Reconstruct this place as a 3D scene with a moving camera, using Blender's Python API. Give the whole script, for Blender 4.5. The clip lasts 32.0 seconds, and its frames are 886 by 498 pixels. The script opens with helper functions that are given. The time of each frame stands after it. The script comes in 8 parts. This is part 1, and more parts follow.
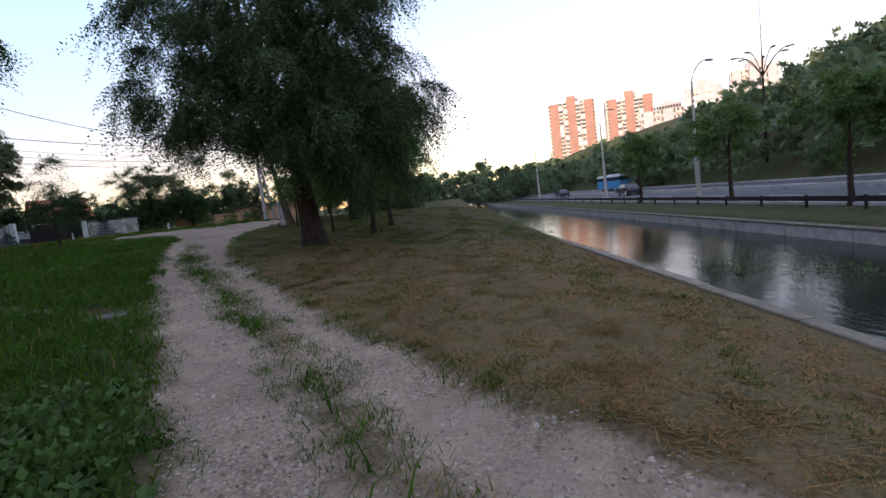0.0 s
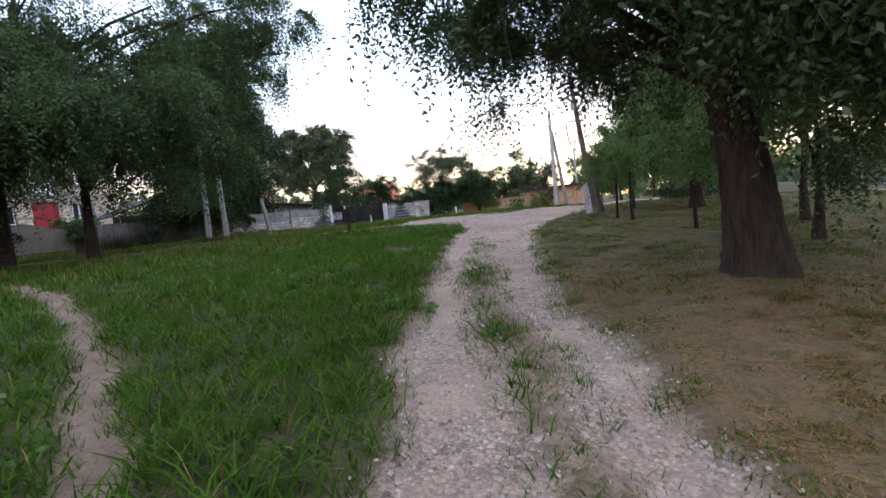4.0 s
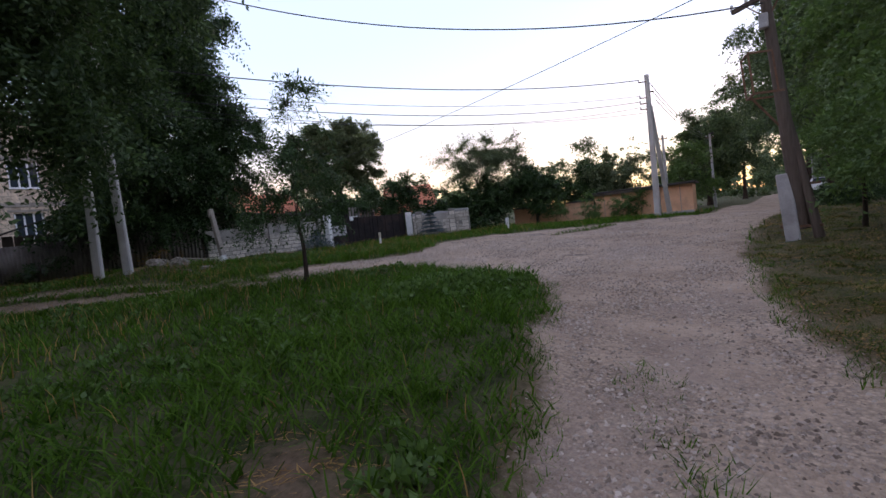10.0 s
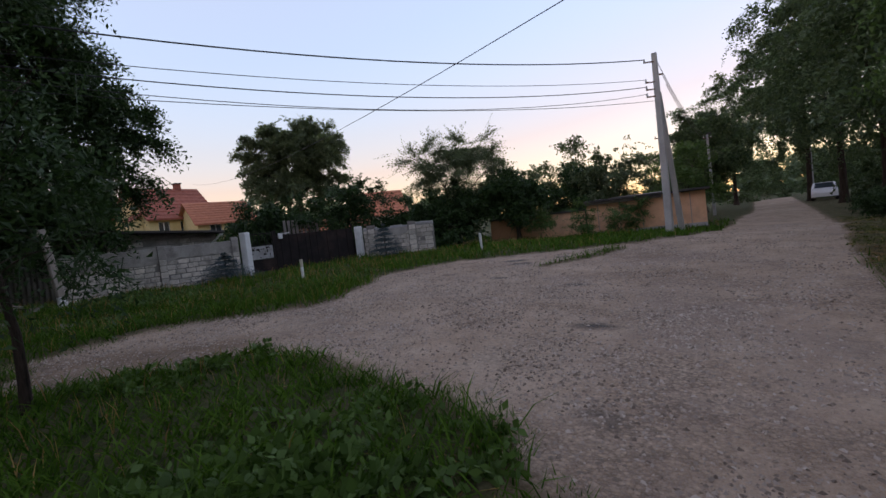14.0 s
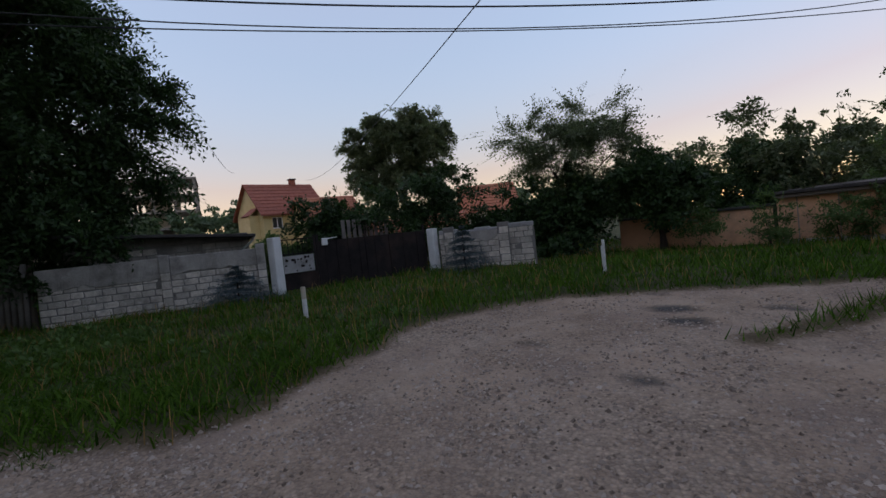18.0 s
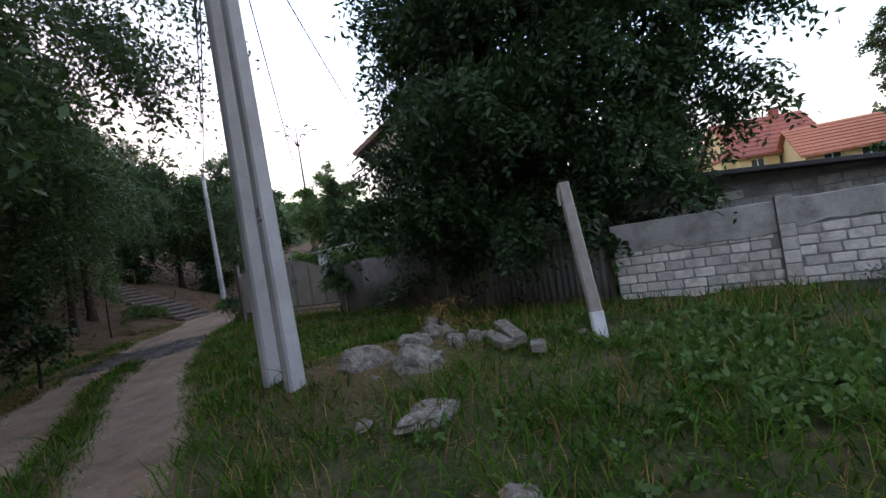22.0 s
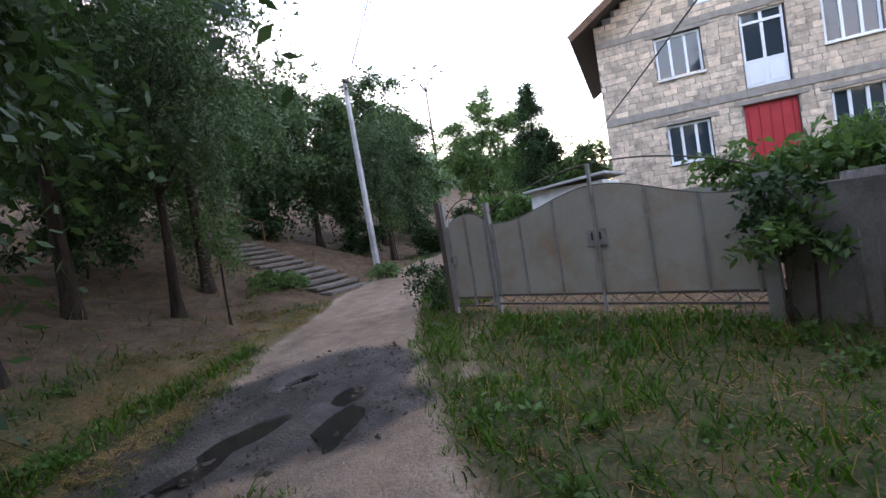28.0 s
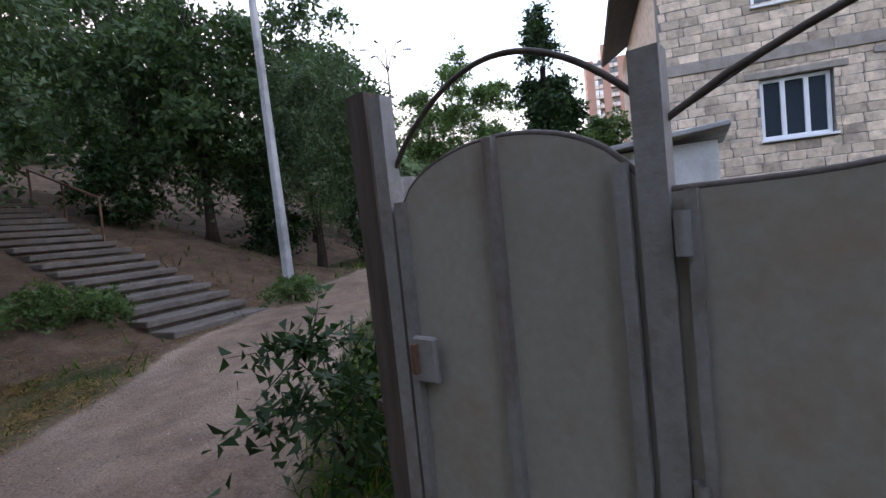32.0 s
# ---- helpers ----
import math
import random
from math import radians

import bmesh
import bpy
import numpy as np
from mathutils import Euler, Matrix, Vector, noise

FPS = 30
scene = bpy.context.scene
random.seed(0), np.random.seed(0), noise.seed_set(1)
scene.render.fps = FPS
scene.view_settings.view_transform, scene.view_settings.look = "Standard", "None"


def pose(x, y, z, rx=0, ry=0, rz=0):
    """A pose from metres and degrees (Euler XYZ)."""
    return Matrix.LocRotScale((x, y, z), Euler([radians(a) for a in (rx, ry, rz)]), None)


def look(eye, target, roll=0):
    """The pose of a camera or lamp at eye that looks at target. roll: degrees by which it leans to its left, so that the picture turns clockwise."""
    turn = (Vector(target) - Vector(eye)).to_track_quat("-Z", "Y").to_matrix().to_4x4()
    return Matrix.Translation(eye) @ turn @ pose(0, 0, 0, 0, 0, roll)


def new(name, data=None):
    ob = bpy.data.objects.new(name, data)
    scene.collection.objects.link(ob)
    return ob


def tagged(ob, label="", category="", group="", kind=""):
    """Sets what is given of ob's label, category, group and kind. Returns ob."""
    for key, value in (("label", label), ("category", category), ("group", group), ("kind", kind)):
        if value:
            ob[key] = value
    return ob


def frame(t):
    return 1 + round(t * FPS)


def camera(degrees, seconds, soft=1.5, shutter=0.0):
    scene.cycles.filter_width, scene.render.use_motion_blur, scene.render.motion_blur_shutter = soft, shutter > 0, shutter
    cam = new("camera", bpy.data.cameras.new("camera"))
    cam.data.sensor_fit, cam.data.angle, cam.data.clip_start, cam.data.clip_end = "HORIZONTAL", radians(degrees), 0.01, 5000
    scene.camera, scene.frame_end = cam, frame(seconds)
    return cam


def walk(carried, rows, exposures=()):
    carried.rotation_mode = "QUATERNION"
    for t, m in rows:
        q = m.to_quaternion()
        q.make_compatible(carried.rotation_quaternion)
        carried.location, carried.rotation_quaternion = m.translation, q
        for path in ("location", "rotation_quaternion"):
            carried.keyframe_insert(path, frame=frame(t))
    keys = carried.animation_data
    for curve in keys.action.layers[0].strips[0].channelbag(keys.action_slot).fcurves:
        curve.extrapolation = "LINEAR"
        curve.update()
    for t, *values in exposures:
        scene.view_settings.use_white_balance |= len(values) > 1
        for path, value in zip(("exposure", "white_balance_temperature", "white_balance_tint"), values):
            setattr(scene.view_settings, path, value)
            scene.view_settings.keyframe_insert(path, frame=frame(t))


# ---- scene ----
cam = camera(87.0, 32.0)
METRES, EYE, TILT, LEAN, TURN = 50.0, 1.5, 0.0, 0.0, 0.0
ROWS = [
    (0.0, 0.0, 0.0, 0.0, -0.77, -6.13, 7.18),
    (0.5, -0.0076, 0.0172, 0.0002, 0.19, -6.01, 7.36),
    (1.0, -0.017, 0.0341, 0.0002, 2.21, -5.8, 7.41),
    (1.5, -0.0264, 0.0512, 0.0004, 6.89, -5.32, 7.0),
    (2.0, -0.0347, 0.0692, 0.001, 12.18, -4.8, 6.47),
    (2.5, -0.0437, 0.0869, 0.0019, 17.3, -4.53, 6.08),
    (3.0, -0.0526, 0.1043, 0.0022, 22.28, -4.3, 5.89),
    (3.5, -0.0624, 0.1208, 0.0026, 27.15, -3.99, 5.84),
    (4.0, -0.0738, 0.1358, 0.0037, 31.82, -3.93, 6.38),
    (4.5, -0.0852, 0.1509, 0.0042, 35.18, -3.7, 7.03),
    (6.5, -0.117, 0.2041, 0.0077, 37.29, -3.22, 6.67),
    (7.0, -0.124, 0.2181, 0.0089, 37.28, -3.52, 6.49),
    (7.5, -0.1317, 0.2317, 0.0101, 37.3, -3.57, 6.33),
    (8.0, -0.1411, 0.2459, 0.0105, 37.46, -3.55, 6.5),
    (8.5, -0.149, 0.2591, 0.0125, 37.79, -3.37, 6.79),
    (9.0, -0.159, 0.272, 0.0142, 37.9, -3.43, 6.98),
    (9.5, -0.1678, 0.2828, 0.0156, 37.48, -3.26, 6.66),
    (10.0, -0.1743, 0.2942, 0.0162, 36.99, -3.13, 6.48),
    (10.5, -0.1788, 0.3074, 0.0179, 37.22, -2.99, 6.28),
    (11.0, -0.1837, 0.3207, 0.0186, 37.82, -3.07, 6.25),
    (11.5, -0.1918, 0.3333, 0.0199, 38.36, -2.84, 6.22),
    (12.0, -0.2003, 0.3436, 0.0209, 38.16, -2.71, 6.45),
    (12.5, -0.2069, 0.3532, 0.0225, 37.27, -2.5, 6.76),
    (13.0, -0.2112, 0.3626, 0.0226, 35.96, -2.6, 6.9),
    (13.5, -0.2146, 0.3729, 0.0235, 34.97, -2.78, 6.81),
    (14.0, -0.2168, 0.3825, 0.0236, 34.55, -2.78, 6.75),
    (14.5, -0.2189, 0.3935, 0.0236, 34.88, -2.72, 6.93),
    (16.5, -0.2389, 0.4466, 0.0274, 37.98, -2.63, 6.7),
    (17.0, -0.247, 0.4596, 0.0274, 39.75, -2.62, 6.58),
    (17.5, -0.2579, 0.4702, 0.0274, 44.16, -2.36, 6.32),
    (18.0, -0.2701, 0.4789, 0.0277, 49.4, -1.86, 6.28),
    (18.5, -0.2825, 0.4828, 0.0283, 54.21, -1.32, 7.28),
    (19.0, -0.2956, 0.4832, 0.0289, 59.23, -1.02, 8.48),
    (19.5, -0.3082, 0.4815, 0.0294, 65.28, -0.84, 9.29),
    (20.0, -0.3218, 0.4764, 0.0296, 71.86, -0.1, 9.26),
    (20.5, -0.3349, 0.47, 0.0302, 78.71, 0.18, 9.38),
    (21.0, -0.3478, 0.4622, 0.0312, 85.85, -0.06, 9.58),
    (21.5, -0.3607, 0.454, 0.0316, 92.9, -0.01, 9.4),
    (22.0, -0.3729, 0.4439, 0.032, 99.51, 0.24, 9.28),
    (22.5, -0.384, 0.4335, 0.0324, 104.9, -0.03, 9.51),
    (23.0, -0.3958, 0.4231, 0.0332, 109.83, -0.34, 9.85),
    (23.5, -0.4067, 0.412, 0.0336, 114.55, -0.79, 9.84),
    (24.0, -0.4175, 0.4007, 0.034, 117.78, -0.53, 9.51),
    (24.5, -0.4292, 0.3895, 0.0341, 117.57, 0.57, 8.64),
    (26.5, -0.4841, 0.3436, 0.0358, 112.27, -0.8, 7.65),
    (27.0, -0.4956, 0.3324, 0.0358, 116.67, -1.55, 8.11),
    (27.5, -0.5069, 0.3215, 0.0353, 115.99, -2.13, 8.5),
    (28.0, -0.5181, 0.3108, 0.0351, 112.45, -2.17, 8.93),
    (28.5, -0.5302, 0.3016, 0.0349, 107.39, -1.99, 9.39),
    (29.0, -0.5437, 0.2946, 0.0348, 102.34, -2.03, 9.49),
    (29.5, -0.5573, 0.2892, 0.0349, 97.72, -2.73, 9.11),
    (30.0, -0.5713, 0.2862, 0.0346, 95.09, -3.21, 8.5),
    (30.5, -0.5871, 0.2836, 0.0346, 94.68, -3.22, 7.61),
    (31.0, -0.604, 0.2795, 0.0344, 97.01, -3.43, 7.15),
    (31.5, -0.61984, 0.27328, 0.03394, 102.32, -3.32, 6.5),
    (32.0, -0.63616, 0.26356, 0.03432, 107.16, -3.07, 5.9),
]
EXPOSURES = [(0.0, 2.72, 6650, 10), (2.0, 2.95, 7050, 12), (4.3, 3.9, 7100, 15), (7.0, 3.7, 7150, 15), (9.0, 3.08, 7100, 16), (11.0, 2.75, 7100, 18), (13.0, 2.47, 7250, 16), (16.5, 2.16, 7150, 13), (18.0, 1.98, 7050, 12),
             (19.0, 2.1, 6950, 11), (20.0, 2.5, 6950, 11), (22.0, 3.45, 6950, 11), (23.0, 4.08, 7000, 12), (24.2, 4.6, 6950, 12), (26.5, 4.15, 6900, 11), (28.7, 4.4, 6800, 11), (30.0, 3.7, 6850, 12), (31.0, 3.68, 6850, 12), (32.0, 3.95, 6850, 12)]
walk(cam, [(t, pose(0, 0, EYE, TILT, LEAN, TURN) @ pose(METRES * x, METRES * y, METRES * z, 90 + pitch, roll, yaw)) for t, x, y, z, yaw, pitch, roll in ROWS], EXPOSURES)

SKY_STRENGTH, SUN_STRENGTH, SUN_ELEV, SUN_AZ = 0.14, 0.85, 6.0, 30.0   # the sun shines towards (sin az, cos az)
HAZE, HAZE_COLOUR = 0.40, (1.5, 1.02, 0.92)

world = bpy.data.worlds.new("dusk")
scene.world = world
world.use_nodes = True
_wn = world.node_tree.nodes
_sky = _wn.new("ShaderNodeTexSky")
_sky.sky_type, _sky.sun_disc = "NISHITA", False
_sky.sun_elevation = radians(SUN_ELEV)
_sky.sun_rotation = radians(180 + SUN_AZ)
_sky.air_density, _sky.dust_density, _sky.ozone_density = 1.0, 0.3, 2.0
_wn["Background"].inputs[1].default_value = SKY_STRENGTH
_haze = _wn.new("ShaderNodeMix")   # evening haze pales the clear-sky colours
_haze.data_type, _haze.inputs[0].default_value, _haze.inputs[7].default_value = "RGBA", HAZE, (*HAZE_COLOUR, 1)
world.node_tree.links.new(_sky.outputs[0], _haze.inputs[6])
_split = _wn.new("ShaderNodeSeparateColor")   # the haze turns peach where the air is thickest and the sky reddest
_quarter = _wn.new("ShaderNodeMath")
_quarter.operation, _quarter.inputs[1].default_value = "MULTIPLY", 0.25
_peach = _wn.new("ShaderNodeValToRGB")
_peach.color_ramp.elements[0].position, _peach.color_ramp.elements[0].color = 0.12, (0.84, 1.02, 1.18, 1)
_peach.color_ramp.elements[1].position, _peach.color_ramp.elements[1].color = 1.0, (0.86, 0.67, 0.66, 1)
for _at, _c in ((0.17, (0.78, 0.92, 1.04, 1)), (0.285, (0.78, 0.73, 0.77, 1)), (0.41, (0.79, 0.60, 0.60, 1)), (0.62, (0.80, 0.60, 0.58, 1))):
    _peach.color_ramp.elements.new(_at).color = _c
_tint = _wn.new("ShaderNodeMix")
_tint.data_type, _tint.blend_type, _tint.inputs[0].default_value = "RGBA", "MULTIPLY", 1.0
for _a, _b in ((_sky.outputs[0], _split.inputs[0]), (_split.outputs["Red"], _quarter.inputs[0]), (_quarter.outputs[0], _peach.inputs[0]), (_haze.outputs[2], _tint.inputs[6]), (_peach.outputs[0], _tint.inputs[7]), (_tint.outputs[2], _wn["Background"].inputs[0])):
    world.node_tree.links.new(_a, _b)
sun = new("sun", bpy.data.lights.new("sun", "SUN"))
sun.data.energy, sun.data.angle, sun.data.color = SUN_STRENGTH, radians(0.6), (1.0, 0.73, 0.60)
sun.matrix_world = look((0, 0, 40), (40 * math.sin(radians(SUN_AZ)), 40 * math.cos(radians(SUN_AZ)), 40 - 40 * math.tan(radians(SUN_ELEV))))

# ---- materials ----
rng = np.random.default_rng(7)


def ramp(nt, fac, stops):
    n = nt.nodes.new("ShaderNodeValToRGB")
    while len(n.color_ramp.elements) < len(stops):
        n.color_ramp.elements.new(0.5)
    for e, (p, c) in zip(n.color_ramp.elements, stops):
        e.position, e.color = p, (*c, 1)
    nt.links.new(fac, n.inputs[0])
    return n.outputs[0]


def noise_tex(nt, scale, detail=4.0, rough=0.55, coord="Object", squash=None):
    tc = nt.nodes.new("ShaderNodeTexCoord")
    n = nt.nodes.new("ShaderNodeTexNoise")
    n.inputs["Scale"].default_value, n.inputs["Detail"].default_value, n.inputs["Roughness"].default_value = scale, detail, rough
    src = nt.nodes.new("ShaderNodeNewGeometry").outputs["Position"] if coord == "World" else tc.outputs[coord]
    if squash:
        mp = nt.nodes.new("ShaderNodeMapping")
        mp.inputs["Scale"].default_value = squash
        nt.links.new(src, mp.inputs[0])
        src = mp.outputs[0]
    nt.links.new(src, n.inputs["Vector"])
    return n.outputs["Fac"]


def mix(nt, fac, a, b, mode="MIX"):
    n = nt.nodes.new("ShaderNodeMix")
    n.data_type, n.blend_type = "RGBA", mode
    for sock, v in ((n.inputs[0], fac), (n.inputs[6], a), (n.inputs[7], b)):
        if isinstance(v, (int, float)):
            sock.default_value = v
        elif isinstance(v, tuple):
            sock.default_value = (*v, 1)
        else:
            nt.links.new(v, sock)
    return n.outputs[2]


def math_node(nt, op, a, b=0.0, c=None):
    n = nt.nodes.new("ShaderNodeMath")
    n.operation = op
    for sock, v in zip(n.inputs, (a, b, c)):
        if v is None:
            continue
        if isinstance(v, (int, float)):
            sock.default_value = v
        else:
            nt.links.new(v, sock)
    return n.outputs[0]


def bump(nt, bsdf, height, strength=0.4, dist=0.02):
    n = nt.nodes.new("ShaderNodeBump")
    n.inputs["Strength"].default_value, n.inputs["Distance"].default_value = strength, dist
    nt.links.new(height, n.inputs["Height"])
    nt.links.new(n.outputs[0], bsdf.inputs["Normal"])


def material(name, dark, light, scale=4.0, fine=40.0, rough=0.8, metal=0.0, stain=None, stain_scale=1.2, bumps=0.3, vary=0.0,
             coord="World", squash=None, emit=None):
    """A worn surface: two tones by a fine grain, stains at a larger scale, relief; vary: spread of brightness from object to object."""
    m = bpy.data.materials.new(name)
    m.use_nodes = True
    nt = m.node_tree
    b = nt.nodes["Principled BSDF"]
    b.inputs["Roughness"].default_value, b.inputs["Metallic"].default_value = rough, metal
    b.inputs["Specular IOR Level"].default_value = 0.5 if rough < 0.7 else 0.25
    f1 = noise_tex(nt, scale, 5, 0.6, coord, squash)
    f2 = noise_tex(nt, fine, 4, 0.6, coord, squash)
    f = math_node(nt, "ADD", math_node(nt, "MULTIPLY", f1, 0.6), math_node(nt, "MULTIPLY", f2, 0.4))
    col = ramp(nt, f, [(0.36, dark), (0.64, light)])
    if stain:
        fs = ramp(nt, noise_tex(nt, stain_scale, 6, 0.65, coord, squash), [(0.5, (0, 0, 0)), (0.7, (0.8, 0.8, 0.8))])
        col = mix(nt, fs, col, stain)
    if vary:
        oi = nt.nodes.new("ShaderNodeObjectInfo")
        v = math_node(nt, "MULTIPLY_ADD", oi.outputs["Random"], vary, 1 - vary / 2)
        col = mix(nt, 1.0, col, v, "MULTIPLY")
    nt.links.new(col, b.inputs["Base Color"])
    if bumps:
        bump(nt, b, f2, bumps)
    if emit:
        b.inputs["Emission Color"].default_value, b.inputs["Emission Strength"].default_value = (*emit[:3], 1), emit[3]
    return m


def leaf_material(name, dark, light, trans=0.35, rough=0.55, gloss=0.22):
    m = bpy.data.materials.new(name)
    m.use_nodes = True
    nt = m.node_tree
    b = nt.nodes["Principled BSDF"]
    b.inputs["Roughness"].default_value, b.inputs["Specular IOR Level"].default_value = rough, gloss
    geo = nt.nodes.new("ShaderNodeNewGeometry")
    big = noise_tex(nt, 0.55, 3, 0.5, "World")
    f = math_node(nt, "ADD", math_node(nt, "MULTIPLY", geo.outputs["Random Per Island"], 0.55), math_node(nt, "MULTIPLY", big, 0.45))
    col = ramp(nt, f, [(0.2, dark), (0.8, light)])
    nt.links.new(col, b.inputs["Base Color"])
    tr = nt.nodes.new("ShaderNodeBsdfTranslucent")
    nt.links.new(mix(nt, 1.0, col, (1.05, 1.2, 0.68), "MULTIPLY"), tr.inputs[0])
    mx = nt.nodes.new("ShaderNodeMixShader")
    mx.inputs[0].default_value = trans
    out = nt.nodes["Material Output"]
    nt.links.new(b.outputs[0], mx.inputs[1])
    nt.links.new(tr.outputs[0], mx.inputs[2])
    nt.links.new(mx.outputs[0], out.inputs[0])
    return m


def ground_material():
    """Soil under the grass, gravel tracks, straw and mud, told apart by the painted plan in the attribute 'plan'."""
    m = bpy.data.materials.new("ground_soil")
    m.use_nodes = True
    nt = m.node_tree
    b = nt.nodes["Principled BSDF"]
    b.inputs["Roughness"].default_value, b.inputs["Specular IOR Level"].default_value = 0.95, 0.15
    at = nt.nodes.new("ShaderNodeAttribute")
    at.attribute_name = "plan"
    sep = nt.nodes.new("ShaderNodeSeparateColor")
    nt.links.new(at.outputs["Color"], sep.inputs[0])
    at2 = nt.nodes.new("ShaderNodeAttribute")
    at2.attribute_name = "plan_b"
    sep2 = nt.nodes.new("ShaderNodeSeparateColor")
    nt.links.new(at2.outputs["Color"], sep2.inputs[0])
    n_big = noise_tex(nt, 0.35, 4, 0.6, "World")
    n_mid = noise_tex(nt, 2.3, 5, 0.65, "World")
    n_fine = noise_tex(nt, 22.0, 5, 0.7, "World")
    n_grit = noise_tex(nt, 90.0, 3, 0.7, "World")
    jag = math_node(nt, "MULTIPLY", math_node(nt, "SUBTRACT", math_node(nt, "ADD", math_node(nt, "MULTIPLY", n_mid, 0.5), math_node(nt, "MULTIPLY", n_fine, 0.5)), 0.5), 1.1)

    def edge(sock, soft=0.18):
        v = math_node(nt, "ADD", sock, jag)
        r = nt.nodes.new("ShaderNodeMapRange")
        r.inputs["From Min"].default_value, r.inputs["From Max"].default_value = 0.5 - soft, 0.5 + soft
        nt.links.new(v, r.inputs["Value"])
        return r.outputs[0]

    grass = ramp(nt, n_mid, [(0.3, (0.014, 0.028, 0.006)), (0.55, (0.026, 0.046, 0.010)), (0.75, (0.052, 0.052, 0.020))])
    grass = mix(nt, math_node(nt, "MULTIPLY", n_fine, 0.25), grass, (0.070, 0.066, 0.028))
    n_row = noise_tex(nt, 1.1, 5, 0.65, "World", (1.0, 0.16, 1.0))
    lawn = ramp(nt, math_node(nt, "ADD", math_node(nt, "MULTIPLY", n_row, 0.65), math_node(nt, "MULTIPLY", n_mid, 0.35)), [(0.40, (0.062, 0.070, 0.018)), (0.49, (0.120, 0.098, 0.032)), (0.54, (0.185, 0.108, 0.044)), (0.66, (0.150, 0.074, 0.036))])
    lawn = mix(nt, math_node(nt, "MULTIPLY", ramp(nt, noise_tex(nt, 8.0, 5, 0.7, "World"), [(0.46, (0, 0, 0)), (0.58, (1, 1, 1))]), 0.66), lawn, (0.052, 0.050, 0.018))
    lawn = mix(nt, math_node(nt, "MULTIPLY", ramp(nt, n_fine, [(0.42, (0, 0, 0)), (0.62, (1, 1, 1))]), 0.5), lawn, (0.235, 0.160, 0.085))
    lawn = mix(nt, math_node(nt, "MULTIPLY", ramp(nt, n_grit, [(0.50, (0, 0, 0)), (0.68, (1, 1, 1))]), 0.5), lawn, (0.055, 0.045, 0.022))
    for sq in ((1.0, 0.14, 1.0), (0.14, 1.0, 1.0)):
        thread = ramp(nt, noise_tex(nt, 70.0, 2, 0.6, "World", sq), [(0.56, (0, 0, 0)), (0.66, (1, 1, 1))])
        lawn = mix(nt, math_node(nt, "MULTIPLY", thread, 0.42), lawn, (0.285, 0.185, 0.085))
    earth = ramp(nt, n_mid, [(0.32, (0.036, 0.019, 0.011)), (0.52, (0.086, 0.046, 0.027)), (0.7, (0.165, 0.094, 0.056))])
    earth = mix(nt, math_node(nt, "MULTIPLY", n_fine, 0.45), earth, (0.20, 0.15, 0.11))
    track = ramp(nt, math_node(nt, "ADD", math_node(nt, "MULTIPLY", n_mid, 0.5), math_node(nt, "MULTIPLY", n_big, 0.5)), [(0.36, (0.325, 0.222, 0.145)), (0.5, (0.475, 0.340, 0.235)), (0.65, (0.545, 0.412, 0.298))])
    vor = nt.nodes.new("ShaderNodeTexVoronoi")
    vor.inputs["Scale"].default_value = 34.0
    nt.links.new(nt.nodes.new("ShaderNodeNewGeometry").outputs["Position"], vor.inputs["Vector"])
    vsep = nt.nodes.new("ShaderNodeSeparateColor")
    nt.links.new(vor.outputs["Color"], vsep.inputs[0])
    stony = ramp(nt, noise_tex(nt, 0.9, 4, 0.6, "World"), [(0.38, (0.12, 0.12, 0.12)), (0.62, (0.95, 0.95, 0.95))])
    tone = math_node(nt, "MULTIPLY_ADD", vsep.outputs["Red"], 0.8, 0.58)
    gap = math_node(nt, "SUBTRACT", 1.0, math_node(nt, "MULTIPLY", vor.outputs["Distance"], 0.6))
    track = mix(nt, stony, track, mix(nt, 1.0, track, math_node(nt, "MULTIPLY", tone, gap), "MULTIPLY"))
    track = mix(nt, math_node(nt, "MULTIPLY", ramp(nt, noise_tex(nt, 0.55, 6, 0.7, "World"), [(0.50, (0, 0, 0)), (0.64, (1, 1, 1))]), 0.55), track, (0.245, 0.178, 0.142))
    track = mix(nt, math_node(nt, "MULTIPLY", ramp(nt, n_grit, [(0.42, (0, 0, 0)), (0.62, (1, 1, 1))]), 0.35), track, (0.45, 0.38, 0.33))
    track = mix(nt, math_node(nt, "MULTIPLY", ramp(nt, n_fine, [(0.50, (0, 0, 0)), (0.66, (1, 1, 1))]), 0.4), track, (0.20, 0.155, 0.135))
    mud = ramp(nt, math_node(nt, "ADD", math_node(nt, "MULTIPLY", n_mid, 0.55), math_node(nt, "MULTIPLY", n_fine, 0.45)), [(0.36, (0.026, 0.021, 0.017)), (0.5, (0.062, 0.050, 0.042)), (0.64, (0.135, 0.108, 0.088))])
    col = mix(nt, edge(sep.outputs["Green"], 0.35), grass, lawn)
    col = mix(nt, edge(sep.outputs["Blue"], 0.3), col, earth)
    fringe = edge(math_node(nt, "ADD", sep.outputs["Red"], 0.38), 0.25)
    col = mix(nt, math_node(nt, "MULTIPLY", fringe, 0.85), col, mix(nt, n_fine, (0.115, 0.075, 0.045), (0.24, 0.18, 0.115)))
    col = mix(nt, edge(sep.outputs["Red"], 0.14), col, track)
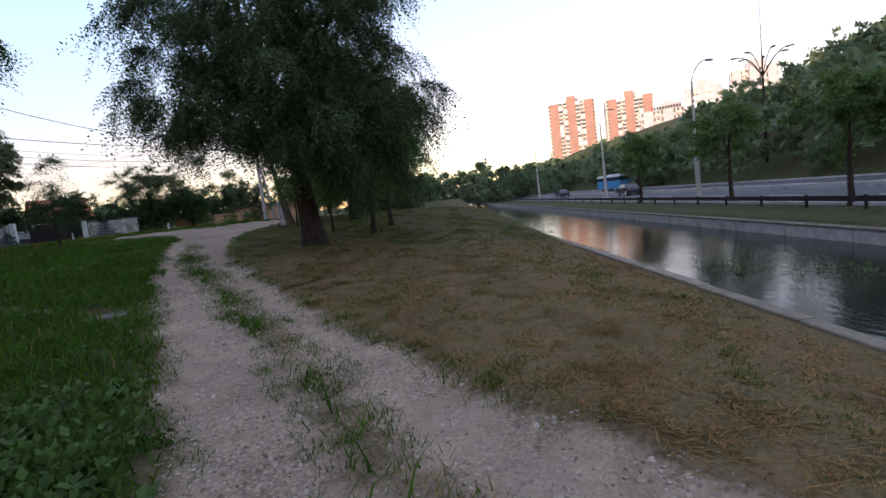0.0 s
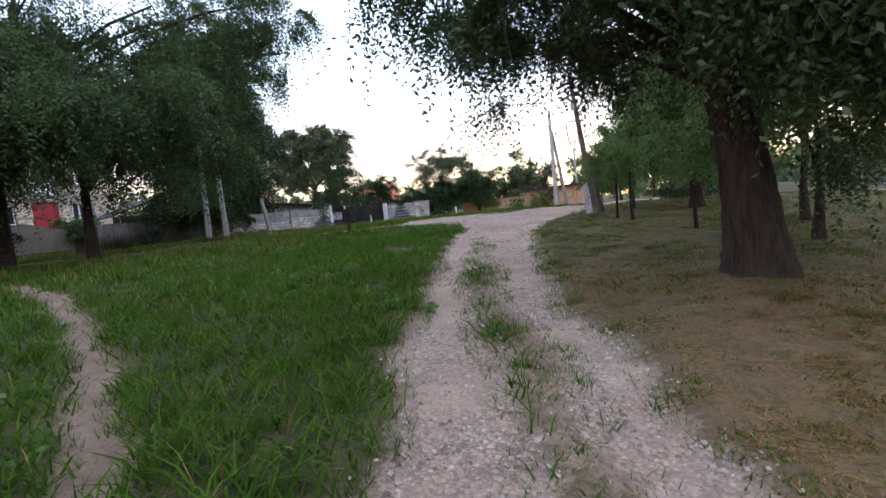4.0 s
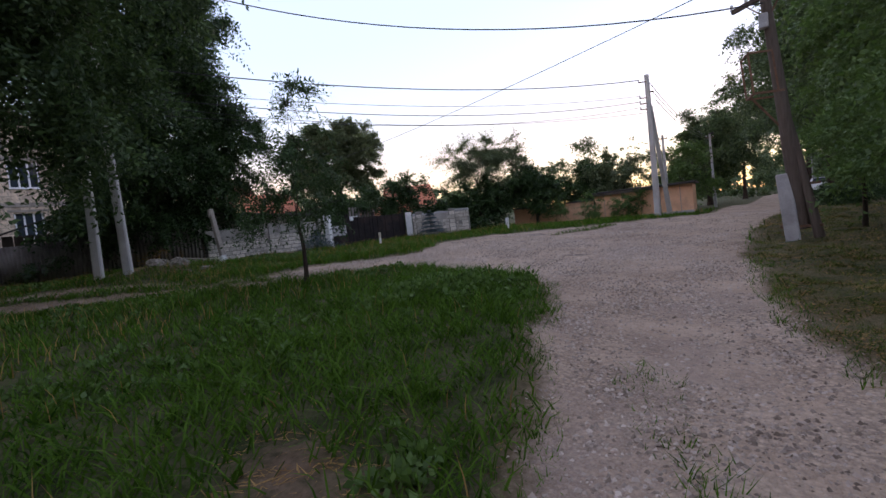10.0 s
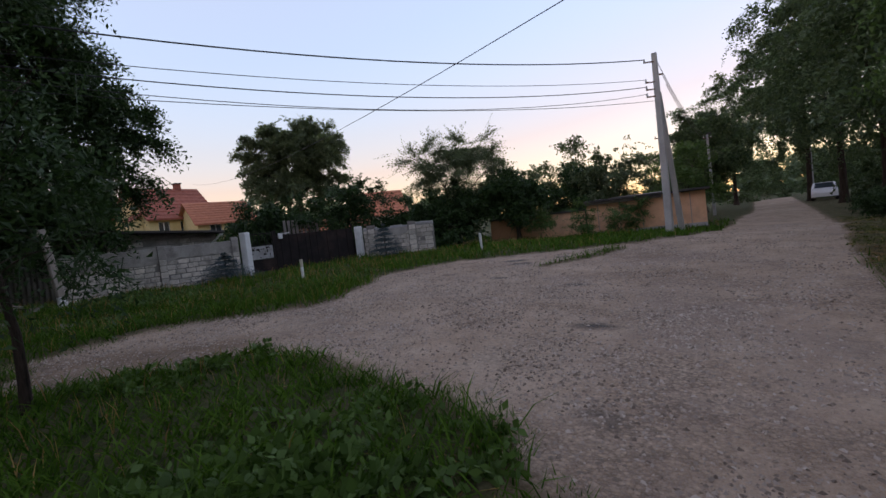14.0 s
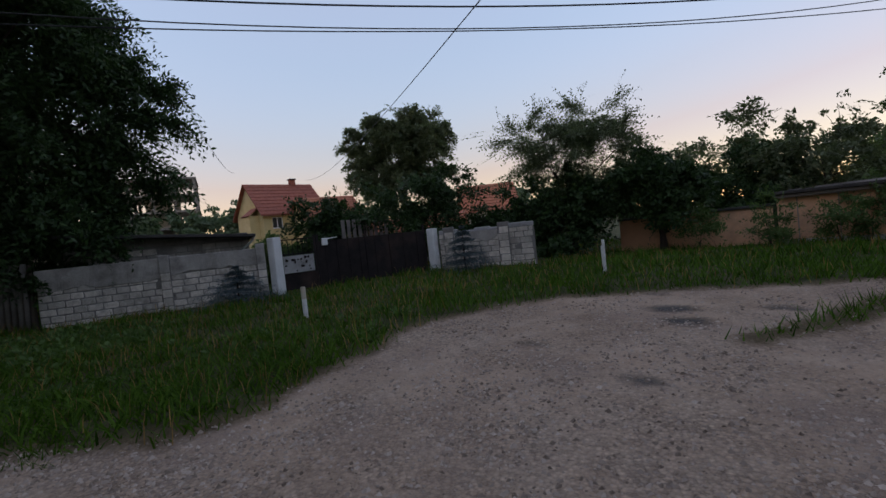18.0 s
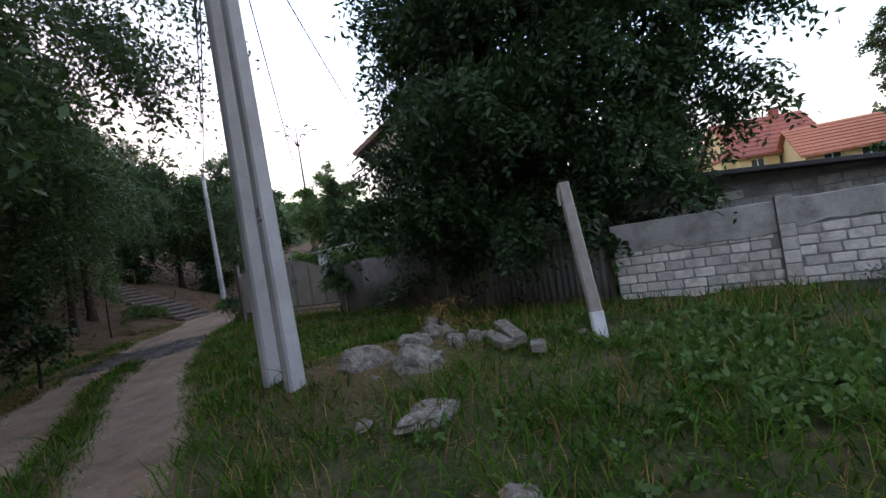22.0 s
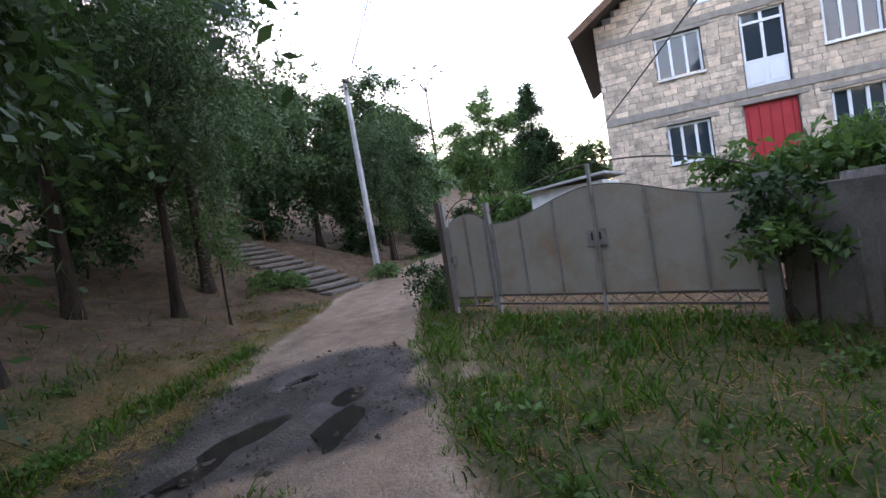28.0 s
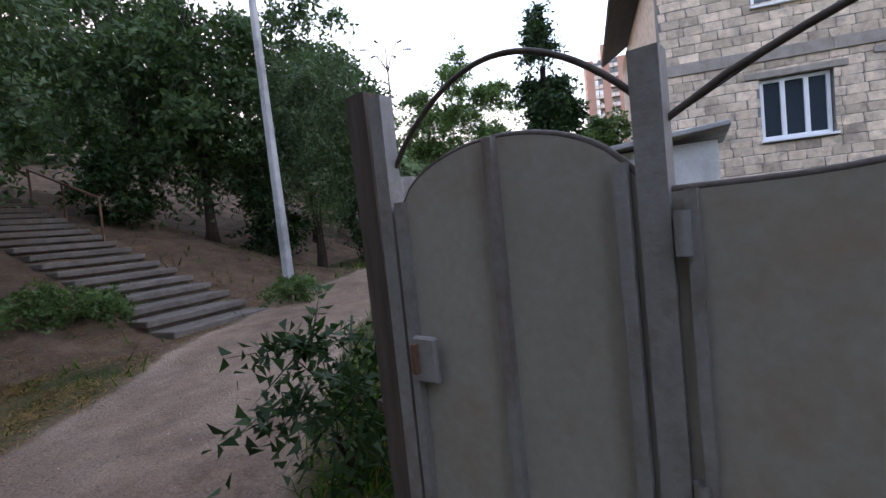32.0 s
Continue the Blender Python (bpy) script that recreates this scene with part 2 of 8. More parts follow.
    soil = ramp(nt, math_node(nt, "ADD", math_node(nt, "MULTIPLY", n_mid, 0.6), math_node(nt, "MULTIPLY", n_big, 0.4)), [(0.36, (0.135, 0.084, 0.053)), (0.5, (0.250, 0.168, 0.112)), (0.63, (0.335, 0.238, 0.168))])
    rut = ramp(nt, noise_tex(nt, 2.6, 5, 0.65, "World", (0.75, 1.0, 1.0)), [(0.44, (0, 0, 0)), (0.60, (1, 1, 1))])
    soil = mix(nt, math_node(nt, "MULTIPLY", rut, 0.4), soil, (0.150, 0.112, 0.088))
    soil = mix(nt, math_node(nt, "MULTIPLY", ramp(nt, n_fine, [(0.46, (0, 0, 0)), (0.62, (1, 1, 1))]), 0.45), soil, (0.13, 0.098, 0.075))
    col = mix(nt, math_node(nt, "MULTIPLY", math_node(nt, "MULTIPLY", edge(sep2.outputs["Green"], 0.3), edge(sep.outputs["Red"], 0.14)), 0.82), col, soil)
    mudf = edge(sep2.outputs["Red"], 0.2)
    col = mix(nt, mudf, col, mud)
    nt.links.new(col, b.inputs["Base Color"])
    nt.links.new(math_node(nt, "MULTIPLY_ADD", mudf, -0.42, 0.95), b.inputs["Roughness"])
    pebble = math_node(nt, "MULTIPLY", math_node(nt, "MULTIPLY", math_node(nt, "SUBTRACT", 1.0, vor.outputs["Distance"]), edge(sep.outputs["Red"], 0.14)), 1.2)
    bump(nt, b, math_node(nt, "ADD", math_node(nt, "ADD", n_grit, pebble), math_node(nt, "MULTIPLY", n_fine, 1.5)), 0.7, 0.025)
    return m


M_GROUND = ground_material()
M_LEAF_ELM = leaf_material("leaf_old_elm", (0.020, 0.037, 0.014), (0.068, 0.104, 0.040), 0.18)
M_LEAF_WILLOW = leaf_material("leaf_elm", (0.036, 0.060, 0.026), (0.104, 0.148, 0.066), 0.27)
M_LEAF_DARK = leaf_material("leaf_dark", (0.015, 0.032, 0.011), (0.046, 0.086, 0.027), 0.25)
M_LEAF_LOCUST = leaf_material("leaf_locust", (0.024, 0.046, 0.018), (0.078, 0.124, 0.044), 0.3)
M_LEAF_FRESH = leaf_material("leaf_fresh", (0.052, 0.094, 0.028), (0.122, 0.188, 0.060))
# pale green, its lightness raised to paint distance haze on the tall round tree
M_LEAF_PALE_HAZE = leaf_material("leaf_pale_haze", (0.058, 0.080, 0.038), (0.135, 0.160, 0.085))
# leaves of the distant woods, with the paling of aerial haze painted in
M_LEAF_FAR_HAZE = leaf_material("leaf_far_haze", (0.095, 0.135, 0.080), (0.175, 0.225, 0.140))
M_SPRUCE = leaf_material("spruce_needles", (0.040, 0.060, 0.066), (0.105, 0.140, 0.160), 0.1)
M_GRASS = leaf_material("grass_blades", (0.018, 0.052, 0.005), (0.092, 0.172, 0.022), 0.35, 0.75, 0.08)
M_LAWN = leaf_material("mown_blades", (0.040, 0.060, 0.012), (0.125, 0.148, 0.036), 0.35, 0.75, 0.08)
M_STRAW = leaf_material("straw_blades", (0.165, 0.086, 0.032), (0.420, 0.252, 0.098), 0.3, 0.8)
M_HAY = leaf_material("dry_hay", (0.095, 0.048, 0.020), (0.35, 0.205, 0.078), 0.3, 0.85)
M_HERB = leaf_material("herb_leaves", (0.045, 0.085, 0.020), (0.110, 0.180, 0.048), 0.3)
M_BARK = material("bark", (0.012, 0.008, 0.006), (0.062, 0.041, 0.029), 17, 60, 0.97, stain=(0.066, 0.049, 0.039), stain_scale=9.0, bumps=1.0, squash=(1, 1, 0.13))
M_CONC = material("concrete", (0.30, 0.29, 0.28), (0.47, 0.455, 0.44), 3, 45, 0.85, stain=(0.22, 0.205, 0.19), bumps=0.25)
M_POLE = material("pole_concrete", (0.37, 0.355, 0.33), (0.47, 0.45, 0.42), 2, 30, 0.85, stain=(0.33, 0.30, 0.27), bumps=0.06)
M_WHITE = material("lime_wash", (0.62, 0.61, 0.58), (0.80, 0.79, 0.76), 3, 50, 0.85, stain=(0.42, 0.40, 0.37), bumps=0.2)
M_BLOCK = material("limestone_block", (0.44, 0.388, 0.325), (0.68, 0.612, 0.53), 7, 60, 0.95, stain=(0.24, 0.21, 0.18), stain_scale=3.0, bumps=0.6, vary=0.45)
M_BLOCKH = material("limestone_facade", (0.50, 0.378, 0.275), (0.78, 0.622, 0.470), 7, 60, 0.95, stain=(0.30, 0.245, 0.20), stain_scale=3.0, bumps=0.6, vary=0.6)
M_MORTAR = material("mortar", (0.165, 0.15, 0.135), (0.27, 0.248, 0.225), 5, 50, 0.95, bumps=0.6)
M_RENDER = material("cement_render", (0.25, 0.228, 0.202), (0.43, 0.392, 0.348), 2.2, 40, 0.95, stain=(0.14, 0.125, 0.112), stain_scale=2.0, bumps=0.35)
M_BAND = material("concrete_band", (0.25, 0.21, 0.175), (0.38, 0.33, 0.28), 5, 40, 0.95, bumps=0.4)
M_GATE = material("grey_gate_paint", (0.300, 0.268, 0.218), (0.370, 0.334, 0.276), 1.5, 30, 0.85, stain=(0.30, 0.175, 0.095), stain_scale=1.0, bumps=0.06)
M_GATEFRAME = material("grey_gate_frame", (0.20, 0.185, 0.168), (0.29, 0.272, 0.252), 3, 40, 0.6, stain=(0.16, 0.10, 0.065), stain_scale=4, bumps=0.15)
M_RUST = material("rusty_steel", (0.10, 0.055, 0.035), (0.20, 0.115, 0.070), 8, 60, 0.8, bumps=0.4)
M_ARCH = material("worn_arch_tube", (0.060, 0.048, 0.040), (0.120, 0.096, 0.078), 9, 60, 0.75, bumps=0.2)
M_SLAB = material("dark_fence_slab", (0.125, 0.108, 0.092), (0.205, 0.182, 0.160), 2.5, 40, 0.92, stain=(0.085, 0.072, 0.060), bumps=0.3)
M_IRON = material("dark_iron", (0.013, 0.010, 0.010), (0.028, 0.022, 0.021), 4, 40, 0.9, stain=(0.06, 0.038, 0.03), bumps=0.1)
M_SLATE = material("asbestos_sheet", (0.140, 0.120, 0.104), (0.245, 0.218, 0.195), 2.5, 45, 0.9, stain=(0.115, 0.10, 0.09), bumps=0.3, vary=0.15)
M_WOOD = material("weathered_wood", (0.060, 0.045, 0.036), (0.140, 0.110, 0.088), 3, 30, 0.9, bumps=0.6, squash=(1, 1, 0.08))
M_ORANGE = material("orange_plaster", (0.66, 0.37, 0.215), (0.78, 0.46, 0.28), 2, 30, 0.9, stain=(0.45, 0.27, 0.18), bumps=0.15)
M_YELLOW = material("yellow_plaster", (0.62, 0.47, 0.22), (0.72, 0.56, 0.29), 2, 30, 0.9, bumps=0.1)
M_BUFF = material("buff_plaster", (0.42, 0.36, 0.27), (0.54, 0.47, 0.37), 2, 30, 0.9, bumps=0.1)
M_TILE = material("red_roof_tiles", (0.22, 0.068, 0.046), (0.34, 0.115, 0.075), 3, 30, 0.7, bumps=0.2, vary=0.15)
M_TILE_O = material("orange_roof_tiles", (0.36, 0.125, 0.068), (0.52, 0.205, 0.115), 3, 30, 0.7, bumps=0.2, vary=0.15)
M_ROOFDARK = material("dark_roofing", (0.040, 0.036, 0.034), (0.075, 0.068, 0.064), 4, 40, 0.85, bumps=0.2)
M_REDPAINT = material("red_sheet", (0.36, 0.018, 0.022), (0.46, 0.030, 0.034), 2, 30, 0.6, bumps=0.05)
M_WINFRAME = material("white_window_frame", (0.74, 0.74, 0.74), (0.82, 0.82, 0.82), 2, 30, 0.35, bumps=0.0)
M_ASPHALT = material("asphalt", (0.085, 0.085, 0.092), (0.125, 0.125, 0.135), 1.5, 60, 0.85, bumps=0.3)
M_STONE = material("pale_stone", (0.09, 0.074, 0.058), (0.30, 0.265, 0.22), 10, 40, 0.95, stain=(0.085, 0.082, 0.05), stain_scale=6, bumps=1.0)
M_PEBBLE = leaf_material("track_gravel", (0.150, 0.112, 0.086), (0.520, 0.430, 0.355), 0.0, 0.9, 0.15)
M_MUD = material("wet_mud", (0.022, 0.017, 0.013), (0.080, 0.062, 0.048), 12, 60, 0.85, bumps=0.5)
M_STEP = material("worn_step_concrete", (0.10, 0.082, 0.068), (0.185, 0.158, 0.134), 4, 45, 0.9, stain=(0.12, 0.09, 0.07), bumps=0.4, vary=0.2)
M_KERB = material("old_kerb_concrete", (0.17, 0.14, 0.105), (0.29, 0.245, 0.19), 4, 45, 0.9, stain=(0.10, 0.095, 0.05), bumps=0.4, vary=0.3)
M_WIRE = material("black_cable", (0.012, 0.012, 0.013), (0.022, 0.022, 0.024), 4, 40, 0.5, bumps=0.0)
M_TOWER_R = material("tower_brick", (0.31, 0.180, 0.138), (0.41, 0.255, 0.200), 0.2, 3, 0.9, bumps=0.0)
M_TOWER_P = material("tower_panel", (0.55, 0.49, 0.44), (0.70, 0.63, 0.57), 0.2, 3, 0.9, bumps=0.0)
M_GREYB = material("grey_office_panel", (0.42, 0.41, 0.41), (0.52, 0.51, 0.51), 0.2, 3, 0.9, bumps=0.0)
M_BLUE = material("blue_bus_paint", (0.035, 0.20, 0.42), (0.045, 0.26, 0.52), 1, 10, 0.35, bumps=0.0)
M_CARW = material("white_car_paint", (0.66, 0.67, 0.68), (0.74, 0.75, 0.76), 1, 10, 0.25, bumps=0.0)
M_CARD = material("dark_car_paint", (0.03, 0.035, 0.04), (0.05, 0.055, 0.06), 1, 10, 0.25, bumps=0.0)
M_TYRE = material("tyre_rubber", (0.014, 0.014, 0.014), (0.025, 0.025, 0.025), 8, 40, 0.85, bumps=0.1)
M_BLACKMARK = material("black_stencil_paint", (0.02, 0.02, 0.02), (0.035, 0.035, 0.035), 8, 60, 0.8, bumps=0.0)


def glass_material():
    m = bpy.data.materials.new("window_glass")
    m.use_nodes = True
    b = m.node_tree.nodes["Principled BSDF"]
    b.inputs["Base Color"].default_value = (0.035, 0.045, 0.055, 1)
    b.inputs["Roughness"].default_value = 0.04
    b.inputs["Specular IOR Level"].default_value = 0.9
    return m


def water_material(name, deep, rough, wave, strength):
    m = bpy.data.materials.new(name)
    m.use_nodes = True
    nt = m.node_tree
    b = nt.nodes["Principled BSDF"]
    b.inputs["Base Color"].default_value = (*deep, 1)
    b.inputs["Roughness"].default_value, b.inputs["IOR"].default_value = rough, 1.33
    if wave:
        bump(nt, b, math_node(nt, "ADD", noise_tex(nt, wave, 4, 0.6, "World", (1, 0.5, 1)), math_node(nt, "MULTIPLY", noise_tex(nt, wave * 0.12, 3, 0.5, "World", (1, 0.35, 1)), 2.0)), strength, 0.03)
    return m


M_GLASS = glass_material()
M_WATER = water_material("river_water", (0.020, 0.022, 0.018), 0.06, 5.0, 0.35)
M_PUDDLE = water_material("puddle_water", (0.022, 0.019, 0.016), 0.04, 3.0, 0.16)


# ---- mesh helpers ----
def place(name, me, mat, parent=None, label="", smooth=False):
    if mat and not me.materials:
        me.materials.append(mat)
    if smooth:
        me.polygons.foreach_set("use_smooth", np.ones(len(me.polygons), dtype=bool))
    ob = new(name, me)
    if parent is not None:
        ob.parent = parent
    if label:
        tagged(ob, label)
    return ob


def part(name, bm, mat, parent=None, label="", smooth=False):
    me = bpy.data.meshes.new(name)
    bmesh.ops.recalc_face_normals(bm, faces=bm.faces)
    bm.to_mesh(me)
    bm.free()
    return place(name, me, mat, parent, label, smooth)


def array_mesh(name, verts, faces):
    """A mesh from arrays; all faces have the same number of corners."""
    verts, faces = np.asarray(verts, dtype=np.float32), np.asarray(faces, dtype=np.int32)
    me = bpy.data.meshes.new(name)
    n, k = faces.shape
    me.vertices.add(len(verts))
    me.vertices.foreach_set("co", verts.ravel())
    me.loops.add(n * k)
    me.loops.foreach_set("vertex_index", faces.ravel())
    me.polygons.add(n)
    me.polygons.foreach_set("loop_start", np.arange(0, n * k, k, dtype=np.int32))
    me.update(calc_edges=True)
    me.polygons.foreach_set("use_smooth", np.zeros(n, dtype=bool))
    return me


def empty(name, m, label, category, group="", kind=""):
    ob = new(name)
    ob.empty_display_size = 0.2
    ob.matrix_world = m
    return tagged(ob, label, category, group, kind)


def add_box(bm, c, s, rz=0.0, bevel=0.0, rx=0.0, ry=0.0):
    r = bmesh.ops.create_cube(bm, size=1.0, matrix=pose(*c, rx, ry, rz) @ Matrix.Diagonal((*s, 1)))
    if bevel:
        es = list({e for v in r["verts"] for e in v.link_edges})
        bmesh.ops.bevel(bm, geom=es, offset=bevel, segments=1, affect="EDGES", profile=0.5)
    return r


def box(name, c, s, mat, parent=None, rz=0.0, bevel=0.0, label="", rx=0.0, ry=0.0):
    bm = bmesh.new()
    add_box(bm, c, s, rz, bevel, rx, ry)
    return part(name, bm, mat, parent, label)


def tube_arrays(pts, radii, sides=7, cap=True):
    """Rings round a bent line: vertices and quads."""
    pts, radii = np.asarray(pts, float), np.asarray(radii, float)
    n = len(pts)
    d = np.gradient(pts, axis=0)
    d /= np.linalg.norm(d, axis=1)[:, None] + 1e-9
    up = np.where(np.abs(d[:, 2:3]) > 0.9, np.array([[1.0, 0, 0]]), np.array([[0, 0, 1.0]]))
    a = np.cross(d, up)
    a /= np.linalg.norm(a, axis=1)[:, None] + 1e-9
    b = np.cross(d, a)
    ang = np.linspace(0, 2 * np.pi, sides, endpoint=False)
    v = pts[:, None, :] + radii[:, None, None] * (np.cos(ang)[None, :, None] * a[:, None, :] + np.sin(ang)[None, :, None] * b[:, None, :])
    i, j = np.meshgrid(np.arange(n - 1), np.arange(sides), indexing="ij")
    f = np.stack([i * sides + j, i * sides + (j + 1) % sides, (i + 1) * sides + (j + 1) % sides, (i + 1) * sides + j], -1).reshape(-1, 4)
    return v.reshape(-1, 3), f


def tubes_mesh(name, list_of):
    vs, fs, k = [], [], 0
    for v, f in list_of:
        vs.append(v)
        fs.append(f + k)
        k += len(v)
    return array_mesh(name, np.concatenate(vs), np.concatenate(fs))


def rod(name, a, b, r, mat, parent=None, sides=8, r2=None, label=""):
    me = tubes_mesh(name, [tube_arrays([a, b], [r, r if r2 is None else r2], sides)])
    return place(name, me, mat, parent, label, smooth=True)


def beam_arrays(bm, a, b, w, h=None):
    """A square bar from a to b."""
    a, b = Vector(a), Vector(b)
    q = (b - a).to_track_quat("Z", "Y").to_matrix().to_4x4()
    bmesh.ops.create_cube(bm, size=1.0, matrix=Matrix.Translation((a + b) / 2) @ q @ Matrix.Diagonal((w, h or w, (b - a).length, 1)))


def bar(name, a, b, w, mat, parent=None, h=None, label=""):
    bm = bmesh.new()
    beam_arrays(bm, a, b, w, h)
    return part(name, bm, mat, parent, label)


# ---- the lie of the land ----
def smooth(a, b, x):
    k = np.clip((x - a) / (b - a), 0, 1)
    return k * k * (3 - 2 * k)


def seg_dist(x, y, line, closed=False):
    """Distance to a polyline, and on which side (positive: left of its run)."""
    p = np.asarray(line, float)
    if closed:
        p = np.vstack([p, p[:1]])
    best, side = np.full(np.shape(x), 1e9), np.zeros(np.shape(x))
    for (ax, ay), (bx, by) in zip(p[:-1], p[1:]):
        dx, dy = bx - ax, by - ay
        t = np.clip(((x - ax) * dx + (y - ay) * dy) / (dx * dx + dy * dy), 0, 1)
        d = np.hypot(x - ax - t * dx, y - ay - t * dy)
        s = np.sign(dx * (y - ay) - dy * (x - ax))
        near = d < best
        best, side = np.where(near, d, best), np.where(near, s, side)
    return best, side


def inside(x, y, poly):
    p = np.asarray(poly, float)
    c = np.zeros(np.shape(x), bool)
    for (ax, ay), (bx, by) in zip(p, np.roll(p, -1, axis=0)):
        c ^= ((ay > y) != (by > y)) & (x < (bx - ax) * (y - ay) / (by - ay + 1e-12) + ax)
    return c


def poly_mask(x, y, poly, soft):
    d, _ = seg_dist(x, y, poly, True)
    d = np.where(inside(x, y, poly), d, -d)
    return np.clip(0.5 + d / (2 * soft), 0, 1)


def line_mask(x, y, line, half, soft):
    d, _ = seg_dist(x, y, line)
    return np.clip(0.5 + (half - d) / (2 * soft), 0, 1)


BANK = [(-19.0, 16.0), (-22.6, 14.3), (-28.0, 10.9), (-34.5, 7.2), (-38.0, 5.9), (-46.0, 5.2), (-70.0, 7.0), (-400.0, 20.0)]
ROAD_FOOT = -1.15


def hgt(x, y):
    x, y = np.asarray(x, float), np.asarray(y, float)
    u = -0.8 * x + 0.4 * np.clip(y, -10, 60)
    z = 1.8 * np.sin(np.pi / 2 * np.clip((u - 2) / 30, 0, 1) ** 1.12) - 0.05
    z = z - smooth(1.0, 3.9, x) * 0.30
    z = z + 0.055 * np.clip(-35 - x, 0, 60)
    z = z + 0.27 * np.exp(-((x + 3.3) / 1.6) ** 2 - ((y - 13.4) / 3.2) ** 2) - 0.28 * smooth(33.0, 42.0, y) * smooth(76.0, 54.0, y) * smooth(-26.0, -20.0, x) - 0.3 * smooth(-10.5, -7.5, x) * smooth(38.0, 48.0, y) * smooth(80.0, 58.0, y)
    z = z + 0.36 * np.exp(-((x + 23.9) ** 2 + (y - 20.5) ** 2) / 3.6)
    z = z - smooth(46, 56, y) * smooth(-40, -24, x) * np.clip(z - 1.15, 0, None)
    # the wooded slope south of the lane, and unseen high ground added behind it against the low sun
    d, s = seg_dist(x, y, BANK)
    k = np.clip(np.where(s > 0, d, 0) - 0.4, 0, None)
    z = z + (0.34 * np.clip(k, 0, 16) + 0.20 * np.clip(k - 16, 0, 90)) * smooth(-23.0, -29.0, x + 0.25 * np.clip(y, -80, 0))
    z = z + smooth(-45.0, -41.5, x) * smooth(-32.5, -35.8, x) * np.clip(1.84 + 0.36 * np.clip(6.95 - y - 0.15 * (x + 38.2), 0, 10.5) - z, 0, 4) * smooth(7.6, 6.6, y)
    z = z + smooth(-28, -95, y) * smooth(3.5, -12, x) * 9
    # the river's bed, its far bank, the road and the hill behind it
    bed = smooth(3.95, 5.2, x) * 1.45
    z = np.where(x > 3.9, np.minimum(z, -0.35 - bed), z)
    z = np.where(x > 13.5, ROAD_FOOT + 0.02 * np.clip(x - 18, 0, 16), z)
    z = np.where(x > 34.5, ROAD_FOOT + 0.32 + 0.42 * np.clip(x - 34.5, 0, 45) + 0.10 * np.clip(x - 80, 0, 150), z)
    return z


TRACK = [(2.4, -3.0), (-0.4, 0.3), (-1.82, 2.62), (-3.15, 4.9), (-4.3, 6.8), (-5.0, 7.95), (-6.2, 9.8), (-7.15, 11.5), (-8.0, 13.2), (-9.1, 15.3),
         (-10.1, 17.2), (-11.4, 20.3), (-11.7, 21.3), (-12.5, 21.95), (-14.8, 22.6), (-17.0, 22.2), (-19.2, 20.2), (-18.9, 23.1), (-17.6, 24.4),
         (-17.5, 25.2), (-18.0, 26.0), (-18.7, 27.7), (-18.7, 28.9), (-18.0, 30.2), (-17.0, 31.1), (-14.1, 32.8), (-13.1, 34.4), (-12.2, 36.8),
         (-11.8, 46.0), (-11.5, 62.0), (-12.0, 95.0), (-8.0, 95.0), (-8.4, 62.0), (-8.9, 38.0), (-9.6, 30.0), (-9.6, 25.6), (-9.4, 24.0),
         (-8.75, 20.0), (-8.05, 18.3), (-7.4, 16.5), (-6.35, 14.1), (-5.4, 12.0), (-4.15, 10.0), (-3.5, 9.1), (-2.4, 7.3), (-1.3, 5.8), (-0.25, 4.3),
         (1.1, 2.3), (2.6, 0.0), (4.0, -3.0)]
STRIP = [(-0.2, 2.0), (-0.95, 3.6), (-2.4, 5.85), (-3.4, 7.4), (-4.5, 9.2), (-5.6, 10.8), (-6.4, 11.9), (-8.4, 15.7), (-9.7, 18.4)]
LANE = [(-17.0, 23.0), (-19.6, 20.3), (-22.35, 18.94), (-23.7, 17.94), (-26.1, 15.95), (-28.6, 14.3), (-31.9, 12.35), (-36.9, 10.1), (-41.0, 9.2), (-60.0, 12.0),
        (-60.0, 9.0), (-41.0, 7.0), (-37.6, 7.3), (-34.5, 8.4), (-31.1, 9.9), (-28.2, 11.5), (-26.3, 12.7), (-25.1, 13.4), (-22.5, 15.3), (-19.8, 17.6), (-17.0, 20.6), (-16.0, 22.5)]
LANE_STRIP = [(-18.6, 20.6), (-20.5, 18.9), (-22.4, 17.35), (-24.0, 16.0), (-26.0, 14.3), (-28.0, 13.1)]
LANE_EDGE = [(-26.4, 11.5), (-27.2, 10.95), (-28.7, 10.25), (-30.2, 9.7), (-31.8, 9.2)]
MUD = [(-28.0, 10.9), (-29.6, 10.4), (-30.9, 10.4), (-31.4, 10.8), (-31.9, 11.2), (-32.2, 11.7), (-31.4, 12.6), (-30.2, 13.3), (-29.2, 13.5), (-28.7, 12.7), (-28.0, 12.2), (-27.4, 11.6)]
PUDDLES = ((-29.05, 11.78, 0.82, 0.26, 177), (-29.75, 12.55, 1.05, 0.22, 26), (-30.95, 11.15, 0.45, 0.16, 165))   # x, y, half length, half width, turn
WALKED = [(0, 0), (-3.7, 6.8), (-8, 13.6), (-11, 19.7), (-14.8, 24.2), (-19.8, 21.2), (-24.8, 16.6), (-28, 14.4), (-32, 13.1)]


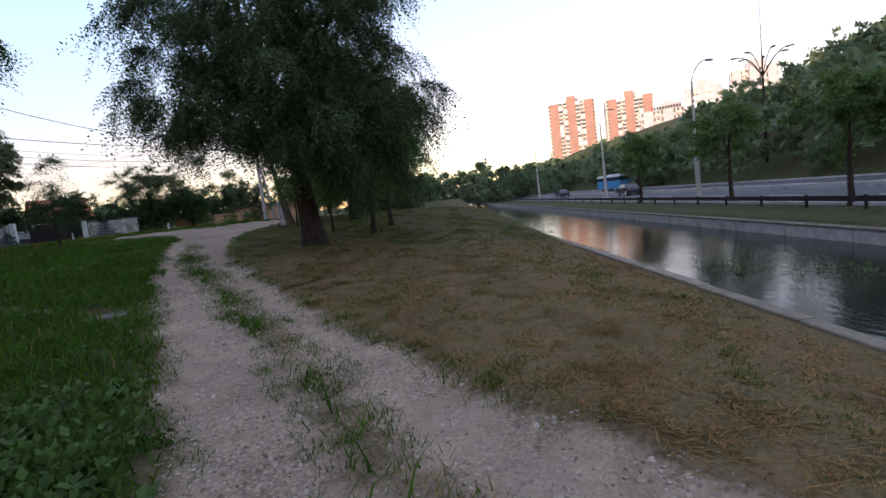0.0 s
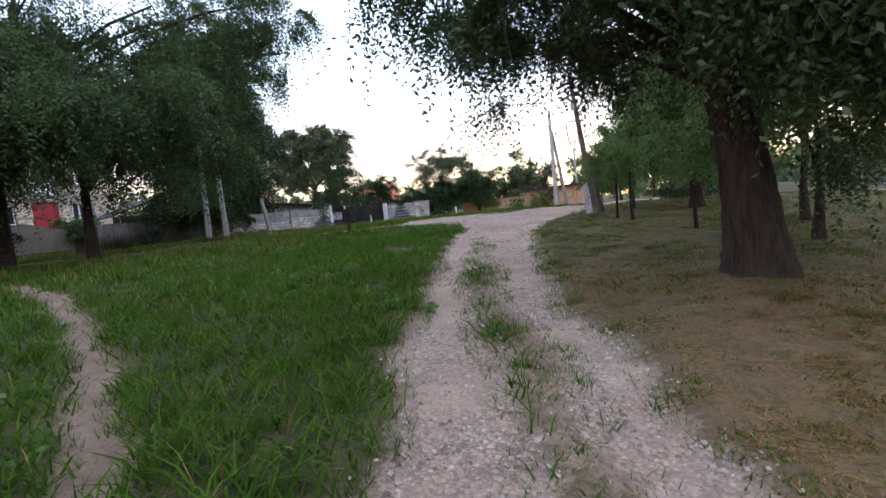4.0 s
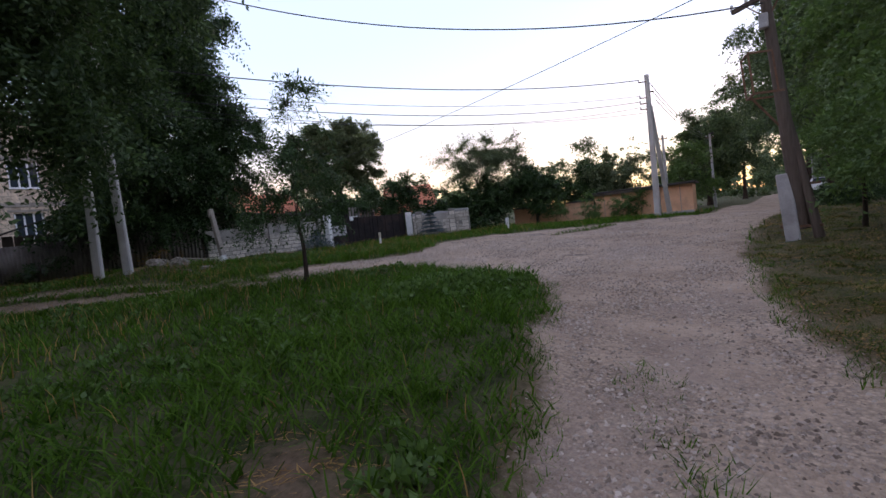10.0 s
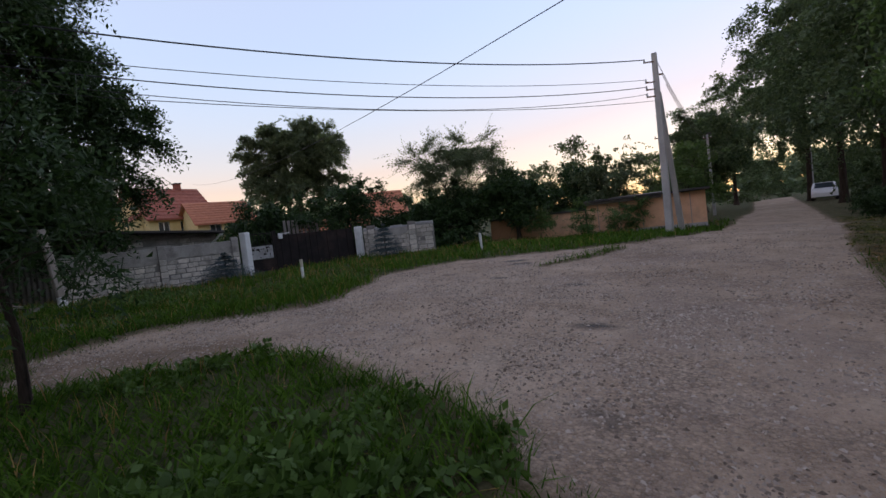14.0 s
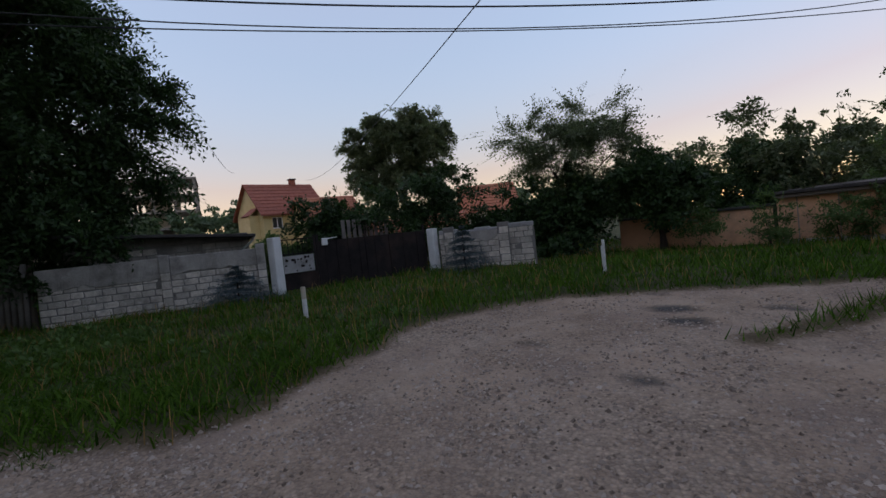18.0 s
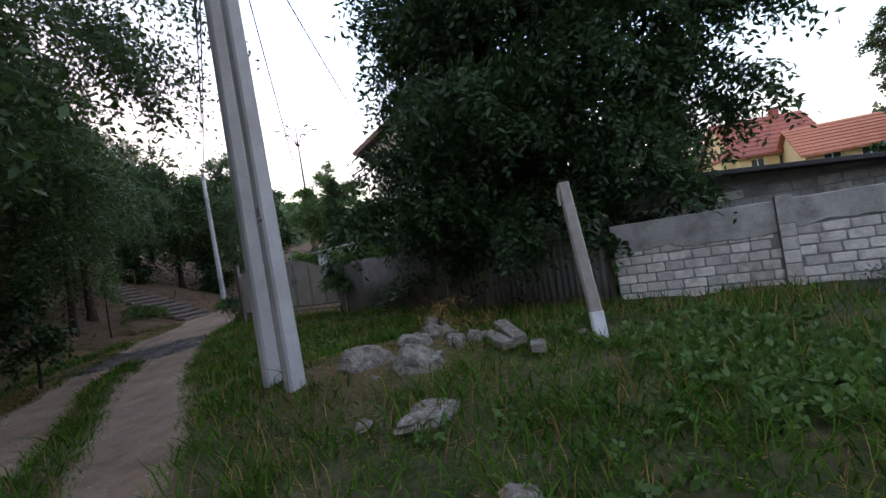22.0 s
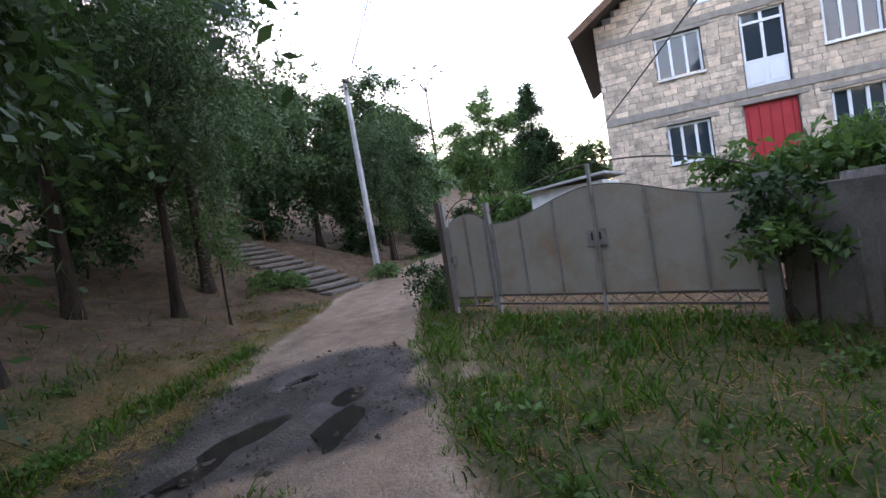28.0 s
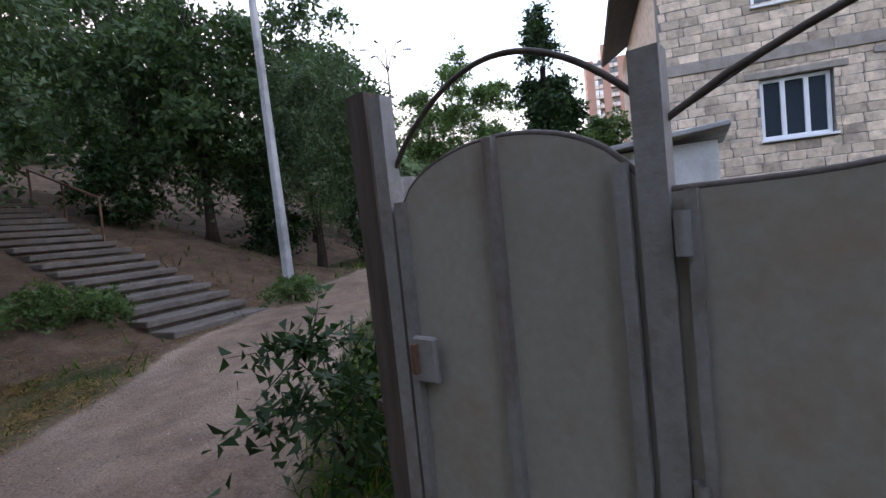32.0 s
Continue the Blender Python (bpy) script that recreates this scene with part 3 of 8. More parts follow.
def masks(x, y):
    w = 0.07 * np.sin(1.7 * x + 0.6 * y) * np.sin(2.3 * y - 0.5 * x) + 0.04 * np.sin(6.1 * x) * np.sin(5.3 * y)
    xx, yy = x + w, y + w
    track = poly_mask(xx, yy, TRACK, 0.28)
    strip = 0.72 * line_mask(xx, yy, STRIP, 0.32, 0.26) * (0.86 + 0.22 * np.sin(1.7 * y) * np.sin(1.3 * x + 1)) * (1 - 0.45 * smooth(13.0, 16.0, y))
    lane = poly_mask(xx, yy, LANE, 0.2)
    lstrip = line_mask(xx, yy, LANE_STRIP, 0.28, 0.18)
    foot = line_mask(xx, yy, [(-6.6, 7.7), (-7.2, 8.0), (-8.8, 8.6), (-11.0, 9.3), (-14.4, 10.1), (-17.0, 10.4)], 0.17, 0.16)
    door = line_mask(xx, yy, [(-30.3, 13.75), (-31.2, 13.42), (-32.2, 13.13), (-33.0, 13.2)], 0.15, 0.22) * 0.58
    bare = np.maximum.reduce([line_mask(xx, yy, [(-5.2, 7.3), (-5.8, 7.6)], 0.28, 0.3), line_mask(xx, yy, [(-10.3, 15.9), (-11.2, 16.2)], 0.3, 0.3)])
    isle = line_mask(xx, yy, [(-15.0, 29.2), (-14.6, 30.2), (-14.2, 31.8)], 0.22, 0.3)
    red = np.maximum.reduce([track * (1 - strip), lane * (1 - lstrip), door, 0.92 * foot]) * (1 - isle)
    right = np.clip(seg_dist(xx, yy, STRIP + [(-9.5, 24), (-9.5, 34), (-8.6, 60)])[1] * -1, 0, 1)
    lawn = right * (y < 75) * smooth(-11, -9, x + 0 * y) * (x < 3.9)
    d, s = seg_dist(x, y, BANK)
    verge = np.where(s < 0, smooth(3.0, 1.4, d), smooth(1.6, 0.6, d)) * smooth(-20.0, -21.5, x) * smooth(-38.0, -33.0, x) * 0.8
    dry = np.exp(-((xx + 23.8) ** 2 + (yy - 20.4) ** 2) / 1.9) * 0.7
    yard = poly_mask(xx, yy, [(-33.6, 11.6), (-31.7, 17.2), (-29.5, 18.5), (-26.0, 18.4), (-25.5, 16.8), (-29.0, 14.5)], 0.8) * 0.24
    court = poly_mask(xx, yy, [(-33.7, 12.3), (-31.85, 16.9), (-36.5, 18.5), (-38.5, 13.5)], 0.15)
    green = line_mask(xx, yy, LANE_EDGE, 0.34, 0.22)
    lawn = np.maximum.reduce([lawn, verge * (1 - green), dry, yard])
    earth = np.where((s > 0) & (x < -20), smooth(0.9, 2.2, d + 2.4 * smooth(-30.0, -33.5, x)) * 0.78, 0) * smooth(-20, -24, x)
    stair = poly_mask(xx, yy, [(-35.6, 6.2), (-36.4, 7.9), (-39.6, 8.1), (-43.6, 6.8), (-44.0, -1.0), (-36.0, -1.0)], 0.5)
    earth = np.maximum.reduce([earth * (1 - green), bare * 0.8, stair * 0.9, court])
    lawn = lawn * (1 - stair) * (1 - lstrip)
    w2 = 0.16 * np.sin(4.1 * x + 2.0 * y) * np.sin(3.3 * y - x) + 0.08 * np.sin(9.0 * x) * np.sin(8.0 * y)
    mud = poly_mask(xx + 1.3 * w2, yy - 1.3 * w2, MUD, 0.28)
    for hx, hy, hr in ((-15.43, 27.62, 0.13), (-16.93, 27.94, 0.15), (-16.3, 30.2, 0.22), (-15.9, 29.6, 0.2), (-15.2, 30.6, 0.2), (-16.9, 31.0, 0.14), (-13.6, 27.0, 0.16), (-12.6, 24.6, 0.18), (-11.9, 22.3, 0.14)):
        mud = np.maximum(mud, 0.85 * np.clip(0.5 + (hr - np.hypot(0.6 * (xx - hx), yy - hy)) / 0.3, 0, 1))
    return red, lawn, earth, mud


def grid_axis(knots):
    out = [knots[0][0]]
    for (a, s), (b, _) in zip(knots[:-1], knots[1:]):
        n = max(1, round((b - a) / s))
        out += list(a + (b - a) * np.arange(1, n + 1) / n)
    return np.array(out)


gx = grid_axis([(-1600, 200), (-400, 40), (-160, 10), (-80, 2.0), (-48, 0.5), (-42, 0.2), (-33, 0.11), (-27, 0.2), (4.2, 0.2), (5.4, 1.0), (13.44, 0.06), (13.5, 1.0), (18, 4), (34.5, 4), (90, 20), (300, 100), (1700, 1)])
gy = grid_axis([(-1500, 200), (-300, 30), (-90, 6), (-30, 1.5), (-4, 0.2), (9.6, 0.11), (14.2, 0.2), (38, 0.5), (64, 3), (160, 30), (500, 150), (1800, 1)])
X, Y = np.meshgrid(gx, gy, indexing="ij")
red, lawn, earth, mud = masks(X, Y)
near = smooth(12, 6, np.hypot(np.clip(np.abs(X + 19) - 23, 0, None), np.clip(np.abs(Y - 17) - 21, 0, None)))
Z = hgt(X, Y)
lumps = 0.035 * np.sin(1.9 * X + 0.7 * Y) * np.sin(1.6 * Y) + 0.02 * np.sin(4.3 * X) * np.sin(3.7 * Y + X) + 0.012 * rng.standard_normal(X.shape)
Z = Z + near * lumps * (1 - 0.75 * red) * (X < 3.8) - near * red * 0.045 - near * np.clip(mud, 0, 1) * (X < -26) * (0.05 + 0.028 * np.sin(7.5 * (0.5 * X + 0.85 * Y)) + 0.02 * np.sin(5.0 * X + 3.0 * Y) * np.sin(6.0 * Y))
for px, py, pa, pb, pr in PUDDLES:
    pc, ps = math.cos(radians(pr)), math.sin(radians(pr))
    e = np.hypot(((X - px) * pc + (Y - py) * ps) / pa, ((Y - py) * pc - (X - px) * ps) / pb)
    Z = Z - 0.10 * np.exp(-(e / 1.05) ** 4)
verts = np.stack([X, Y, Z], -1).reshape(-1, 3)
ni, nj = len(gx), len(gy)
ii, jj = np.meshgrid(np.arange(ni - 1), np.arange(nj - 1), indexing="ij")
quads = np.stack([ii * nj + jj, (ii + 1) * nj + jj, (ii + 1) * nj + jj + 1, ii * nj + jj + 1], -1).reshape(-1, 4)
me = array_mesh("ground", verts, quads)
for nm, chans in (("plan", (red, lawn * (1 - 0.68 * smooth(12.0, 16.0, Y) * (X > -12)), earth)), ("plan_b", (mud, np.maximum(poly_mask(X, Y, LANE, 0.4), line_mask(X, Y, [(-6.6, 7.7), (-8.8, 8.6), (-14.4, 10.1), (-17.0, 10.4)], 0.6, 0.5)), mud))):
    att = me.color_attributes.new(nm, "FLOAT_COLOR", "POINT")
    cols = np.stack([*chans, np.ones_like(red)], -1).reshape(-1, 4).astype(np.float32)
    att.data.foreach_set("color", cols.ravel())
tagged(place("ground", me, M_GROUND, smooth=True), "grassy ground with pale gravel tracks and trodden earth", "ground", kind="structure")


def gz(x, y):
    """Height of the ground at a place."""
    r = masks(np.array([x]), np.array([y]))
    return float(hgt(x, y)) - 0.045 * float(r[0][0])


# ---- trees ----
def unit(v):
    return v / (np.linalg.norm(v, axis=-1, keepdims=True) + 1e-9)


def spray_leaves(base, axis, length, n, leaf, wide, droop, g, fold=55.0, simple=False):
    """Leaves in pairs along bent sprays: base, axis (k,3), length (k,). Each leaf is a four-cornered blade."""
    k = len(base)
    t = (np.arange(n) + 0.6) / n
    side = np.where(np.arange(n) % 2 == 0, 1.0, -1.0)
    ax = unit(axis)
    pos = base[:, None] + ax[:, None] * (length[:, None] * t[None, :])[..., None]
    pos[..., 2] -= droop * length[:, None] * (t ** 2)[None, :]
    tang = np.repeat(ax[:, None], n, 1)
    tang[..., 2] -= 2 * droop * t[None, :]
    tang = unit(tang)
    rnd = unit(g.standard_normal((k, 1, 3)))
    lat = unit(np.cross(tang, rnd))
    ang = np.radians(fold) * (0.75 + 0.5 * g.random((k, n, 1)))
    d = unit(tang * np.cos(ang) + lat * np.sin(ang) * side[None, :, None] + 0.18 * g.standard_normal((k, n, 3)))
    nrm = unit(np.cross(d, lat) + 0.5 * g.standard_normal((k, n, 3)))
    w = unit(np.cross(d, nrm))
    L = (leaf * (0.7 + 0.6 * g.random((k, n, 1))))
    p0, p2 = pos, pos + d * L
    mid = pos + d * L * 0.45
    if simple:
        v = np.stack([p0, mid + w * L * wide * 1.75, p2], 2).reshape(-1, 3)
        return v, np.arange(len(v)).reshape(-1, 3)
    v = np.stack([p0, mid + w * L * wide, p2, mid - w * L * wide], 2).reshape(-1, 3)
    return v, np.arange(len(v)).reshape(-1, 4)


def crown_sprays(lobes, n, g, droop, spread=0.55, length=(0.3, 0.7), inner=0.5, floor=None):
    """Spray bases and directions in uneven lobes (cx, cy, cz, rx, ry, rz)."""
    lobes = np.asarray(lobes, float)
    wgt = (lobes[:, 3] * lobes[:, 4] * lobes[:, 5]) ** 0.72
    pick = g.choice(len(lobes), n, p=wgt / wgt.sum())
    c, r = lobes[pick, :3], lobes[pick, 3:]
    d = unit(g.standard_normal((n, 3)))
    ph = g.random((len(lobes), 6)) * 6.28
    q = ph[pick]
    bumpy = 1 + 0.17 * np.sin(3.1 * d[:, 0] * 2 + q[:, 0]) * np.sin(2.7 * d[:, 1] * 2 + q[:, 1]) + 0.14 * np.sin(5.3 * d[:, 2] * 2 + q[:, 2]) * np.sin(6.1 * d[:, 0] + q[:, 3]) + 0.05 * g.standard_normal(n)
    rad = (inner + (1 - inner) * g.random(n) ** 0.6) * bumpy
    p = c + d * r * rad[:, None]
    # boughs: most sprays lie in flattened, outward-reaching tufts with gaps between them
    m = max(12, n // (60 if n > 6000 else 36 if n > 1800 else 22))
    pk = g.choice(n, m, replace=False)
    knot, kout = p[pk], unit((p[pk] - c[pk]) / r[pk])
    kout[:, 2] = 0.55 * kout[:, 2] + 0.08
    kout = unit(kout)
    kside = unit(np.cross(kout, np.array([0, 0, 1.0])) + 0.25 * g.standard_normal((m, 3)))
    reach = np.clip(0.52 * r[pk].min(axis=1), 0.16, 1.5) * (0.6 + 0.8 * g.random(m))
    own = g.integers(0, m, n)
    t = g.random(n) * 1.25 - 0.55
    b = reach[own]
    q = knot[own] + kout[own] * (t * b)[:, None] + kside[own] * (g.standard_normal(n) * 0.24 * b * (1 - 0.45 * t))[:, None] + np.array([0, 0, 1.0]) * (g.standard_normal(n) * 0.075 * b - (0.25 + 0.4 * droop) * np.clip(t + 0.2, 0, None) ** 2 * b)[:, None]
    tufted = (g.random(n) < 0.94)[:, None]
    p = np.where(tufted, q, p)
    out = np.where(tufted, kout[own], unit((p - c) / r))
    ax = unit(out * (1 - spread) + spread * g.standard_normal((n, 3)) * np.array([1, 1, 0.6]) + np.array([0, 0, -droop * 0.7]))
    ln = length[0] + (length[1] - length[0]) * g.random(n)
    if floor is not None:
        p[:, 2] = np.maximum(p[:, 2], floor + 0.5 * g.random(n))
    return p, ax, ln


def trunk_tubes(h, r, lobes, g, lean=(0, 0), forks=3, twig=6, flare=1.5, bent=0.05):
    """A tapered trunk that flares at its foot, limbs to every lobe and branches within it."""
    tubes = []
    zs = np.array([-0.25, 0.0, 0.12, 0.35, 0.8, *np.linspace(1.2, max(h, 1.4), 4)])
    zs[2:] *= min(1.0, h / 1.4)
    k = np.clip(zs / max(h, 0.1), 0, 1)
    pts = np.stack([lean[0] * k + bent * np.sin(3 * k + g.random() * 6) * k, lean[1] * k + bent * np.cos(4 * k + g.random() * 6) * k, zs], -1)
    rad = r * (1 - 0.32 * k) * (1 + (flare - 1) * np.exp(-np.clip(zs, 0, None) / 0.28))
    sides = 26 if r > 0.24 else 12
    fine = np.interp(np.linspace(0, len(zs) - 1, 3 * len(zs)), np.arange(len(zs)), zs)
    pts = np.stack([np.interp(fine, zs, pts[:, i]) for i in range(3)], -1)
    rad = np.interp(fine, zs, rad)
    v, f = tube_arrays(pts, rad, sides)
    ridge = (np.tile(np.where(np.arange(sides) % 2 == 0, 1.0, -1.0), len(pts)) * 0.035 + 0.03 * g.standard_normal(len(v))) * r
    ctr = np.repeat(pts, sides, 0)
    v += unit(v - ctr) * ridge[:, None]
    tubes.append((v, f))
    top = pts[-1]
    for lb in lobes:
        c, rr = np.array(lb[:3], float), np.array(lb[3:], float)
        a = pts[-1 - g.integers(0, 2)]
        mid = a + (c - a) * np.array([0.3, 0.3, 0.72]) + g.standard_normal(3) * 0.07 * np.linalg.norm(c - a)
        s = np.linspace(0, 1, 6)[:, None]
        line = (1 - s) ** 2 * a + 2 * s * (1 - s) * mid + s ** 2 * c
        c = a + (c - a) * 0.86
        low = 0.35 if c[2] < h + 1.6 and np.hypot(*c[:2]) > 1.5 else 1.0
        r0 = low * r * 0.5 * min(1.0, (np.prod(rr) ** (1 / 3)) / 2.2 + 0.15)
        tubes.append(tube_arrays(line, np.linspace(r0, r0 * 0.35, 6), 7))
        for _ in range(twig):
            d = unit(g.standard_normal(3) + np.array([0, 0, 0.15]))
            b = c + d * rr * 0.85
            st = line[g.integers(2, 6)]
            m2 = (st + b) / 2 + np.array([0, 0, 0.12]) * np.linalg.norm(b - st)
            l2 = (1 - s) ** 2 * st + 2 * s * (1 - s) * m2 + s ** 2 * b
            tubes.append(tube_arrays(l2, np.linspace(r0 * 0.22, 0.005, 6), 5))
    return tubes


def tree(x, y, label, lobes, trunk=(2.2, 0.2), sprays=2000, per=10, leaf=0.07, wide=0.22, droop=0.35, mat=None, seed=1, lean=(0, 0), name="tree",
         category="tree", group="", length=(0.3, 0.7), inner=0.45, twig=6, z=None, spread=0.55, floor=None, flare=1.5, simple=True, free_way=1.9):
    g = np.random.default_rng(seed)
    ob = empty(name, pose(x, y, gz(x, y) if z is None else z), label, category, group)
    place("trunk", tubes_mesh("trunk", trunk_tubes(trunk[0], trunk[1], lobes, g, lean, twig=twig, flare=flare)), M_BARK, ob, smooth=True)
    p, ax, ln = crown_sprays(lobes, sprays, g, droop, spread, length, inner, floor)
    wx, wy = p[:, 0] + x, p[:, 1] + y
    tip = p + ax * ln[:, None] * 1.15
    free = (np.minimum(seg_dist(wx, wy, WALKED)[0], seg_dist(tip[:, 0] + x, tip[:, 1] + y, WALKED)[0]) > free_way) | (p[:, 2] > (3.05 if x > -8 else 3.7))
    p, ax, ln = p[free], ax[free], ln[free]
    v, f = spray_leaves(p, ax, ln, per, leaf, wide, droop, g, simple=simple)
    # a thin stem carries each spray
    tip = p + ax * ln[:, None]
    tip[:, 2] -= droop * ln
    thin = unit(np.cross(ax, g.standard_normal(p.shape))) * (0.05 + leaf * 0.04) * (0.16 if simple else 0.08)
    back = p - ax * 0.25 * ln[:, None]
    sv = np.stack([back + thin, back - thin, tip] if simple else [back + thin, back - thin, tip - 0.3 * thin, tip + 0.3 * thin], 1).reshape(-1, 3)
    f = np.concatenate([f, len(v) + np.arange(len(sv)).reshape(-1, f.shape[1])])
    v = np.concatenate([v, sv])
    place("crown", array_mesh("crown", v, f), mat or M_LEAF_DARK, ob)
    return ob


def bush(x, y, label, lobes, sprays=400, per=9, leaf=0.06, wide=0.25, droop=0.3, mat=None, seed=1, name="bush", category="bush", group="", length=(0.2, 0.5), z=None):
    return tree(x, y, label, lobes, (0.3, 0.03), sprays, per, leaf, wide, droop, mat, seed, (0, 0), name, category, group, length, 0.2, 4, z, floor=0.02, flare=1.1, simple=sprays < 1000)


# the old elm beside the first track
elm = tree(-3.5, 13.0, "old broad elm with a dark furrowed trunk and drooping branches", [(-2.2, 0.2, 5.2, 1.8, 2.3, 2.0), (1.6, -0.2, 4.9, 1.8, 2.2, 2.2), (0, 1.2, 6.9, 3.0, 2.8, 2.5), (-0.4, -1.8, 4.8, 2.4, 1.9, 1.8),
     (0.2, 2.2, 4.1, 2.6, 2.2, 1.9), (-1.2, -0.4, 7.7, 2.4, 2.4, 2.1), (1.2, 0.3, 7.5, 2.0, 2.2, 2.0), (-3.0, 0.0, 4.6, 1.2, 1.8, 1.2), (2.1, -0.4, 3.4, 1.2, 1.5, 1.3), (1.8, 1.4, 2.6, 1.1, 1.3, 1.1), (0.0, 0.0, 5.0, 2.8, 2.6, 1.7),
     (0.4, -2.4, 3.2, 1.6, 1.0, 0.9), (-3.0, 2.3, 3.7, 1.5, 1.5, 1.2), (-1.6, 2.6, 3.1, 1.4, 1.3, 1.0), (-2.0, -1.6, 4.3, 1.4, 1.2, 0.9), (1.2, -1.4, 3.1, 1.5, 1.3, 0.9), (-0.7, -1.3, 3.0, 1.2, 1.1, 0.8), (1.9, 0.6, 3.0, 1.2, 1.3, 0.9), (2.7, 0.6, 4.4, 1.1, 1.3, 1.4), (-3.0, -0.9, 2.9, 0.9, 1.1, 0.8), (1.7, -0.6, 6.4, 1.6, 1.8, 1.6), (-3.0, 0.3, 4.1, 0.9, 1.0, 0.7), (-2.8, 0.7, 3.5, 0.8, 0.8, 0.5), (-2.2, 0.2, 3.1, 1.0, 1.1, 0.6), (1.5, -0.8, 2.5, 1.2, 1.0, 0.7), (0.8, -1.7, 2.7, 1.1, 0.9, 0.6), (2.0, 0.2, 2.2, 1.1, 1.0, 0.7)],
     (2.0, 0.305), 14200, 17, 0.082, 0.22, 0.7, M_LEAF_ELM, 11, (-0.16, -0.05), length=(0.35, 0.85), twig=3, inner=0.22, flare=1.3, simple=False)
g = np.random.default_rng(19)
tw_b = np.array([(-3.9, 0.8, 2.55), (-3.6, 0.9, 2.45), (-3.3, 1.0, 2.5), (-3.1, 1.1, 2.45), (-3.8, 1.0, 2.65), (-3.5, 1.2, 2.6), (-3.2, 0.7, 2.6), (-3.7, 0.6, 2.65)])
tw_a = np.array([(-0.7, -0.25, -0.35), (-0.5, -0.4, -0.5), (-0.2, -0.3, -0.8), (0.1, -0.3, -0.8), (-0.8, 0.2, -0.3), (-0.3, 0.3, -0.6), (0.3, -0.2, -0.5), (-0.9, -0.2, -0.1)])
v, f = spray_leaves(tw_b, tw_a, 0.35 + 0.35 * g.random(8), 13, 0.085, 0.24, 0.3, g)
place("hanging_leaves", array_mesh("hanging_leaves", v, f), M_LEAF_WILLOW, elm)
tw_l = [tube_arrays([(-2.2, 1.2, 4.3), tuple((np.array((-2.4, 1.1, 4.0)) + b) / 2), tuple(b), tuple(b + 0.45 * unit(a))], [0.008, 0.006, 0.004, 0.002], 5) for a, b in zip(tw_a, tw_b)]
place("hanging_twig", tubes_mesh("hanging_twig", tw_l), M_BARK, elm, smooth=True)


# ---- block walls ----
def block_mesh(seed):
    g = np.random.default_rng(seed)
    bm = bmesh.new()
    r = bmesh.ops.create_cube(bm, size=1.0)
    bmesh.ops.bevel(bm, geom=list(bm.edges), offset=0.06, segments=1, affect="EDGES", profile=0.6)
    for v in bm.verts:
        v.co += Vector(g.standard_normal(3)) * 0.022
    me = bpy.data.meshes.new("block")
    bm.to_mesh(me)
    bm.free()
    return me


def cells(length, z0, z1, openings):
    """The pieces of a wall left between its openings (s0, s1, z0, z1)."""
    ss = sorted({0.0, length, *[v for o in openings for v in o[:2] if 0 < v < length]})
    zz = sorted({z0, z1, *[v for o in openings for v in o[2:] if z0 < v < z1]})
    for a, b in zip(ss[:-1], ss[1:]):
        for c, d in zip(zz[:-1], zz[1:]):
            m, n = (a + b) / 2, (c + d) / 2
            if not any(o[0] < m < o[1] and o[2] < n < o[3] for o in openings):
                yield a, b, c, d


def wall_piece(name, length, z0, z1, thick, openings, mat, parent, label=""):
    """A wall along local x, its face at y = 0 and its body behind it (y > 0)."""
    bm = bmesh.new()
    for a, b, c, d in cells(length, z0, z1, openings):
        add_box(bm, ((a + b) / 2, thick / 2, (c + d) / 2), (b - a, thick, d - c))
    return part(name, bm, mat, parent, label)


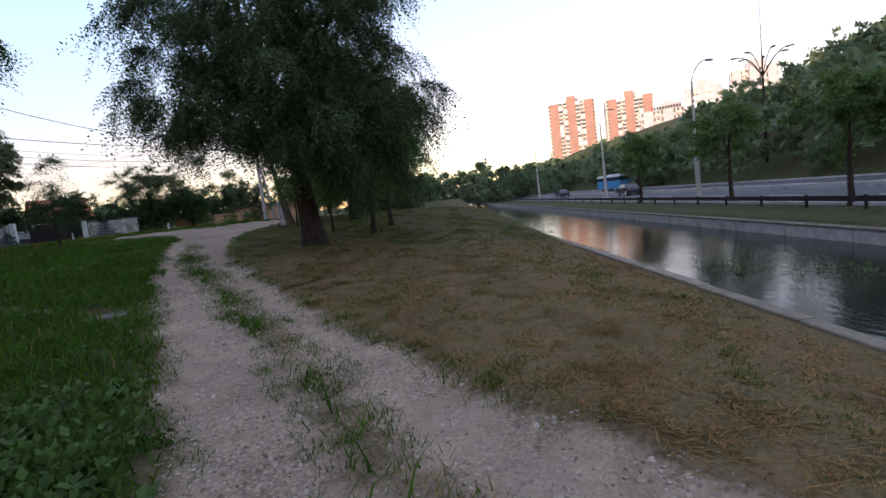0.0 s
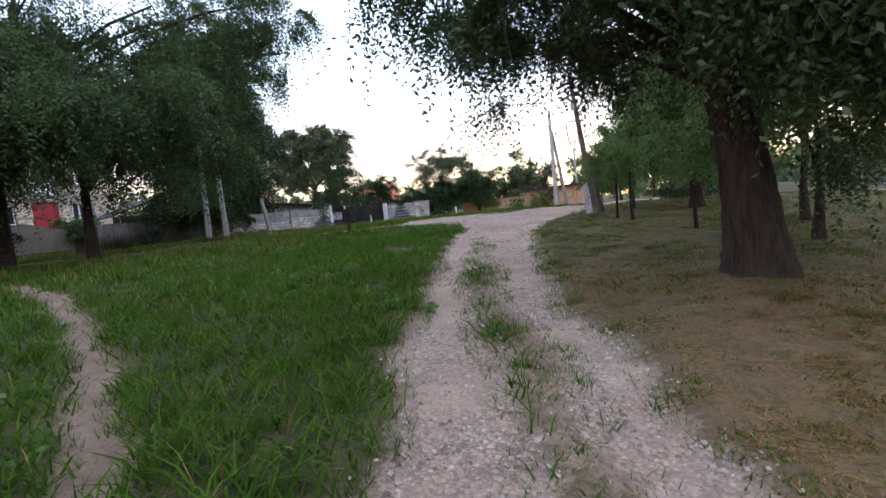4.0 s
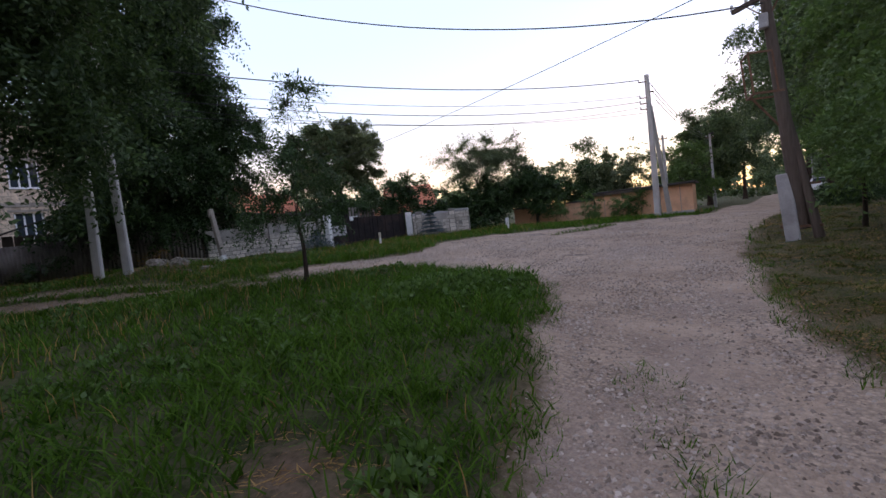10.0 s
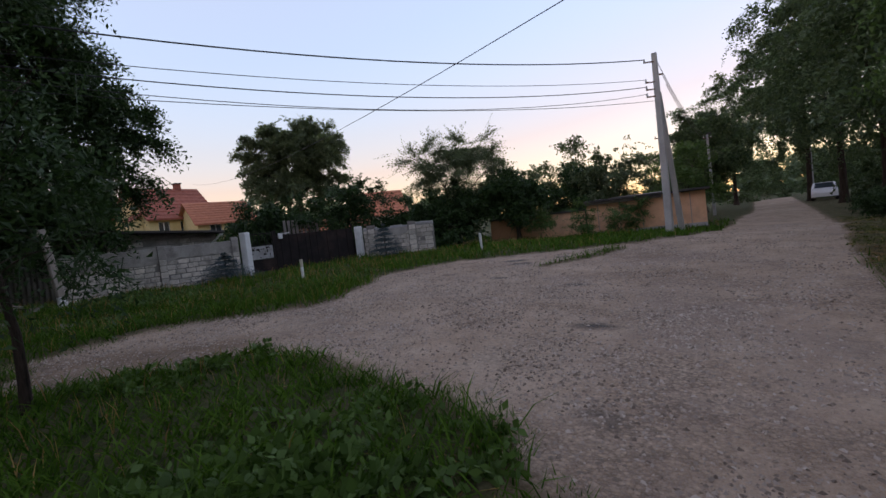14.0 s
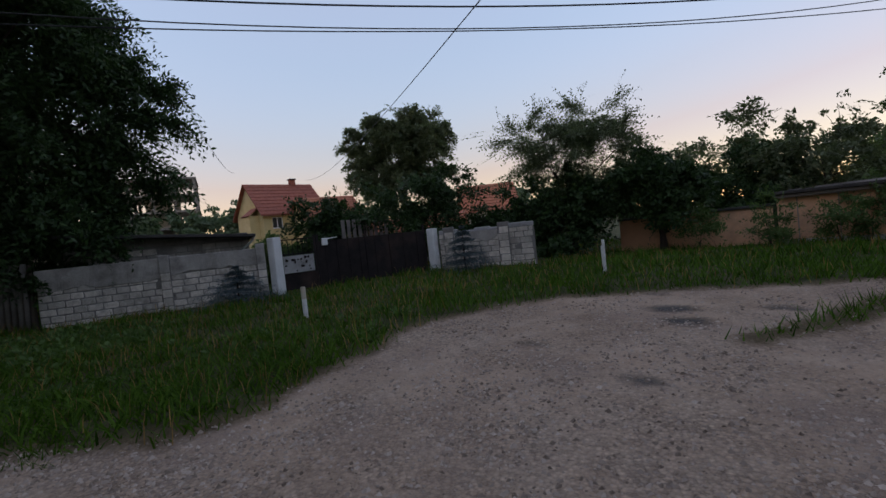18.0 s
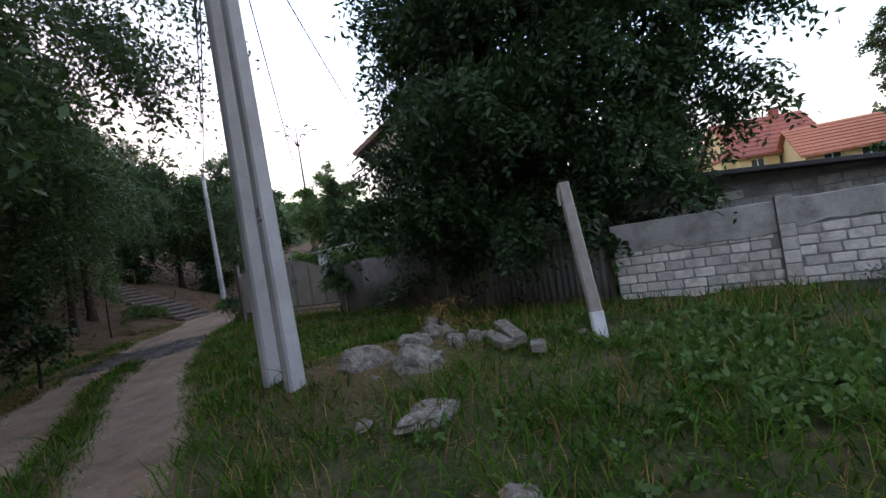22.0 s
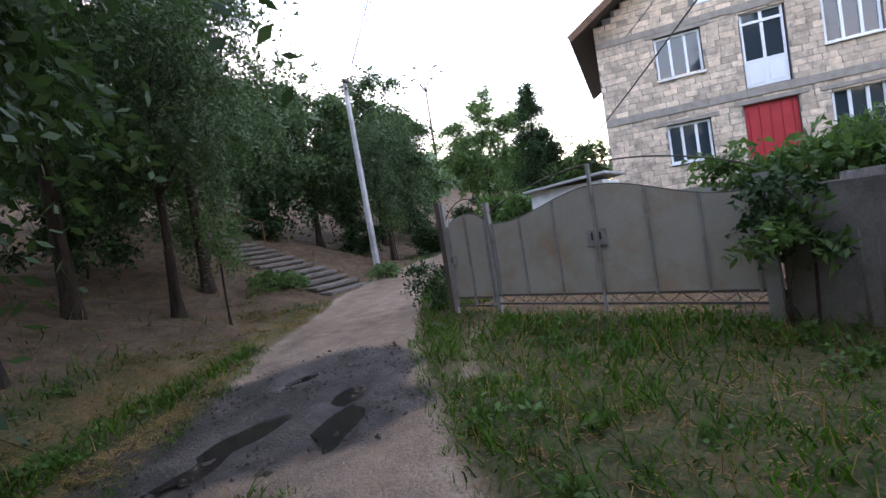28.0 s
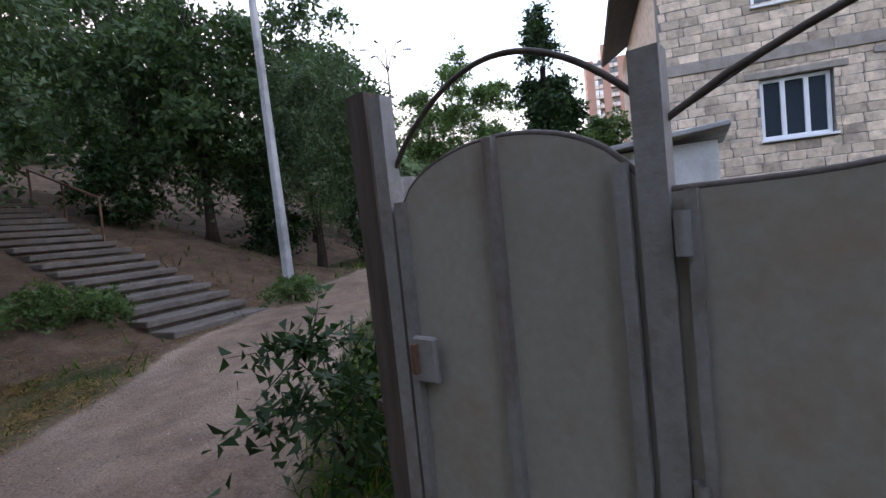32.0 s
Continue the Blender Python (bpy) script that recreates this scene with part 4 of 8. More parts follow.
def lay_blocks(parent, length, z0, z1, openings, mats, bw=0.39, bh=0.19, joint=0.012, proud=0.018, limit=300, seed=3, skip=None, half=None):
    g = np.random.default_rng(seed)
    meshes = []
    for k in range(4):
        for mat in mats:
            me = block_mesh(seed * 10 + k)
            me.materials.append(mat)
            meshes.append(me)
    vs, fs, count, kk = [], [], 0, 0
    row, z = 0, z0
    while z + bh * 0.6 < z1:
        h = min(bh, z1 - z)
        s = -bw * (0.5 if row % 2 else 0.0) + (g.random() * 0.1 - 0.05)
        while s < length:
            w = bw * (0.82 + 0.3 * g.random())
            a, b = max(s, 0.0), min(s + w, length)
            s += w
            if b - a < 0.07:
                continue
            m, n = (a + b) / 2, z + h / 2
            if any(o[0] - 0.02 < b and a < o[1] + 0.02 and o[2] < n < o[3] for o in openings):
                # cut back to the jamb
                for o in openings:
                    if o[2] < n < o[3]:
                        if a < o[0] < b:
                            b = o[0]
                        elif a < o[1] < b:
                            a = o[1]
                if b - a < 0.08 or any(o[0] < (a + b) / 2 < o[1] and o[2] < n < o[3] for o in openings):
                    continue
                m = (a + b) / 2
            if skip and skip(m, n):
                continue
            jit = g.standard_normal(2) * 0.006
            size = (b - a - joint, 0.10, h - joint)
            at = (m, 0.05 - proud + abs(jit[0]), n)
            rot = g.standard_normal() * 0.9
            me = meshes[g.integers(len(meshes))]
            if count < limit and (half is None or half(m, n)):
                ob = new("block", me)
                ob.parent = parent
                ob.matrix_basis = pose(*at, 0, rot, 0) @ Matrix.Diagonal((*size, 1))
                count += 1
            else:
                co = np.array([v.co[:] for v in me.vertices]) * np.array(size)
                vs.append(co + np.array(at))
                fs.append((me, kk))
                kk += len(co)
        z += bh
        row += 1
    if vs:
        bm_v = np.concatenate(vs)
        tri = []
        for me, off in fs:
            me.calc_loop_triangles()
            t = np.array([t.vertices[:] for t in me.loop_triangles])
            tri.append(t + off)
        rest = array_mesh("blockwork", bm_v, np.concatenate(tri))
        tagged(place("blockwork", rest, mats[0], parent), kind="stuff")


def along(p, q, z):
    """The pose of a wall that runs from p to q: local x along it, local y to its back (left of the run)."""
    return pose(p[0], p[1], z, 0, 0, math.degrees(math.atan2(q[1] - p[1], q[0] - p[0])))


# ---- the two block walls and the iron gate between them ----
def render_patch(parent, s0, s1, z_top, lows, y0, thick, seed):
    """Cement render with a ragged lower edge, standing a little proud of the blocks."""
    g = np.random.default_rng(seed)
    n = max(8, int((s1 - s0) / 0.09))
    ss = np.linspace(s0, s1, n)
    low = np.interp(ss, np.linspace(s0, s1, len(lows)), lows) + 0.014 * g.standard_normal(n) + 0.018 * np.sin(7 * ss + seed)
    top = z_top + 0.008 * g.standard_normal(n)
    wob = 0.004 * g.standard_normal((2, n))
    v = np.concatenate([np.stack([ss, y0 + wob[0] + 0.006, low], -1), np.stack([ss, y0 + wob[1] - thick, low + 0.02], -1), np.stack([ss, y0 - thick + wob[0], top], -1), np.stack([ss, y0 + 0 * ss, top], -1)])
    f = []
    for a, b in ((0, 1), (1, 2), (2, 3), (3, 0)):
        i = np.arange(n - 1)
        f.append(np.stack([a * n + i, a * n + i + 1, b * n + i + 1, b * n + i], -1))
    return place("render_patch", array_mesh("render_patch", v, np.concatenate(f)), M_RENDER, parent, "patchy grey cement render")


def wall_left():
    p, q = (-27.2, 23.75), (-25.72, 28.28)
    z = gz(*q) - 0.06
    L = math.dist(p, q)
    ob = empty("block_wall", along(p, q, z), "garden wall of pale limestone blocks with plastered top", "wall")
    tagged(wall_piece("mortar_core", L, -0.35, 1.32, 0.2, [], M_MORTAR, ob))
    lay_blocks(ob, L, 0.0, 0.95, [], [M_BLOCK], bw=0.31, bh=0.158, joint=0.026, seed=5, skip=lambda s, n: abs(s - 2.5) < 0.1)
    render_patch(ob, 0.0, 2.38, 1.335, (0.86, 0.88, 0.82, 0.85), -0.014, 0.012, 3)
    render_patch(ob, 2.62, L - 0.2, 1.335, (0.93, 0.95, 0.96, 0.94, 0.95), -0.014, 0.012, 5)
    box("wall_top", (L / 2, 0.1, 1.335), (L, 0.24, 0.04), M_RENDER, ob, bevel=0.012)
    for s, h in ((2.5, 1.47), (L - 0.1, 1.52)):
        pil = box("pilaster", (s, 0.01, h / 2 - 0.05), (0.22, 0.2, h), M_MORTAR, ob, bevel=0.012)
        for k in range(5):
            box("pilaster_block", (s, -0.085, 0.09 + 0.2 * k), (0.2, 0.02, 0.18), M_BLOCK, pil, bevel=0.006)
        box("pilaster_render", (s, -0.088, 1.2), (0.215, 0.02, 2 * (h - 0.06 - 1.2)), M_RENDER, pil, bevel=0.006)
    return ob


def wall_right():
    p, q = (-24.75, 33.4), (-22.1, 34.75)
    z = gz(-23.5, 34) - 0.05
    L = math.dist(p, q)
    ob = empty("block_wall", along(p, q, z), "short limestone block wall with a broken uneven top", "wall")
    wall_piece("mortar_core", L, -0.35, 1.12, 0.2, [], M_MORTAR, ob)
    lay_blocks(ob, L, 0.0, 1.16, [], [M_BLOCK], bw=0.33, bh=0.17, joint=0.024, seed=8)
    g = np.random.default_rng(4)
    s = 0.0
    while s < L - 0.2:
        w = 0.3 + 0.3 * g.random()
        h = 0.06 + 0.16 * g.random()
        box("coping_block", (min(s + w / 2, L - w / 2), 0.1, 1.15 + h / 2), (w - 0.01, 0.24, h), M_CONC, ob, bevel=0.02)
        s += w
    render_patch(ob, 0.55, 1.9, 1.17, (0.95, 0.85, 0.9, 0.8, 0.95), -0.014, 0.010, 31)
    for s, h in ((0.35, 1.42), (2.1, 1.4)):
        pil = box("pilaster", (s, -0.02, h / 2 - 0.05), (0.34, 0.14, h), M_MORTAR, ob, bevel=0.015)
        for k in range(6):
            box("pilaster_block", (s + 0.02 * (k % 2), -0.095, 0.09 + 0.205 * k), (0.30 - 0.03 * (k % 2), 0.02, 0.185), M_BLOCK, pil, bevel=0.006)
    return ob


wall_left()
wall_right()
for x, y, h in ((-25.63, 28.52, 1.52), (-24.86, 33.22, 1.34)):
    tagged(box("gate_pillar", (x, y, gz(x, y) + h / 2 - 0.1), (0.26, 0.26, h + 0.2), M_WHITE, rz=18, bevel=0.02), "whitewashed concrete gate pillar beside the block wall", "pillar", "gate pillars")


def iron_gate():
    p, q = (-25.8, 28.68), (-25.1, 33.1)
    z = gz(-25.6, 31) - 0.02
    L = math.dist(p, q)
    ob = empty("iron_gate", along(p, q, z), "dark sheet-iron yard gate with a wicket door", "gate")
    for s in (0.03, 0.98, 1.06, 2.5, L - 0.03):
        bar("gate_post", (s, 0, 0), (s, 0, 1.52), 0.06, M_IRON, ob)
    for s0, s1, nm in ((1.1, 2.46, "leaf"), (2.54, L - 0.06, "leaf")):
        leaf = box(nm, ((s0 + s1) / 2, 0, 0.7), (s1 - s0, 0.02, 1.26), M_IRON, ob)
        for k in range(4):
            s = s0 + (k + 0.5) * (s1 - s0) / 4
            bar("rib", (s, -0.02, 0.08), (s, -0.02, 1.33), 0.025, M_IRON, leaf)
    wicket = box("wicket", (0.5, 0.0, 0.3), (0.9, 0.02, 0.42), M_IRON, ob)
    for z0 in (0.52, 1.05, 1.45):
        bar("rail", (0.05, 0, z0), (0.96, 0, z0), 0.03, M_IRON, wicket)
    for k in range(7):
        bar("picket", (0.12 + 0.13 * k, 0, 0.5), (0.12 + 0.13 * k, 0, 1.46), 0.016, M_IRON, wicket)
    panel = box("scroll_panel", (0.5, -0.03, 0.78), (0.82, 0.012, 0.46), M_CONC, wicket, label="pale cut-out scroll panel")
    g = np.random.default_rng(9)
    for k in range(26):
        a, b = 0.14 + 0.72 * g.random(), 0.58 + 0.4 * g.random()
        bm = bmesh.new()
        bmesh.ops.create_circle(bm, cap_ends=True, segments=7, radius=0.025 + 0.03 * g.random(), matrix=pose(a, -0.04, b, 90, 0, g.random() * 360) @ Matrix.Diagonal((1.4, 0.7, 1, 1)))
        part("cut_out", bm, M_IRON, panel)
    box("letter_box", (1.25, -0.05, 1.3), (0.16, 0.08, 0.2), M_WHITE, ob, bevel=0.01, label="small white letter box")
    bar("latch", (1.34, -0.05, 1.38), (1.62, -0.05, 1.4), 0.03, M_WHITE, ob)
    return ob


iron_gate()
fence = empty("picket_fence", along((-27.5, 31.6), (-27.3, 33.6), gz(-27, 32)), "row of pale upright fence boards behind the iron gate", "fence")
for k in range(9):
    box("board", (0.2 * k, 0, 1.0), (0.13, 0.025, 1.9), M_SLATE, fence, bevel=0.004)


# ---- the corrugated fence ----
def corrugated(length, height, pitch=0.13, depth=0.03, thick=0.012):
    n = int(length / pitch * 6)
    s = np.linspace(0, length, n + 1)
    w = depth * np.sin(2 * np.pi * s / pitch)
    rows = []
    for off in (0.0, thick):
        for zz in (0.0, height):
            rows.append(np.stack([s, w + off, np.full_like(s, zz)], -1))
    v = np.concatenate(rows)
    m = n + 1
    f = []
    for a, b in ((0, m), (3 * m, 2 * m), (2 * m, 0), (m, 3 * m)):
        i = np.arange(n)
        f.append(np.stack([a + i, a + i + 1, b + i + 1, b + i], -1))
    return array_mesh("sheet", v, np.concatenate(f))


def slate_fence():
    p, q = (-31.45, 17.35), (-27.25, 23.6)
    L = math.dist(p, q)
    z = gz(-29.5, 20.3) - 0.05
    ob = empty("sheet_fence", along(p, q, z), "old fence of grey corrugated asbestos sheets, uneven along its top", "fence")
    g = np.random.default_rng(2)
    s = 0.0
    k = 0
    while s < L - 0.1:
        w = min(1.13, L - s)
        h = 1.5 + 0.12 * g.random()
        me = corrugated(w, h)
        sh = place("sheet", me, M_SLATE, ob, smooth=True)
        sh.matrix_basis = pose(s, 0.02 * (k % 2), 0.0, g.standard_normal() * 1.2, g.standard_normal() * 1.0, 0)
        s += w - 0.06
        k += 1
    for k in range(5):
        bar("post", (k * L / 4, 0.1, -0.2), (k * L / 4, 0.1, 1.5), 0.09, M_WOOD, ob)
    for zz in (0.35, 1.25):
        bar("rail", (0, 0.07, zz), (L, 0.07, zz), 0.05, M_WOOD, ob)
    return ob


slate_fence()
slab = empty("slab_fence", along((-31.75, 16.95), (-31.2, 17.75), gz(-31.5, 17) - 0.08), "plain grey concrete slab fence bay beside the yard gate", "fence")
box("slab", (0.47, 0.0, 0.74), (0.95, 0.07, 1.5), M_SLAB, slab, bevel=0.012)
bar("post", (0.0, 0.05, -0.1), (0.0, 0.05, 1.56), 0.12, M_SLAB, slab)


# ---- the grey yard gate ----
def yard_gate():
    p = (-33.55, 12.30)
    q = (-31.7, 16.88)
    ob = empty("yard_gate", along(p, q, 0.0), "grey painted steel double gate with wicket and rust stains", "gate")
    base = 1.84

    def sheet(name, s0, s1, top, bottom, parent):
        n = 24
        s = np.linspace(s0, s1, n + 1)
        t = np.array([top(a) for a in s])
        rows = [np.stack([s, np.full_like(s, o), zz], -1) for o in (-0.012, 0.012) for zz in (np.full_like(s, bottom), t)]
        v = np.concatenate(rows)
        m = n + 1
        i = np.arange(n)
        f = np.concatenate([np.stack([a + i, a + i + 1, b + i + 1, b + i], -1) for a, b in ((0, m), (3 * m, 2 * m), (2 * m, 0), (m, 3 * m))])
        return place(name, array_mesh(name, v, f), M_GATE, parent)

    def capping(parent, s0, s1, top, r=0.013, up=0.0):
        s = np.linspace(s0, s1, 22)
        pts = np.stack([s, np.zeros_like(s), np.array([top(a) for a in s]) + up], -1)
        return place("top_rail", tubes_mesh("top_rail", [tube_arrays(pts, np.full(22, r), 8)]), M_ARCH, parent, smooth=True)

    def door_top(s):
        k = (s - 0.66) / 0.42
        return 3.28 + 0.19 * max(0.0, 1 - k * k) ** 0.6

    def gate_top(s):
        k = min(1.0, abs(s - 2.96) / 1.76)
        return 3.24 + 0.31 * 0.5 * (1 + math.cos(math.pi * min(1.0, k * 1.12))) if s < 2.96 else 3.19 + 0.36 * 0.5 * (1 + math.cos(math.pi * min(1.0, k * 1.05)))

    wicket = sheet("wicket_door", 0.20, 1.10, door_top, 2.07, ob)
    capping(wicket, 0.20, 1.10, door_top)
    for s in (0.25, 0.66, 1.06):
        bar("rib", (s, -0.03, 1.93), (s, -0.03, door_top(s)), 0.035, M_GATEFRAME, wicket)
    for zz in (1.93, 2.07):
        bar("lower_rail", (0.24, -0.025, zz), (1.07, -0.025, zz), 0.03, M_ARCH, wicket)
    for k in range(8):
        a = 0.27 + 0.1 * k
        bar("lattice_bar", (a, 0, 1.94 if k % 2 else 2.06), (a + 0.1, 0, 2.06 if k % 2 else 1.94), 0.014, M_RUST, wicket)
    lockp = box("lock_plate", (0.32, -0.05, 2.73), (0.11, 0.03, 0.17), M_GATEFRAME, wicket, bevel=0.008, label="rust-edged lock plate")
    bar("handle", (0.285, -0.075, 2.68), (0.285, -0.075, 2.79), 0.022, M_RUST, lockp)
    for s0, s1, ribs in ((1.17, 2.935, (1.22, 1.74, 2.34)), (2.975, 4.78, (3.64, 4.23, 4.72))):
        leaf = sheet("gate_leaf", s0, s1, gate_top, 2.10, ob)
        capping(leaf, s0, s1, gate_top)
        for s in ribs:
            bar("rib", (s, -0.03, 2.1), (s, -0.03, gate_top(s)), 0.028, M_GATEFRAME, leaf)
        for zz in (1.965, 2.1):
            bar("lower_rail", (s0, -0.025, zz), (s1, -0.025, zz), 0.03, M_ARCH, leaf)
        for k in range(int((s1 - s0) / 0.15)):
            a = s0 + 0.03 + 0.15 * k
            bar("lattice_bar", (a, 0, 1.97 if k % 2 else 2.09), (a + 0.15, 0, 2.09 if k % 2 else 1.97), 0.012, M_RUST, leaf)
        c = 2.87 if s0 < 2 else 3.04
        plate = box("lock_plate", (c, -0.04, 2.86), (0.115, 0.022, 0.23), M_GATEFRAME, leaf, bevel=0.009, label="welded grey handle plate")
        box("handle_slot", (c + (0.028 if s0 < 2 else -0.028), -0.055, 2.88), (0.026, 0.008, 0.10), M_BLACKMARK, plate)
        for zz in (2.4, 3.08):
            rod("hinge", ((1.2 if s0 < 2 else 4.72), -0.05, zz), ((1.2 if s0 < 2 else 4.72), -0.05, zz + 0.11), 0.02, M_GATEFRAME, leaf)
    bar("centre_post", (2.955, -0.035, 1.86), (2.955, -0.035, 3.84), 0.042, M_GATEFRAME, ob)
    for s, t, w in ((0.17, 3.72, 0.065), (1.135, 3.6, 0.075), (4.84, 3.35, 0.13)):
        post = bar("post", (s, 0, 1.6), (s, 0, t), w, M_GATEFRAME, ob)
    bar("old_timber_post", (0.06, 0.06, 1.55), (0.02, 0.06, 3.77), 0.11, M_WOOD, ob, label="cracked weathered timber gatepost")
    # arches of bent tube over the wicket and the gate
    for a, b, z0, rise, r in ((0.2, 1.13, 3.45, 0.28, 0.010), (1.16, 4.8, 3.42, 0.42, 0.010)):
        s = np.linspace(a, b, 26)
        k = (s - a) / (b - a)
        zz = z0 + rise * np.sin(np.pi * k) ** 0.8
        pts = np.stack([s, np.full_like(s, 0.02), zz], -1)
        place("arch_tube", tubes_mesh("arch_tube", [tube_arrays(pts, np.full(26, r), 8)]), M_ARCH, ob, smooth=True)
    return ob


yard_gate()

# small white outhouse behind the gate, and a tin-sheet screen beside it
shed = empty("outhouse", along((-39.1, 12.9), (-38.7, 14.85), 2.2), "low white outhouse with a mono-pitch roof", "shed")
wall_piece("wall", 2.0, -0.4, 1.74, 1.8, [], M_WHITE, shed)
box("roof", (1.0, 0.9, 1.83), (2.3, 2.2, 0.07), M_CONC, shed, bevel=0.01, ry=-4)
screen = empty("tin_screen", pose(-34.0, 12.5, 2.2, 0, 0, 150), "rusty corrugated tin screen behind the gatepost", "screen")
for k in range(3):
    place("sheet", corrugated(0.3, 1.25, 0.075, 0.012, 0.006), M_SLATE, screen, smooth=True).matrix_basis = pose(-0.45 + 0.29 * k, 0.006 * (k % 2), 0.0)
for zz in (0.25, 1.05):
    bar("batten", (-0.45, 0.04, zz), (0.43, 0.04, zz), 0.04, M_WOOD, screen)


# the dark lean-to behind the sheet fence
lean = empty("lean_to", pose(-32.3, 20.3, 1.7), "dark sloping lean-to roof on timber walls behind the fence", "shed")
box("roof", (0, 0, 2.62), (2.7, 4.4, 0.07), M_ROOFDARK, lean, bevel=0.01, rx=20)
for sx in (-1.1, 1.1):
    for sy, h in ((-1.7, 1.9), (1.7, 3.1)):
        bar("post", (sx, sy, -0.2), (sx, sy, h), 0.12, M_WOOD, lean)
for k in range(12):
    box("board", (1.14, -1.6 + 0.29 * k, 0.9), (0.03, 0.26, 2.0), M_WOOD, lean, bevel=0.004)


# ---- the block house ----
def window(parent, s0, s1, z0, z1, lights=3, sill=True, depth=0.12):
    w = empty("window", pose(0, 0, 0), "", "")
    for key in ("label", "category"):
        if key in w:
            del w[key]
    bm = bmesh.new()
    t = 0.07
    for a, b, c, d in ((s0, s1, z0, z0 + t), (s0, s1, z1 - t, z1), (s0, s0 + t, z0 + t, z1 - t), (s1 - t, s1, z0 + t, z1 - t)):
        add_box(bm, ((a + b) / 2, depth, (c + d) / 2), (b - a, 0.07, d - c), bevel=0.006)
    bpy.data.objects.remove(w)
    fr = part("window", bm, M_WINFRAME, parent)
    step = (s1 - s0) / lights
    for k in range(1, lights):
        box("mullion", (s0 + k * step, depth - 0.01, (z0 + z1) / 2), (0.085, 0.06, z1 - z0 - 2 * t), M_WINFRAME, fr, bevel=0.006)
    for k in range(lights):
        box("pane", (s0 + (k + 0.5) * step, depth + 0.015, (z0 + z1) / 2), (step - 0.07, 0.012, z1 - z0 - 2 * t + 0.02), M_GLASS, fr)
    if sill:
        box("sill", ((s0 + s1) / 2, 0.02, z0 - 0.03), (s1 - s0 + 0.1, 0.22, 0.05), M_WINFRAME, fr, bevel=0.005)
    return fr


def block_house():
    # local x runs along the front from its south corner; local y goes back into the house
    ob = empty("block_house", pose(-43.4, 15.0, 0, 0, 0, 90), "unfinished three-storey house of rough limestone blocks with white windows", "house")
    W, D, Z0, ZT = 9.3, 9.0, 1.7, 8.75
    ops = [(1.78, 3.16, 7.03, 8.44), (4.2, 5.42, 6.17, 8.53), (6.28, 7.68, 6.95, 8.5), (1.84, 3.14, 4.25, 5.55), (4.06, 5.5, 3.2, 5.69), (6.28, 7.6, 4.1, 5.62)]
    gable = [(3.0, 6.3, 9.15, 11.3)]
    front = wall_piece("front_wall", W, Z0, ZT, 0.35, ops, M_MORTAR, ob)
    lay_blocks(front, W, 3.4, ZT, ops, [M_BLOCKH], bw=0.40, bh=0.195, seed=21, limit=300, skip=lambda s, n: abs(n - 6.02) < 0.13 or abs(n - 8.68) < 0.1, half=lambda s, n: n < 8.6 and s < 6.5)
    for zz, hh in ((6.02, 0.25), (8.68, 0.2)):
        for a, b, c, d in cells(W, zz - hh / 2, zz + hh / 2, ops):
            box("band", ((a + b) / 2, 0.0, (c + d) / 2), (b - a, 0.1, d - c), M_BAND, front, bevel=0.008)
    for o in ops:
        box("lintel", ((o[0] + o[1]) / 2, 0.0, o[3] + 0.07), (o[1] - o[0] + 0.5, 0.09, 0.13), M_BAND, front, bevel=0.008)
    # gable
    ridge, eave, slope = 12.35, 9.0, 0.64
    bm = bmesh.new()
    g_ops = gable
    n = 30
    for k in range(n):
        a, b = W * k / n, W * (k + 1) / n
        top = ridge - slope * abs((a + b) / 2 - W / 2) - 0.12
        for c, d in ((ZT, min(top, 9.15)), (9.15, min(top, 11.3)), (11.3, top)):
            if d - c > 0.02 and not (c == 9.15 and 3.0 < (a + b) / 2 < 6.3):
                add_box(bm, ((a + b) / 2, 0.175, (c + d) / 2), (b - a, 0.35, d - c))
    gw = part("gable_wall", bm, M_MORTAR, ob)
    lay_blocks(gw, W, ZT, 12.0, gable, [M_BLOCKH], bw=0.40, bh=0.195, seed=22, limit=60, skip=lambda s, n: n > ridge - slope * abs(s - W / 2) - 0.25)
    for nm, a, b in (("side_wall", (0.0, 0.35), (0.3, D)), ("side_wall", (W - 0.3, 0.35), (W, D))):
        sw = box(nm, ((a[0] + b[0]) / 2, (a[1] + b[1]) / 2, (Z0 + ZT) / 2), (b[0] - a[0], b[1] - a[1], ZT - Z0), M_BLOCKH, ob)
    box("back_wall", (W / 2, D + 0.1, (Z0 + ZT) / 2), (W, 0.2, ZT - Z0), M_BLOCKH, ob)
    for sgn in (-1, 1):
        L = W / 2 + 0.75
        bm = bmesh.new()
        cx, cz = W / 2 + sgn * L / 2, ridge - slope * L / 2
        add_box(bm, (cx, D / 2 - 0.35, cz + 0.06), (L * math.sqrt(1 + slope * slope), D + 1.0, 0.12), ry=math.degrees(math.atan(slope)) * sgn, bevel=0.01)
        roof = part("roof", bm, M_ROOFDARK, ob)
        bm = bmesh.new()
        add_box(bm, (cx, -0.88, cz + 0.02), (L * math.sqrt(1 + slope * slope), 0.04, 0.22), ry=math.degrees(math.atan(slope)) * sgn)
        part("barge_board", bm, M_RUST, roof)
    for i in (0, 2, 3, 5):
        o = ops[i]
        window(ob, o[0] + 0.02, o[1] - 0.02, o[2] + 0.02, o[3] - 0.02, 3)
    window(ob, 3.05, 6.25, 9.9, 11.25, 4)
    box("balcony_panel", (4.65, 0.12, 9.53), (3.2, 0.06, 0.72), M_WINFRAME, ob, bevel=0.01)
